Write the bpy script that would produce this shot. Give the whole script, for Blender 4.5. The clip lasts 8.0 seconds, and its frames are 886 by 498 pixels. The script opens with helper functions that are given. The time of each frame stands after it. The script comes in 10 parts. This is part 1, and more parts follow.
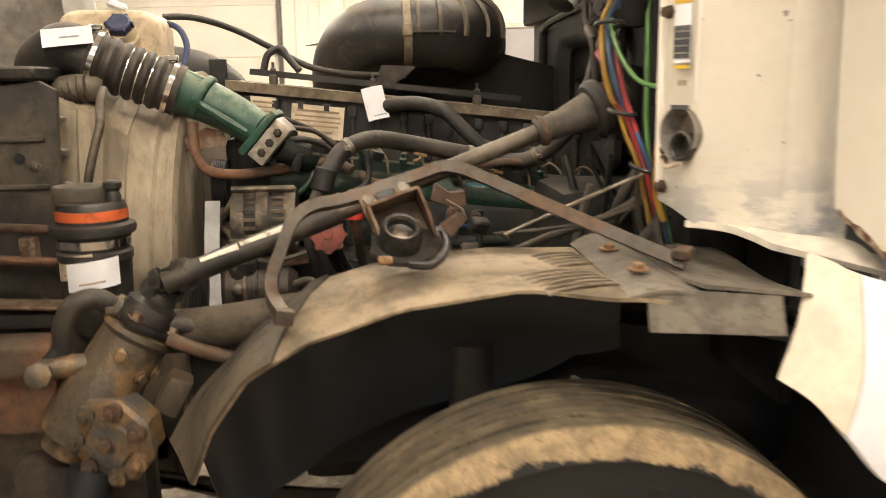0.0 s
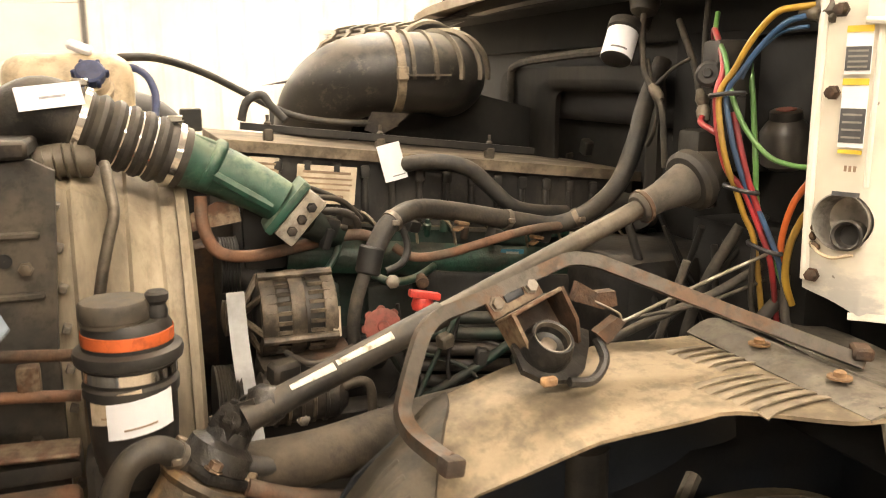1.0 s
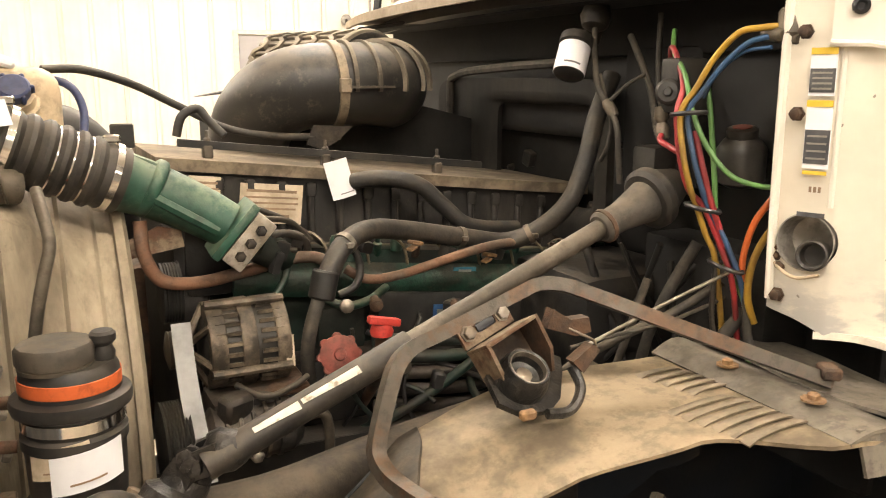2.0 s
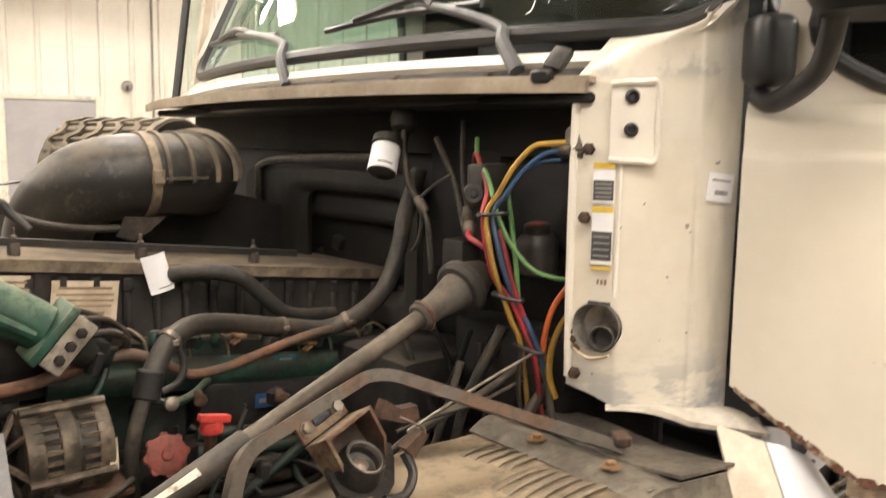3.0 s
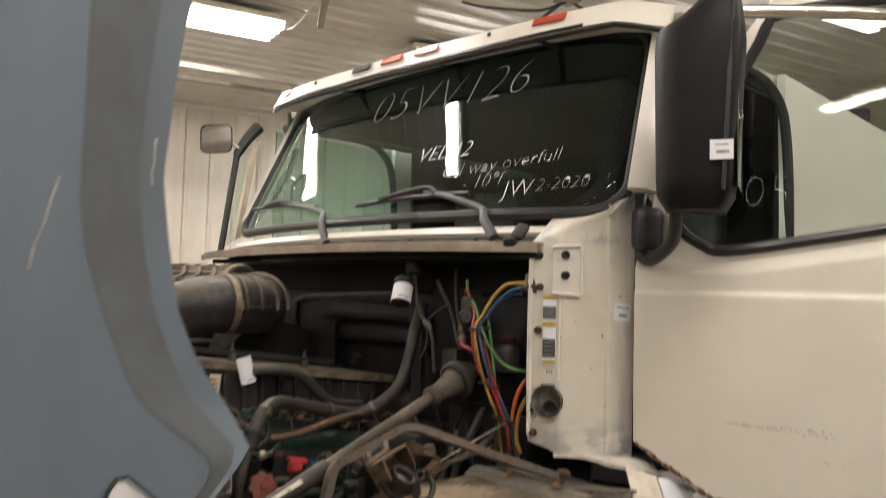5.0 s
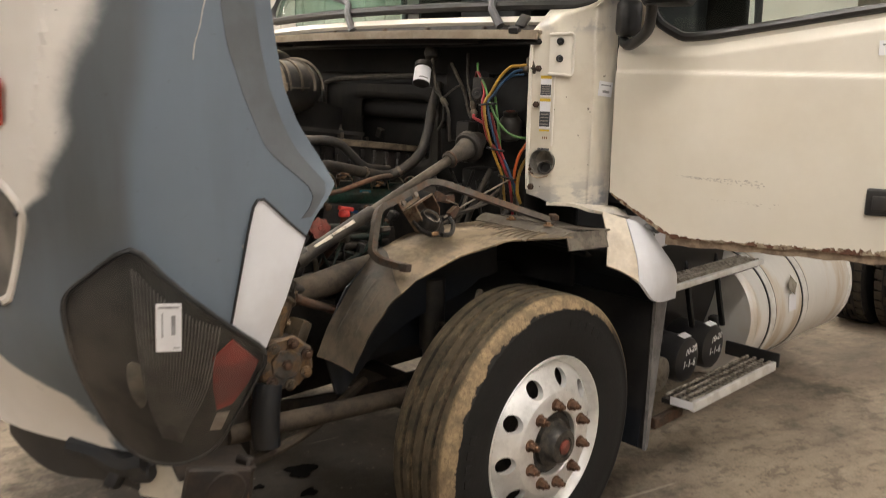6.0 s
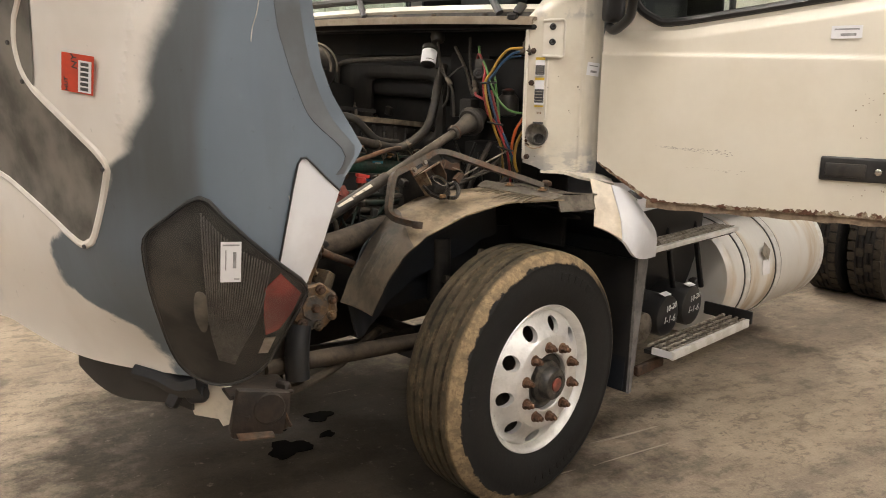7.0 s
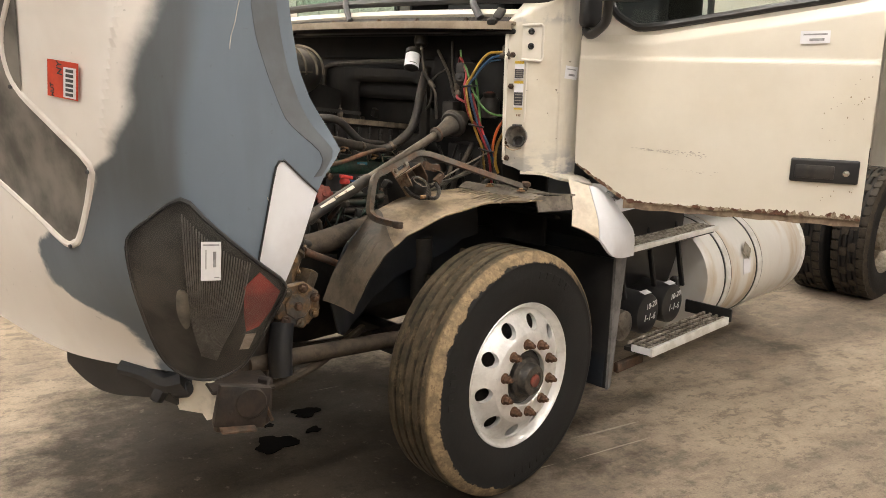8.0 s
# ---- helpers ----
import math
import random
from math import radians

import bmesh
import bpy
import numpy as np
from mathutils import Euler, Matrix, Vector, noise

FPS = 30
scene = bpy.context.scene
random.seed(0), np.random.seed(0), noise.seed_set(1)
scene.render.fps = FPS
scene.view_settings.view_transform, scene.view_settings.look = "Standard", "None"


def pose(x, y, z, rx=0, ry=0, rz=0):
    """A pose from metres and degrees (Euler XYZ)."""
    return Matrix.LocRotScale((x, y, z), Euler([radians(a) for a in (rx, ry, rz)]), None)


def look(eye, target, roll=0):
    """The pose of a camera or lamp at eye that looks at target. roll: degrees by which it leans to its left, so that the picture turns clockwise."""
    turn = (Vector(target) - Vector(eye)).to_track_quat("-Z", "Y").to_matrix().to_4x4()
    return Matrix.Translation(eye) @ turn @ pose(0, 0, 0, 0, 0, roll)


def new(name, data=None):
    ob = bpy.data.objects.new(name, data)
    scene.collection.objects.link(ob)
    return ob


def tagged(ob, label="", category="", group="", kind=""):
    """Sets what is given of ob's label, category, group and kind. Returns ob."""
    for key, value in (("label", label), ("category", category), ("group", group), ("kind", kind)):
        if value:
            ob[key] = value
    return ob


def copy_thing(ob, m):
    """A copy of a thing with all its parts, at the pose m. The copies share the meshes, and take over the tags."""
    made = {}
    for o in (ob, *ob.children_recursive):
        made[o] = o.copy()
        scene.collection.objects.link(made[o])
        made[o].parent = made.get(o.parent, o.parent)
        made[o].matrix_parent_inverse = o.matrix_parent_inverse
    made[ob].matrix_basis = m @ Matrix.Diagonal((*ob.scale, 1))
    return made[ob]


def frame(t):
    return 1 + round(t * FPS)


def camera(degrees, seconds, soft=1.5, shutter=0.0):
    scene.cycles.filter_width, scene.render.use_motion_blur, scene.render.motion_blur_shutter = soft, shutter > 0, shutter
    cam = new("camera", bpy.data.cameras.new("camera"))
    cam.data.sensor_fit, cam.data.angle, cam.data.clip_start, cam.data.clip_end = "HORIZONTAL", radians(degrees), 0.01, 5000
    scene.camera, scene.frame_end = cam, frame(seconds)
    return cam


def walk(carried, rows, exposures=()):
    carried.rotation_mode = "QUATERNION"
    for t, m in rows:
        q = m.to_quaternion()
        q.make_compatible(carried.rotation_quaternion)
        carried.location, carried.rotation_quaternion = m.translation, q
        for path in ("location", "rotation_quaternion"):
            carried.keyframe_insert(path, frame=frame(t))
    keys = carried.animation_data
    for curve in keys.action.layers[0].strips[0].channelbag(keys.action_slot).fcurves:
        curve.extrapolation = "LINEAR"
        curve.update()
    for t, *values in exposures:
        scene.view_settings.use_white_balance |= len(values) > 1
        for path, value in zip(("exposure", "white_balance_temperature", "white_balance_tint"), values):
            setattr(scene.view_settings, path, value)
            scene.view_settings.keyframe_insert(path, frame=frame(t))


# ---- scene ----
cam = camera(56.4, 8.0, 0.5, 0.45)
PATH = [
    (0, (-0.343, -1.053, 1.506), (-0.147, 0.898, 1.113), -0.6),
    (0.5, (-0.61, -0.807, 1.564), (-0.205, 1.11, 1.163), -0.6),
    (1, (-0.845, -0.68, 1.643), (-0.16, 1.155, 1.238), -0.2),
    (1.2, (-0.891, -0.636, 1.657), (-0.115, 1.161, 1.247), -0.1),
    (2.3, (-0.901, -0.588, 1.697), (0.039, 1.131, 1.297), 0.1),
    (2.5, (-0.915, -0.602, 1.729), (0.118, 1.067, 1.343), 0.2),
    (3, (-1.005, -0.625, 1.749), (0.307, 0.864, 1.495), 1.0),
    (3.3, (-1.069, -0.645, 1.76), (0.296, 0.812, 1.633), 1.2),
    (3.5, (-1.133, -0.674, 1.778), (0.252, 0.768, 1.755), 1.5),
    (3.9, (-1.228, -0.778, 1.791), (0.164, 0.647, 1.975), 1.4),
    (4, (-1.255, -0.825, 1.782), (0.129, 0.602, 2.004), 1.2),
    (4.1, (-1.271, -0.868, 1.785), (0.103, 0.565, 2.031), 1.6),
    (5.3, (-1.833, -1.303, 1.686), (-0.435, 0.126, 1.632), 1.6),
    (5.5, (-1.915, -1.385, 1.679), (-0.52, 0.033, 1.477), 1.4),
    (6, (-2.129, -1.559, 1.705), (-0.755, -0.164, 1.299), 1.2),
    (6.5, (-2.34, -1.687, 1.691), (-0.965, -0.3, 1.258), 1.2),
    (7, (-2.429, -1.803, 1.687), (-1.05, -0.422, 1.249), 1.2),
    (7.5, (-2.431, -1.887, 1.7), (-1.049, -0.51, 1.259), 1.1),
    (8, (-2.437, -1.905, 1.707), (-1.055, -0.528, 1.267), 1.2),
]
EXPOSURES = [(0.0, -0.02, 7100, 10), (0.5, 0.30, 7250, 10), (1.0, 0.46, 7400, 10), (2.6, 0.06, 6850, 10), (3.3, -0.26, 6600, 10), (4.0, -0.72, 6500, 10), (5.3, -0.94, 6400, 10), (6.2, -0.68, 6400, 10), (7.0, -0.62, 6450, 10), (7.5, -0.44, 6450, 10), (8.0, -0.38, 6450, 10)]
walk(cam, [(t, look(eye, target, roll)) for t, eye, target, roll in PATH], EXPOSURES)

# ---- world, lamps ----
world = bpy.data.worlds.new("world")
scene.world = world
world.use_nodes = True
world.node_tree.nodes["Background"].inputs[0].default_value = (0.9, 0.83, 0.74, 1)
world.node_tree.nodes["Background"].inputs[1].default_value = 0.03
ROOM = pose(1.3, 8.78, 0, 0, 0, -14)
CEIL = 4.0
# few fittings are in view; the unseen ones are placed to balance brightness
LIGHT_ROWS = [(0.45, -3.85), (4.05, -3.85), (-3.15, -3.85)] + [(x, -6.7) for x in (-6.6, -3.0, 0.6, 4.2)] + [(x, -10.1) for x in (-3.0, 0.6, 4.2)] + [(x, -13.5) for x in (-3.0, 0.6, 4.2)]
LAMP_WATTS = 60
WIDE = 3  # the first row holds broad fittings, the rest slim ones
for k, (lx, ly) in enumerate(LIGHT_ROWS):
    lamp = bpy.data.lights.new("tube_light", "AREA")
    lamp.shape, lamp.size, lamp.size_y = "RECTANGLE", 2.3, 0.34 if k < WIDE else 0.10
    lamp.energy, lamp.color = LAMP_WATTS, (1.0, 0.915, 0.85)
    new("tube_light", lamp).matrix_world = ROOM @ pose(lx, ly, CEIL - 0.215)


# ---- materials ----
def node(nt, kind, **inputs):
    n = nt.nodes.new(kind)
    for k, v in inputs.items():
        n.inputs[k.replace("_", " ")].default_value = v
    return n


def rgb(c):
    return (c[0], c[1], c[2], 1.0)


def mixc(nt, fac, a, b, mode="MIX"):
    m = nt.nodes.new("ShaderNodeMix")
    m.data_type, m.blend_type = "RGBA", mode
    for sock, v in ((m.inputs[0], fac), (m.inputs[6], a), (m.inputs[7], b)):
        if isinstance(v, bpy.types.NodeSocket):
            nt.links.new(v, sock)
        else:
            sock.default_value = rgb(v) if isinstance(v, (tuple, list)) else v
    return m.outputs[2]


def math2(nt, op, a, b=0.0, clamp=False):
    m = nt.nodes.new("ShaderNodeMath")
    m.operation, m.use_clamp = op, clamp
    for sock, v in zip(m.inputs, (a, b)):
        if isinstance(v, bpy.types.NodeSocket):
            nt.links.new(v, sock)
        else:
            sock.default_value = v
    return m.outputs[0]


def ranged(nt, v, lo, hi):
    m = nt.nodes.new("ShaderNodeMapRange")
    m.interpolation_type = "SMOOTHSTEP"
    nt.links.new(v, m.inputs["Value"])
    m.inputs["From Min"].default_value, m.inputs["From Max"].default_value = lo, hi
    return m.outputs["Result"]


def noise_tex(nt, scale, detail=4.0, rough=0.6, stretch=None, coord="Object"):
    tc = nt.nodes.new("ShaderNodeTexCoord")
    n = nt.nodes.new("ShaderNodeTexNoise")
    n.inputs["Scale"].default_value, n.inputs["Detail"].default_value, n.inputs["Roughness"].default_value = scale, detail, rough
    if stretch:
        mp = nt.nodes.new("ShaderNodeMapping")
        mp.inputs["Scale"].default_value = stretch
        nt.links.new(tc.outputs[coord], mp.inputs["Vector"])
        nt.links.new(mp.outputs[0], n.inputs["Vector"])
    else:
        nt.links.new(tc.outputs[coord], n.inputs["Vector"])
    return n.outputs["Fac"]


def axis_of(nt, which):
    tc, sp = nt.nodes.new("ShaderNodeTexCoord"), nt.nodes.new("ShaderNodeSeparateXYZ")
    nt.links.new(tc.outputs["Object"], sp.inputs[0])
    return sp.outputs[which]


DUST = (0.135, 0.104, 0.070)


def make(name, c1, c2=None, rough=0.6, metal=0.0, scale=7.0, fine=70.0, bump=0.15, dust=0.0, dustcol=DUST, lo=0.4, hi=0.62, vary=0.36, rvar=0.15, stretch=None, grime=None):
    """A worn surface: two tones in patches, fine grain, dust that lies on what faces up."""
    m = bpy.data.materials.new(name)
    m.use_nodes = True
    nt = m.node_tree
    bs = nt.nodes["Principled BSDF"]
    big, small = noise_tex(nt, scale, 5, 0.6, stretch), noise_tex(nt, fine, 3, 0.6, stretch)
    col = mixc(nt, ranged(nt, big, lo, hi), c1, c2 or tuple(v * 0.7 for v in c1))
    grain = math2(nt, "ADD", math2(nt, "MULTIPLY", small, vary), 1 - vary / 2)
    col = mixc(nt, 1.0, col, grain, "MULTIPLY")
    g = (0.55 if dust else 0.0) if grime is None else grime
    if g:
        gf = math2(nt, "MULTIPLY", ranged(nt, noise_tex(nt, scale * 3.7, 6, 0.68, stretch), 0.46, 0.66), g)
        col = mixc(nt, gf, col, tuple(v * 0.28 for v in c1))
    if dust >= 0.4:
        flung = ranged(nt, noise_tex(nt, scale * 5.3 + 14, 7, 0.78), 0.51, 0.66)
        flung = math2(nt, "MULTIPLY", flung, ranged(nt, noise_tex(nt, scale * 0.7 + 2, 3, 0.6), 0.38, 0.62))
        col = mixc(nt, math2(nt, "MULTIPLY", flung, 0.55 * min(dust, 0.8)), col, tuple(v * 0.8 for v in dustcol))
    if dust:
        ge, sp = nt.nodes.new("ShaderNodeNewGeometry"), nt.nodes.new("ShaderNodeSeparateXYZ")
        nt.links.new(ge.outputs["Normal"], sp.inputs[0])
        up = ranged(nt, sp.outputs[2], 0.0, 0.95)
        f = math2(nt, "MULTIPLY", up, dust * 0.6)
        f = math2(nt, "MULTIPLY", f, ranged(nt, noise_tex(nt, scale * 2.3, 6, 0.7), 0.36, 0.6), True)
        col = mixc(nt, f, col, dustcol)
        rr = math2(nt, "ADD", math2(nt, "MULTIPLY", f, 0.9 - rough), rough)
        nt.links.new(rr, bs.inputs["Roughness"])
        if metal:
            nt.links.new(math2(nt, "MULTIPLY", math2(nt, "SUBTRACT", 1.0, f), metal), bs.inputs["Metallic"])
    else:
        nt.links.new(math2(nt, "ADD", math2(nt, "MULTIPLY", big, rvar), rough - rvar / 2), bs.inputs["Roughness"])
        bs.inputs["Metallic"].default_value = metal
    nt.links.new(col, bs.inputs["Base Color"])
    if bump:
        b = nt.nodes.new("ShaderNodeBump")
        b.inputs["Strength"].default_value, b.inputs["Distance"].default_value = bump, 0.004
        nt.links.new(math2(nt, "ADD", small, math2(nt, "MULTIPLY", big, 1.6)), b.inputs["Height"])
        nt.links.new(b.outputs[0], bs.inputs["Normal"])
    return m


M = {}
M["white_paint"] = make("white_paint", (0.74, 0.70, 0.62), (0.66, 0.61, 0.52), 0.32, 0, 1.7, 40, 0.02, 0, lo=0.42, hi=0.75, vary=0.06)
M["white_worn"] = make("white_worn", (0.70, 0.65, 0.55), (0.36, 0.35, 0.34), 0.4, 0, 7, 60, 0.04, 0.25, grime=0.2, lo=0.52, hi=0.72, vary=0.1)
M["beige"] = make("beige_liner", (0.28, 0.215, 0.138), (0.105, 0.08, 0.052), 0.7, 0, 6.5, 60, 0.25, 0.3, lo=0.42, hi=0.64, grime=0.55)
M["liner_under"] = make("liner_black", (0.011, 0.0135, 0.0175), (0.017, 0.0165, 0.0165), 0.42, 0, 5, 80, 0.1)
M["black"] = make("black_plastic", (0.02, 0.02, 0.02), (0.035, 0.031, 0.027), 0.42, 0, 6, 90, 0.06, 0.45)
M["black_clean"] = make("black_clean", (0.016, 0.016, 0.017), (0.026, 0.025, 0.024), 0.38, 0, 5, 120, 0.04)
M["rubber"] = make("rubber_hose", (0.019, 0.0178, 0.0165), (0.044, 0.036, 0.027), 0.55, 0, 8, 80, 0.25, 0.55)
M["dark_metal"] = make("dark_metal", (0.024, 0.022, 0.02), (0.055, 0.043, 0.032), 0.55, 0.3, 9, 70, 0.3, 0.5)
M["engine_black"] = make("engine_black", (0.010, 0.0096, 0.0092), (0.026, 0.022, 0.0175), 0.55, 0, 7, 60, 0.25, 0.3)
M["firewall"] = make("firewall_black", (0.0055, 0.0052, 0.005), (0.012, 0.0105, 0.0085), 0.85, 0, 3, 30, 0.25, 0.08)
M["frame_dark"] = make("frame_dark", (0.024, 0.020, 0.015), (0.010, 0.009, 0.0075), 0.8, 0, 9, 40, 0.2, 0.2, stretch=(1, 1, 0.25))
M["green"] = make("engine_green", (0.010, 0.052, 0.034), (0.018, 0.036, 0.026), 0.42, 0, 9, 60, 0.25, 1.0, dustcol=(0.20, 0.19, 0.125))
M["green_head"] = make("green_head", (0.01, 0.048, 0.03), (0.022, 0.03, 0.022), 0.55, 0, 14, 80, 0.35, 0.7, grime=0.8)
M["green_dirty"] = make("green_dirty", (0.006, 0.024, 0.016), (0.016, 0.018, 0.014), 0.6, 0, 9, 60, 0.25, 0.5)
M["rust"] = make("rusty_steel", (0.105, 0.055, 0.031), (0.04, 0.029, 0.022), 0.8, 0.1, 12, 90, 0.4, 0.5)
M["rust_orange"] = make("rust_orange", (0.30, 0.17, 0.08), (0.17, 0.10, 0.055), 0.85, 0, 20, 120, 0.4, 0.2)
M["rust_pipe"] = make("rust_pipe", (0.19, 0.09, 0.05), (0.10, 0.07, 0.05), 0.75, 0.1, 10, 90, 0.3, 0.5)
M["steel"] = make("bare_steel", (0.30, 0.27, 0.23), (0.17, 0.135, 0.10), 0.45, 0.75, 8, 90, 0.15, 0.5)
M["cast"] = make("cast_aluminium", (0.145, 0.12, 0.09), (0.055, 0.045, 0.034), 0.5, 0.35, 10, 90, 0.25, 0.55)
M["alu"] = make("aluminium", (0.92, 0.92, 0.91), (0.82, 0.81, 0.79), 0.34, 0.55, 6, 60, 0.06, 0, vary=0.14, grime=0.16)
M["alu_tank"] = make("brushed_tank", (0.82, 0.80, 0.76), (0.62, 0.52, 0.39), 0.40, 0.35, 5, 40, 0.05, 0, lo=0.48, hi=0.68, vary=0.12, stretch=(1.2, 0.25, 0.25))
M["chrome"] = make("chrome", (0.8, 0.78, 0.75), (0.6, 0.57, 0.53), 0.15, 1.0, 5, 50, 0.02)
M["shroud"] = make("dusty_shroud", (0.40, 0.33, 0.235), (0.23, 0.185, 0.13), 0.75, 0, 5, 60, 0.2, 0.5, vary=0.25, grime=0.4, stretch=(1.5, 1, 0.35))
M["bar_steel"] = make("grey_bar", (0.135, 0.113, 0.088), (0.055, 0.045, 0.034), 0.5, 0.45, 8, 80, 0.15, 0.5)
M["shaft"] = make("shaft_black", (0.019, 0.018, 0.017), (0.05, 0.042, 0.033), 0.5, 0.15, 6, 80, 0.12, 0.6)
M["paper"] = make("paper", (0.82, 0.82, 0.84), (0.76, 0.76, 0.78), 0.7, 0, 9, 80, 0.02, vary=0.05)
M["aged_label"] = make("aged_label", (0.62, 0.52, 0.39), (0.45, 0.36, 0.25), 0.75, 0, 14, 80, 0.05)
M["ink"] = make("ink", (0.05, 0.05, 0.055), (0.09, 0.09, 0.09), 0.7, 0, 20, 90, 0.0)
M["print_grey"] = make("print_grey", (0.24, 0.24, 0.25), (0.36, 0.36, 0.37), 0.7, 0, 60, 150, 0.0)
M["alt_cast"] = make("alternator_cast", (0.16, 0.125, 0.088), (0.04, 0.032, 0.024), 0.5, 0.3, 22, 90, 0.3, 0.5)
M["faded_ink"] = make("faded_ink", (0.22, 0.15, 0.10), (0.32, 0.22, 0.14), 0.7, 0, 20, 90, 0.0)
M["chalk_faint"] = make("chalk_faint", (0.34, 0.35, 0.34), (0.24, 0.25, 0.24), 0.9, 0, 20, 90, 0.0)
M["chalk"] = make("paint_pen", (0.86, 0.87, 0.85), (0.78, 0.78, 0.76), 0.8, 0, 30, 90, 0.0)
M["orange"] = make("orange_band", (0.62, 0.12, 0.03), (0.55, 0.11, 0.03), 0.6, 0, 9, 60, 0.02, 0.2)
M["red"] = make("red_plastic", (0.52, 0.045, 0.035), (0.35, 0.05, 0.04), 0.5, 0, 16, 60, 0.05, 0.25)
M["red_dirty"] = make("red_dirty", (0.24, 0.055, 0.04), (0.15, 0.05, 0.035), 0.7, 0, 20, 60, 0.1, 0.4)
M["red_sticker"] = make("red_sticker", (0.62, 0.06, 0.025), (0.52, 0.06, 0.03), 0.5, 0, 9, 60, 0.0)
M["lens_red"] = make("red_lens", (0.30, 0.06, 0.05), (0.17, 0.045, 0.04), 0.25, 0, 9, 60, 0.0)
M["amber"] = make("amber_lens", (0.50, 0.075, 0.025), (0.40, 0.06, 0.025), 0.3, 0, 12, 60, 0.0)
M["blue_cap"] = make("blue_cap", (0.03, 0.045, 0.13), (0.025, 0.035, 0.09), 0.5, 0, 9, 60, 0.05, 0.35)
M["blue_label"] = make("blue_label", (0.02, 0.09, 0.24), (0.02, 0.07, 0.18), 0.5, 0, 9, 60, 0.0)
M["teal_label"] = make("teal_label", (0.02, 0.14, 0.20), (0.02, 0.10, 0.15), 0.5, 0, 9, 60, 0.0)
M["tank_white"] = make("aged_tank", (0.62, 0.50, 0.34), (0.48, 0.37, 0.24), 0.5, 0, 6, 60, 0.03, 0.35)
M["w_red"] = make("line_red", (0.34, 0.026, 0.032), (0.18, 0.022, 0.024), 0.4, 0, 9, 60, 0.0)
M["w_yellow"] = make("line_yellow", (0.38, 0.225, 0.028), (0.22, 0.13, 0.028), 0.4, 0, 9, 60, 0.0)
M["w_blue"] = make("line_blue", (0.03, 0.08, 0.165), (0.026, 0.052, 0.10), 0.4, 0, 9, 60, 0.0)
M["w_green"] = make("line_green", (0.105, 0.27, 0.07), (0.075, 0.165, 0.05), 0.4, 0, 9, 60, 0.0)
M["w_orange"] = make("line_orange", (0.58, 0.13, 0.03), (0.5, 0.11, 0.03), 0.4, 0, 9, 60, 0.0)
M["blue_hose"] = make("blue_hose", (0.04, 0.055, 0.14), (0.03, 0.04, 0.10), 0.5, 0, 9, 60, 0.05, 0.3)
M["yellow_tag"] = make("yellow_warning", (0.68, 0.47, 0.05), (0.6, 0.40, 0.04), 0.6, 0, 9, 60, 0.0)
M["wall"] = make("wall_steel_white", (0.80, 0.76, 0.68), (0.72, 0.67, 0.58), 0.32, 0, 0.8, 14, 0.02, 0, vary=0.06)
M["wall_dim"] = make("wall_steel_dim", (0.40, 0.38, 0.345), (0.33, 0.31, 0.28), 0.4, 0.2, 0.8, 14, 0.02, 0, vary=0.08)
M["door_grey"] = make("door_grey", (0.36, 0.35, 0.36), (0.32, 0.31, 0.32), 0.55, 0, 2, 40, 0.02, vary=0.06)
M["galv"] = make("galvanised", (0.33, 0.31, 0.28), (0.25, 0.23, 0.2), 0.5, 0.6, 6, 60, 0.05)
M["gray_flap"] = make("grey_flap", (0.16, 0.155, 0.155), (0.11, 0.105, 0.10), 0.6, 0, 5, 60, 0.05, 0.3)
M["splash"] = make("splash_grey", (0.085, 0.066, 0.044), (0.028, 0.023, 0.017), 0.6, 0, 11, 60, 0.25, 0.2, stretch=(1, 1, 0.4))


def ceiling_material():
    m = make("ceiling_steel", (0.72, 0.71, 0.67), (0.62, 0.605, 0.56), 0.34, 0, 0.9, 20, 0.02, vary=0.1)
    return m


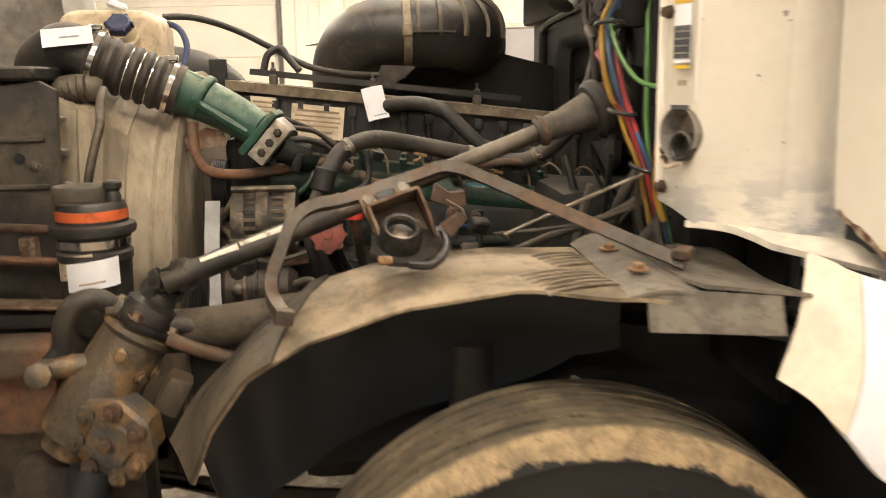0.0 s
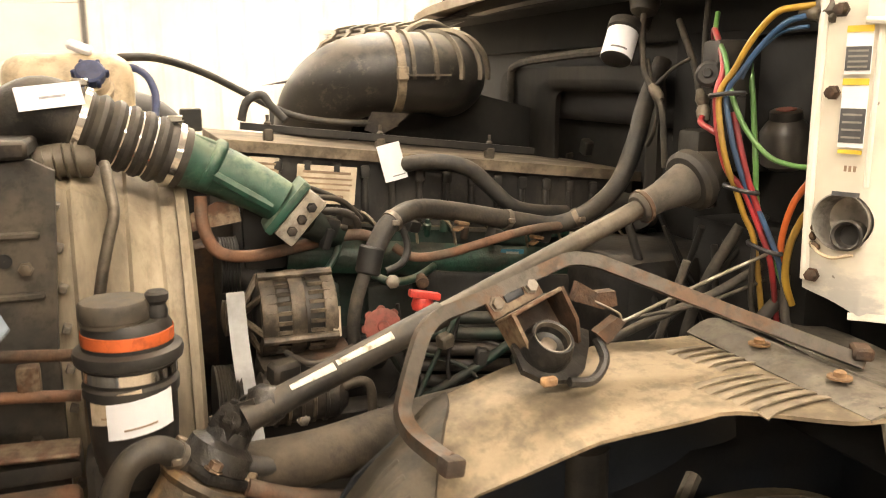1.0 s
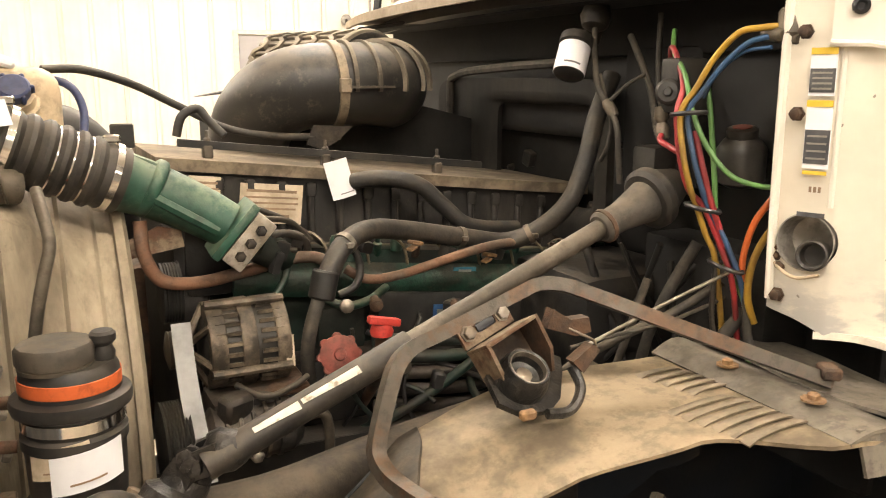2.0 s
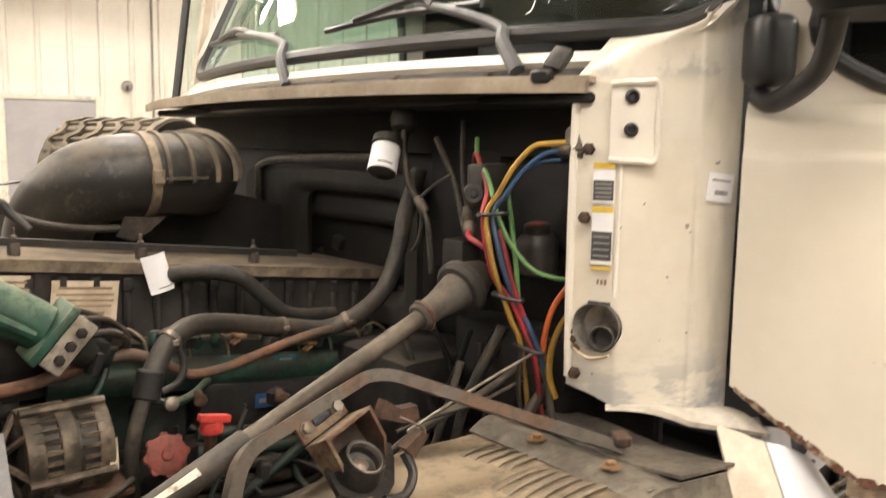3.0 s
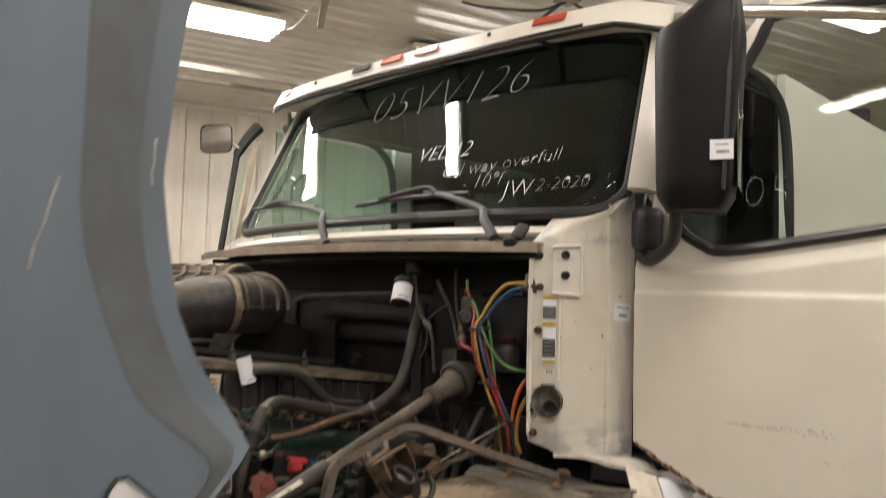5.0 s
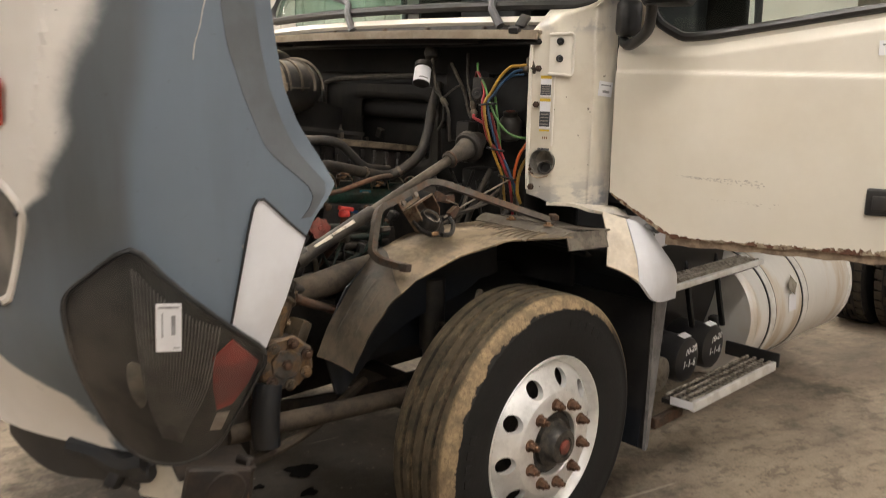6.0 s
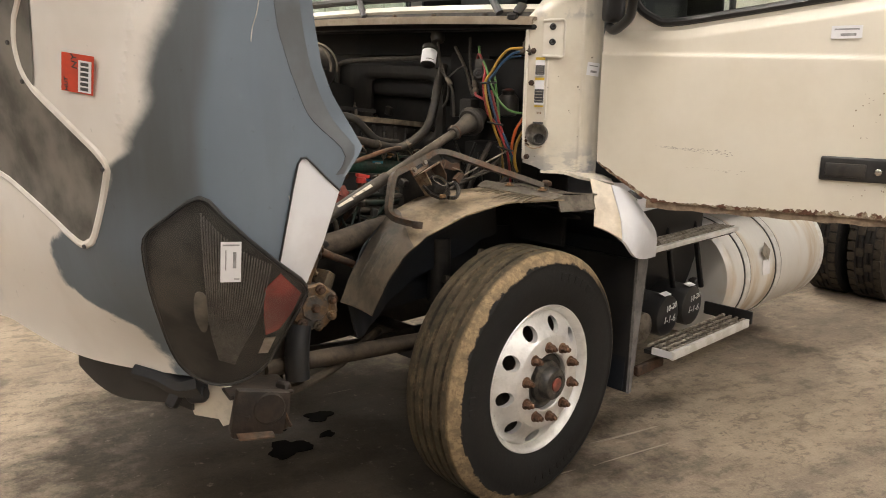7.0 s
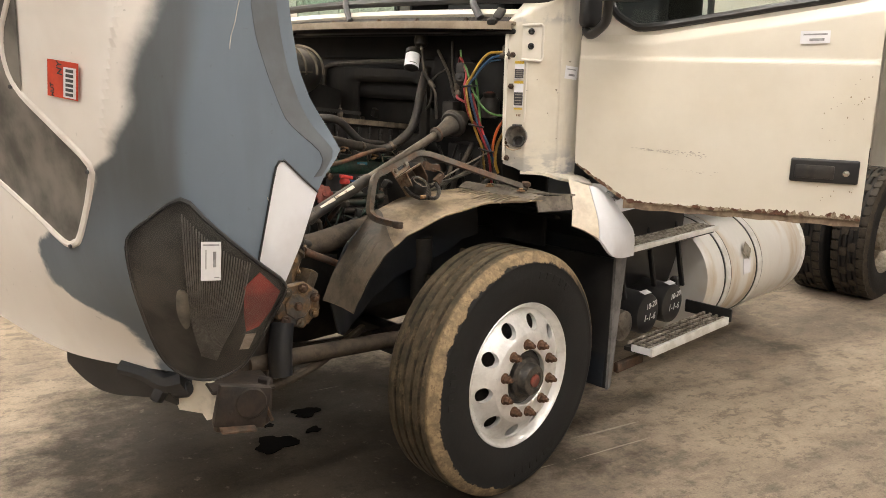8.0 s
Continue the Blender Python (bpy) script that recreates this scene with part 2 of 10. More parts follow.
def floor_material():
    """Old concrete: pale wear, dark tyre tracks and oil stains, fine grit."""
    m = bpy.data.materials.new("concrete_floor")
    m.use_nodes = True
    nt = m.node_tree
    bs = nt.nodes["Principled BSDF"]
    big, mid, small = noise_tex(nt, 0.6, 7, 0.7), noise_tex(nt, 3.6, 8, 0.75, (1, 0.6, 1)), noise_tex(nt, 90, 5, 0.75)
    streak = noise_tex(nt, 2.0, 6, 0.7, (0.22, 1.7, 1))
    stain = noise_tex(nt, 1.3, 8, 0.72)
    fleck = noise_tex(nt, 17, 5, 0.7)
    grain, patch = noise_tex(nt, 26, 6, 0.8), noise_tex(nt, 7.5, 8, 0.8, (0.8, 1.3, 1))
    col = mixc(nt, ranged(nt, big, 0.36, 0.66), (0.215, 0.175, 0.135), (0.42, 0.345, 0.26))
    col = mixc(nt, math2(nt, "MULTIPLY", ranged(nt, streak, 0.46, 0.68), 0.42), col, (0.125, 0.108, 0.09))
    col = mixc(nt, math2(nt, "MULTIPLY", ranged(nt, mid, 0.52, 0.66), 0.5), col, (0.35, 0.295, 0.225))
    col = mixc(nt, math2(nt, "MULTIPLY", ranged(nt, stain, 0.55, 0.67), 0.7), col, (0.075, 0.064, 0.053))
    col = mixc(nt, math2(nt, "MULTIPLY", ranged(nt, patch, 0.50, 0.60), 0.62), col, (0.125, 0.107, 0.088))
    col = mixc(nt, math2(nt, "MULTIPLY", ranged(nt, patch, 0.44, 0.36), 0.35), col, (0.47, 0.385, 0.285))
    # oil-dark bay under the engine, deepened to paint in the truck's shade; ragged edge
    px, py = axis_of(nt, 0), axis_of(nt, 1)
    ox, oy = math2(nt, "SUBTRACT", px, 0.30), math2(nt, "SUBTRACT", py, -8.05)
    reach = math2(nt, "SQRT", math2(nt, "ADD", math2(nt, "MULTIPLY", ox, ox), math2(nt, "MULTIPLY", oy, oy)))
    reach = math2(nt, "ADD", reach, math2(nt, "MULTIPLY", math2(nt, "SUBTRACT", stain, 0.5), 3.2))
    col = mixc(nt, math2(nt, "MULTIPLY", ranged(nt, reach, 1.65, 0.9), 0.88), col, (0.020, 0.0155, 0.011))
    col = mixc(nt, math2(nt, "MULTIPLY", ranged(nt, fleck, 0.60, 0.70), 0.32), col, (0.40, 0.34, 0.27))
    col = mixc(nt, math2(nt, "MULTIPLY", ranged(nt, grain, 0.55, 0.66), 0.55), col, (0.075, 0.063, 0.05))
    col = mixc(nt, math2(nt, "MULTIPLY", ranged(nt, fleck, 0.40, 0.30), 0.5), col, (0.06, 0.052, 0.045))
    col = mixc(nt, 1.0, col, math2(nt, "ADD", math2(nt, "MULTIPLY", small, 0.9), 0.55), "MULTIPLY")
    nt.links.new(col, bs.inputs["Base Color"])
    nt.links.new(math2(nt, "ADD", math2(nt, "MULTIPLY", mid, 0.5), 0.34), bs.inputs["Roughness"])
    bs.inputs["Specular IOR Level"].default_value = 0.16
    cut = noise_tex(nt, 6, 3, 0.5, (0.08, 3.0, 1))
    col = mixc(nt, math2(nt, "MULTIPLY", ranged(nt, cut, 0.715, 0.735), 0.5), col, (0.45, 0.40, 0.33))
    nt.links.new(col, bs.inputs["Base Color"])
    b = nt.nodes.new("ShaderNodeBump")
    b.inputs["Strength"].default_value, b.inputs["Distance"].default_value = 0.25, 0.004
    nt.links.new(math2(nt, "ADD", small, fleck), b.inputs["Height"])
    nt.links.new(b.outputs[0], bs.inputs["Normal"])
    return m


def cowl_material():
    """Yellowed white paint, rubbed to bluish grey low down, wear and shade painted along the rear fold, with small
    chips.
    """
    m = make("white_cowl", (0.71, 0.665, 0.57), (0.62, 0.565, 0.465), 0.33, 0, 3.0, 50, 0.02, 0, lo=0.42, hi=0.7, vary=0.06)
    nt = m.node_tree
    bs = nt.nodes["Principled BSDF"]
    col = bs.inputs["Base Color"].links[0].from_socket
    x, z = axis_of(nt, 0), axis_of(nt, 2)
    low = math2(nt, "MULTIPLY", ranged(nt, z, 1.43, 1.27), ranged(nt, noise_tex(nt, 9, 5, 0.65, (1, 1, 2.2)), 0.42, 0.60))
    # fold greys the rear facet, putting its turned-away shade into the paint
    fold = math2(nt, "MULTIPLY", ranged(nt, x, 0.318, 0.345), ranged(nt, noise_tex(nt, 8, 4, 0.6, (1, 1, 0.22)), 0.36, 0.66))
    top = math2(nt, "MULTIPLY", ranged(nt, z, 1.855, 1.89), ranged(nt, noise_tex(nt, 11, 4, 0.6), 0.54, 0.66))
    rub_shade = math2(nt, "ADD", math2(nt, "MULTIPLY", low, 0.62), math2(nt, "MULTIPLY", fold, 0.55))
    rub_shade = math2(nt, "ADD", rub_shade, math2(nt, "MULTIPLY", top, 0.5), True)
    col = mixc(nt, rub_shade, col, (0.26, 0.265, 0.28))
    col = mixc(nt, math2(nt, "MULTIPLY", ranged(nt, noise_tex(nt, 42, 2, 0.5), 0.735, 0.76), 0.75), col, (0.13, 0.105, 0.08))
    nt.links.new(col, bs.inputs["Base Color"])
    return m


def hood_material():
    """White paint, with grey primer sprayed over the corner of the fender."""
    m = bpy.data.materials.new("hood_primer")
    m.use_nodes = True
    nt = m.node_tree
    bs = nt.nodes["Principled BSDF"]
    x, y, z = axis_of(nt, 0), axis_of(nt, 1), axis_of(nt, 2)
    low = ranged(nt, z, 1.50, 1.15)
    soft = math2(nt, "MULTIPLY", math2(nt, "SUBTRACT", noise_tex(nt, 9, 6, 0.65), 0.5), math2(nt, "ADD", math2(nt, "MULTIPLY", low, 0.12), 0.03))
    # the primer's edge runs down the corner, widens beside the recess and ends above the foot
    lim = 0.062
    for z0, z1, wide in ((1.90, 1.60, 0.068), (1.60, 1.46, 0.066), (1.47, 1.40, 0.09), (1.40, 1.12, 0.35)):
        lim = math2(nt, "ADD", math2(nt, "MULTIPLY", ranged(nt, z, z0, z1), wide), lim)
    lim = math2(nt, "SUBTRACT", lim, math2(nt, "MULTIPLY", ranged(nt, z, 1.06, 0.92), 0.24))
    d = math2(nt, "SUBTRACT", math2(nt, "ADD", lim, soft), y)
    f = ranged(nt, d, -0.022, 0.020)
    streaks = noise_tex(nt, 7, 5, 0.6, (1, 1, 0.14))
    grey = mixc(nt, ranged(nt, streaks, 0.35, 0.65), (0.128, 0.160, 0.196), (0.116, 0.143, 0.174))
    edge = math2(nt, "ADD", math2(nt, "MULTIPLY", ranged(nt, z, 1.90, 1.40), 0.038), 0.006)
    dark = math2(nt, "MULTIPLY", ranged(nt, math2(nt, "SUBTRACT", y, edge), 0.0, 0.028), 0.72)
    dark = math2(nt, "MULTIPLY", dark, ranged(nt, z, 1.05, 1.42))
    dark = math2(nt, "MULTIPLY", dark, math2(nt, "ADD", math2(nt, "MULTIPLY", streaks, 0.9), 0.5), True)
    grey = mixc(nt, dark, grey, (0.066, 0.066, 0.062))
    white = mixc(nt, ranged(nt, noise_tex(nt, 2, 4, 0.6), 0.45, 0.75), (0.80, 0.77, 0.73), (0.70, 0.66, 0.61))
    col = mixc(nt, f, white, grey)
    col = mixc(nt, math2(nt, "MULTIPLY", ranged(nt, noise_tex(nt, 30, 3, 0.7), 0.68, 0.74), 0.3), col, (0.06, 0.055, 0.05))
    nt.links.new(col, bs.inputs["Base Color"])
    nt.links.new(math2(nt, "ADD", math2(nt, "MULTIPLY", f, 0.22), 0.33), bs.inputs["Roughness"])
    return m


def tyre_material(hub, muddy=True):
    """Black rubber with dried mud over the tread and the shoulder."""
    m = bpy.data.materials.new("tyre_rubber")
    m.use_nodes = True
    nt = m.node_tree
    bs = nt.nodes["Principled BSDF"]
    tc, sp = nt.nodes.new("ShaderNodeTexCoord"), nt.nodes.new("ShaderNodeSeparateXYZ")
    nt.links.new(tc.outputs["Object"], sp.inputs[0])
    rx, rz = sp.outputs[0], sp.outputs[2]
    r = math2(nt, "SQRT", math2(nt, "ADD", math2(nt, "MULTIPLY", rx, rx), math2(nt, "MULTIPLY", rz, rz)))
    wob = math2(nt, "MULTIPLY", math2(nt, "SUBTRACT", noise_tex(nt, 8, 6, 0.72), 0.5), 0.085)
    edge = ranged(nt, math2(nt, "ADD", r, wob), 0.462, 0.468)
    # the far side of the wheel carries less mud on its wall
    back = ranged(nt, math2(nt, "ADD", rx, math2(nt, "MULTIPLY", rz, -0.55)), 0.03, 0.26)
    edge = math2(nt, "MULTIPLY", edge, math2(nt, "SUBTRACT", 1.0, math2(nt, "MULTIPLY", back, ranged(nt, r, 0.494, 0.482))))
    patch = ranged(nt, noise_tex(nt, 11, 6, 0.75, (1, 2.6, 1)), 0.50, 0.62)
    tread = ranged(nt, sp.outputs[1], 0.088, 0.104)
    groove = None
    for c in (0.1276, 0.1696, 0.2144, 0.2564):
        away = math2(nt, "ABSOLUTE", math2(nt, "SUBTRACT", sp.outputs[1], c))
        g = ranged(nt, away, 0.0085, 0.005)
        groove = g if groove is None else math2(nt, "ADD", groove, g)
    filled = math2(nt, "MULTIPLY", groove, ranged(nt, noise_tex(nt, 9, 5, 0.7), 0.42, 0.70))
    onto = math2(nt, "ADD", math2(nt, "MULTIPLY", patch, 0.36), math2(nt, "MULTIPLY", filled, 0.45), True)
    mudf = math2(nt, "MULTIPLY", edge, math2(nt, "SUBTRACT", 1.0, math2(nt, "MULTIPLY", tread, math2(nt, "SUBTRACT", 1.0, onto))))
    mud = mixc(nt, ranged(nt, noise_tex(nt, 25, 6, 0.75), 0.36, 0.62), (0.36, 0.265, 0.155), (0.19, 0.14, 0.088))
    mud = mixc(nt, math2(nt, "MULTIPLY", ranged(nt, noise_tex(nt, 75, 4, 0.8), 0.54, 0.66), 0.6), mud, (0.10, 0.078, 0.052))
    black = mixc(nt, noise_tex(nt, 10, 4, 0.6), (0.008, 0.008, 0.0082), (0.017, 0.016, 0.015))
    worn = mixc(nt, ranged(nt, noise_tex(nt, 14, 6, 0.7), 0.35, 0.65), (0.062, 0.052, 0.036), (0.125, 0.10, 0.066))
    black = mixc(nt, math2(nt, "MULTIPLY", math2(nt, "MULTIPLY", tread, 0.9 if muddy else 0.0), math2(nt, "SUBTRACT", 1.0, math2(nt, "MULTIPLY", groove, 0.75))), black, worn)
    if not muddy:
        mudf = math2(nt, "MULTIPLY", mudf, 0.12)
    nt.links.new(mixc(nt, mudf, black, mud), bs.inputs["Base Color"])
    nt.links.new(math2(nt, "ADD", math2(nt, "MULTIPLY", mudf, 0.25), 0.68), bs.inputs["Roughness"])
    bs.inputs["Specular IOR Level"].default_value = 0.3
    b = nt.nodes.new("ShaderNodeBump")
    b.inputs["Strength"].default_value, b.inputs["Distance"].default_value = 0.35, 0.004
    nt.links.new(math2(nt, "ADD", noise_tex(nt, 60, 4, 0.7), math2(nt, "MULTIPLY", mudf, 0.8)), b.inputs["Height"])
    nt.links.new(b.outputs[0], bs.inputs["Normal"])
    return m


def glass_material(name, tint, rough=0.0):
    m = bpy.data.materials.new(name)
    m.use_nodes = True
    bs = m.node_tree.nodes["Principled BSDF"]
    bs.inputs["Base Color"].default_value = rgb(tint)
    bs.inputs["Transmission Weight"].default_value = 1.0
    bs.inputs["Roughness"].default_value = rough
    bs.inputs["IOR"].default_value = 1.45
    return m


def emit_material(name, colour, strength):
    m = bpy.data.materials.new(name)
    m.use_nodes = True
    bs = m.node_tree.nodes["Principled BSDF"]
    bs.inputs["Base Color"].default_value = rgb(colour)
    bs.inputs["Emission Color"].default_value = rgb(colour)
    bs.inputs["Emission Strength"].default_value = strength
    return m


M["lamp_inner"] = make("lamp_inner", (0.055, 0.052, 0.047), (0.022, 0.021, 0.02), 0.4, 0.2, 6, 40, 0.05)
M["gutter_grey"] = make("gutter_grey", (0.085, 0.078, 0.072), (0.05, 0.045, 0.04), 0.5, 0.1, 7, 60, 0.08, 0.2)
M["lamp_reflector"] = make("lamp_reflector", (0.26, 0.24, 0.20), (0.15, 0.14, 0.12), 0.4, 0.4, 8, 40, 0.0)
M["lamp_chrome"] = make("lamp_chrome", (0.5, 0.46, 0.42), (0.35, 0.31, 0.28), 0.3, 0.7, 20, 60, 0.0)
M["lamp_flute"] = make("lamp_flute", (0.15, 0.142, 0.13), (0.09, 0.085, 0.078), 0.3, 0.0, 20, 60, 0.0)
M["white_bluish"] = make("white_patch", (0.70, 0.71, 0.74), (0.62, 0.62, 0.64), 0.3, 0, 4, 50, 0.02, vary=0.05)
M["hood_white"] = make("hood_white", (0.80, 0.77, 0.73), (0.68, 0.64, 0.59), 0.34, 0, 5, 50, 0.02, vary=0.05)
M["recess_grey"] = make("recess_grey", (0.20, 0.185, 0.165), (0.05, 0.047, 0.043), 0.5, 0, 5, 40, 0.04, lo=0.38, hi=0.66)
# flare's primer grey is darkened to carry the shade that falls on it
M["flare_shade"] = make("flare_shade", (0.088, 0.098, 0.108), (0.074, 0.080, 0.086), 0.55, 0, 6, 50, 0.03, vary=0.08)
M["track_dark"] = make("track_dark", (0.13, 0.12, 0.11), (0.09, 0.08, 0.07), 0.6, 0.4, 5, 50, 0.05)
M["hood_dull"] = make("hood_dull", (0.20, 0.175, 0.145), (0.11, 0.095, 0.078), 0.7, 0, 4, 40, 0.08, 0.3)
M["hood_inside"] = make("hood_inside", (0.06, 0.06, 0.06), (0.10, 0.09, 0.075), 0.7, 0, 4, 40, 0.05, 0.3)
M["firewall_pale"] = make("firewall_pale", (0.105, 0.088, 0.064), (0.03, 0.026, 0.02), 0.8, 0, 9, 40, 0.2, 0.4, stretch=(1, 1, 0.25))
M["ledge"] = make("dusty_ledge", (0.34, 0.285, 0.215), (0.25, 0.20, 0.145), 0.7, 0, 6, 60, 0.08, 0.5, grime=0.15)
M["dash"] = make("dash_grey", (0.018, 0.018, 0.019), (0.025, 0.024, 0.023), 0.7, 0, 6, 60, 0.05)
M["cab_inside"] = make("cab_inside", (0.018, 0.018, 0.017), (0.028, 0.027, 0.025), 0.8, 0, 4, 40, 0.05)
M["white_door"] = make("white_door", (0.72, 0.68, 0.59), (0.65, 0.60, 0.50), 0.34, 0, 1.4, 30, 0.015, 0, lo=0.4, hi=0.72, vary=0.05)
M["beige_white"] = make("beige_white", (0.66, 0.59, 0.47), (0.54, 0.46, 0.35), 0.42, 0, 5, 50, 0.03, 0.2, grime=0.12)
M["rust_deep"] = make("rust_deep", (0.10, 0.035, 0.02), (0.06, 0.03, 0.02), 0.85, 0.1, 30, 120, 0.4)
M["rust_tan2"] = make("rust_tan", (0.30, 0.23, 0.16), (0.18, 0.13, 0.09), 0.85, 0.0, 25, 120, 0.4)
M["scuff_pale"] = make("scuff_pale", (0.52, 0.48, 0.41), (0.62, 0.57, 0.49), 0.5, 0, 30, 120, 0.0)
M["scuff"] = make("scuff_grey", (0.36, 0.33, 0.29), (0.52, 0.48, 0.42), 0.6, 0, 30, 120, 0.0)
M["black_mirror"] = make("mirror_black", (0.008, 0.008, 0.0082), (0.012, 0.0116, 0.011), 0.5, 0, 5, 150, 0.05)
M["black_mirror"].node_tree.nodes["Principled BSDF"].inputs["Specular IOR Level"].default_value = 0.2
M["wiper_grey"] = make("wiper_grey", (0.12, 0.12, 0.125), (0.09, 0.09, 0.09), 0.45, 0.2, 9, 60, 0.03)
M["alu_dirty"] = make("alu_dirty", (0.42, 0.38, 0.32), (0.26, 0.22, 0.17), 0.45, 0.7, 15, 60, 0.1, 0.3)
M["glass_clear"] = glass_material("side_glass", (0.80, 0.90, 0.86))
M["dust_ledge"] = make("dust_ledge", (0.20, 0.155, 0.105), (0.085, 0.066, 0.046), 0.85, 0, 9, 70, 0.15, 0.6)
M["alu_bright"] = make("alu_bright", (0.86, 0.85, 0.83), (0.70, 0.68, 0.64), 0.45, 0.35, 12, 70, 0.05, vary=0.15)
M["tread_alu"] = make("tread_alu", (0.34, 0.30, 0.25), (0.16, 0.135, 0.105), 0.45, 0.45, 22, 90, 0.1, 0, vary=0.3)
M["alu_dusty"] = make("alu_dusty", (0.45, 0.41, 0.35), (0.30, 0.26, 0.2), 0.45, 0.6, 14, 70, 0.1, 0.4)
M["belt"] = make("belt_grey", (0.30, 0.295, 0.29), (0.22, 0.215, 0.21), 0.5, 0, 10, 70, 0.05)
M["steel_dusty"] = make("steel_dusty", (0.30, 0.24, 0.17), (0.2, 0.16, 0.11), 0.6, 0.4, 12, 70, 0.1, 0.5)
M["dusty_black"] = make("dusty_black", (0.08, 0.065, 0.048), (0.04, 0.034, 0.028), 0.65, 0, 8, 70, 0.1, 0.85)
# pale green top layer is dust with the pipe's highlight painted in
M["green_pipe"] = make("green_pipe", (0.016, 0.072, 0.046), (0.030, 0.070, 0.048), 0.45, 0, 7, 60, 0.15, 1.0, dustcol=(0.25, 0.285, 0.19))
M["rad_plate"] = make("rad_plate", (0.050, 0.046, 0.041), (0.11, 0.09, 0.068), 0.5, 0.2, 6, 50, 0.15, 0.5)
M["fan_yellow"] = make("fan_yellow", (0.16, 0.12, 0.03), (0.1, 0.08, 0.03), 0.6, 0, 8, 60, 0.1)
M["gear_cast"] = make("gear_cast", (0.075, 0.060, 0.043), (0.19, 0.115, 0.055), 0.45, 0.2, 13, 70, 0.4, 0.5, dustcol=(0.30, 0.19, 0.09), lo=0.48, hi=0.6)
M["gear_face"] = make("gear_face", (0.085, 0.082, 0.078), (0.20, 0.12, 0.055), 0.5, 0.3, 14, 80, 0.3, 0.3)
M["grease"] = make("greasy_black", (0.012, 0.0115, 0.011), (0.035, 0.03, 0.025), 0.35, 0, 22, 90, 0.6, 0.12)
M["intake"] = make("dusty_intake", (0.018, 0.017, 0.016), (0.03, 0.027, 0.023), 0.38, 0, 5, 90, 0.06, 1.0, dustcol=(0.17, 0.14, 0.105), grime=0.1)
M["canister"] = make("dusty_canister", (0.15, 0.125, 0.092), (0.075, 0.063, 0.048), 0.75, 0, 7, 70, 0.12, 0.8, dustcol=(0.27, 0.215, 0.15), grime=0.2)
M["rust_mix"] = make("rust_edge", (0.12, 0.052, 0.03), (0.33, 0.27, 0.19), 0.85, 0.0, 34, 160, 0.6, 0, lo=0.44, hi=0.56, grime=0.5)
M["boot"] = make("dusty_boot", (0.05, 0.044, 0.037), (0.085, 0.072, 0.057), 0.75, 0, 9, 70, 0.08, 0.7)
M["tape"] = make("worn_tape", (0.70, 0.65, 0.54), (0.30, 0.24, 0.165), 0.6, 0, 38, 90, 0.05, lo=0.50, hi=0.62)
M["bar_brown"] = make("bar_brown", (0.085, 0.072, 0.058), (0.10, 0.055, 0.03), 0.5, 0.35, 13, 80, 0.2, 0.45, lo=0.47, hi=0.6)
M["rust_plate"] = make("rust_plate", (0.22, 0.165, 0.11), (0.10, 0.045, 0.024), 0.6, 0.3, 26, 80, 0.3, 0.4)
M["bottle_dark"] = make("bottle_dark", (0.05, 0.045, 0.04), (0.03, 0.027, 0.025), 0.35, 0, 8, 60, 0.03, 0.4)
M["loom"] = make("dusty_loom", (0.035, 0.031, 0.026), (0.07, 0.058, 0.044), 0.75, 0, 12, 80, 0.1, 0.6)
M["louvre"] = make("louvre", (0.27, 0.212, 0.145), (0.18, 0.142, 0.10), 0.75, 0, 8, 60, 0.1, 0.4)
M["flap_grey"] = make("flap_grey", (0.155, 0.135, 0.108), (0.09, 0.079, 0.063), 0.7, 0, 14, 60, 0.15, 0.4)
M["cover_black"] = make("cover_black", (0.034, 0.029, 0.024), (0.014, 0.0125, 0.011), 0.6, 0, 9, 60, 0.25, 0.5, stretch=(1, 1, 0.4))
M["tube_brown"] = make("tube_brown", (0.060, 0.044, 0.029), (0.025, 0.019, 0.013), 0.75, 0.1, 8, 70, 0.35, 0.6)
M["plate_brown"] = make("plate_brown", (0.032, 0.021, 0.015), (0.012, 0.0105, 0.0095), 0.6, 0.1, 9, 70, 0.4, 0.2)
M["bowl_grey"] = make("bowl_grey", (0.42, 0.39, 0.35), (0.24, 0.22, 0.19), 0.38, 0.5, 14, 70, 0.1, 0.2)
M["oil"] = make("oil", (0.003, 0.0027, 0.0023), (0.004, 0.0035, 0.003), 0.7, 0, 5, 50, 0.0, rvar=0.05)
M["oil"].node_tree.nodes["Principled BSDF"].inputs["Specular IOR Level"].default_value = 0.04
M["ceiling"], M["floor"], M["hood"], M["white_cowl"] = ceiling_material(), floor_material(), hood_material(), cowl_material()
M["glass"] = glass_material("windshield_glass", (0.62, 0.80, 0.74))
M["lens"] = glass_material("smoked_lens", (0.80, 0.78, 0.75), 0.12)
M["glow"] = emit_material("tube_glow", (1.0, 0.94, 0.86), 62.0)
M["mirror"] = make("mirror_glass", (0.85, 0.85, 0.84), (0.8, 0.8, 0.8), 0.03, 1.0, 5, 50, 0.0, rvar=0.0)


# ---- mesh helpers ----
def finish(bm, angle=38):
    bmesh.ops.recalc_face_normals(bm, faces=bm.faces)
    for f in bm.faces:
        f.smooth = True
    lim = radians(angle)
    for e in bm.edges:
        if len(e.link_faces) == 2 and e.calc_face_angle(0.0) > lim:
            e.smooth = False
    return bm


WHERE = {}


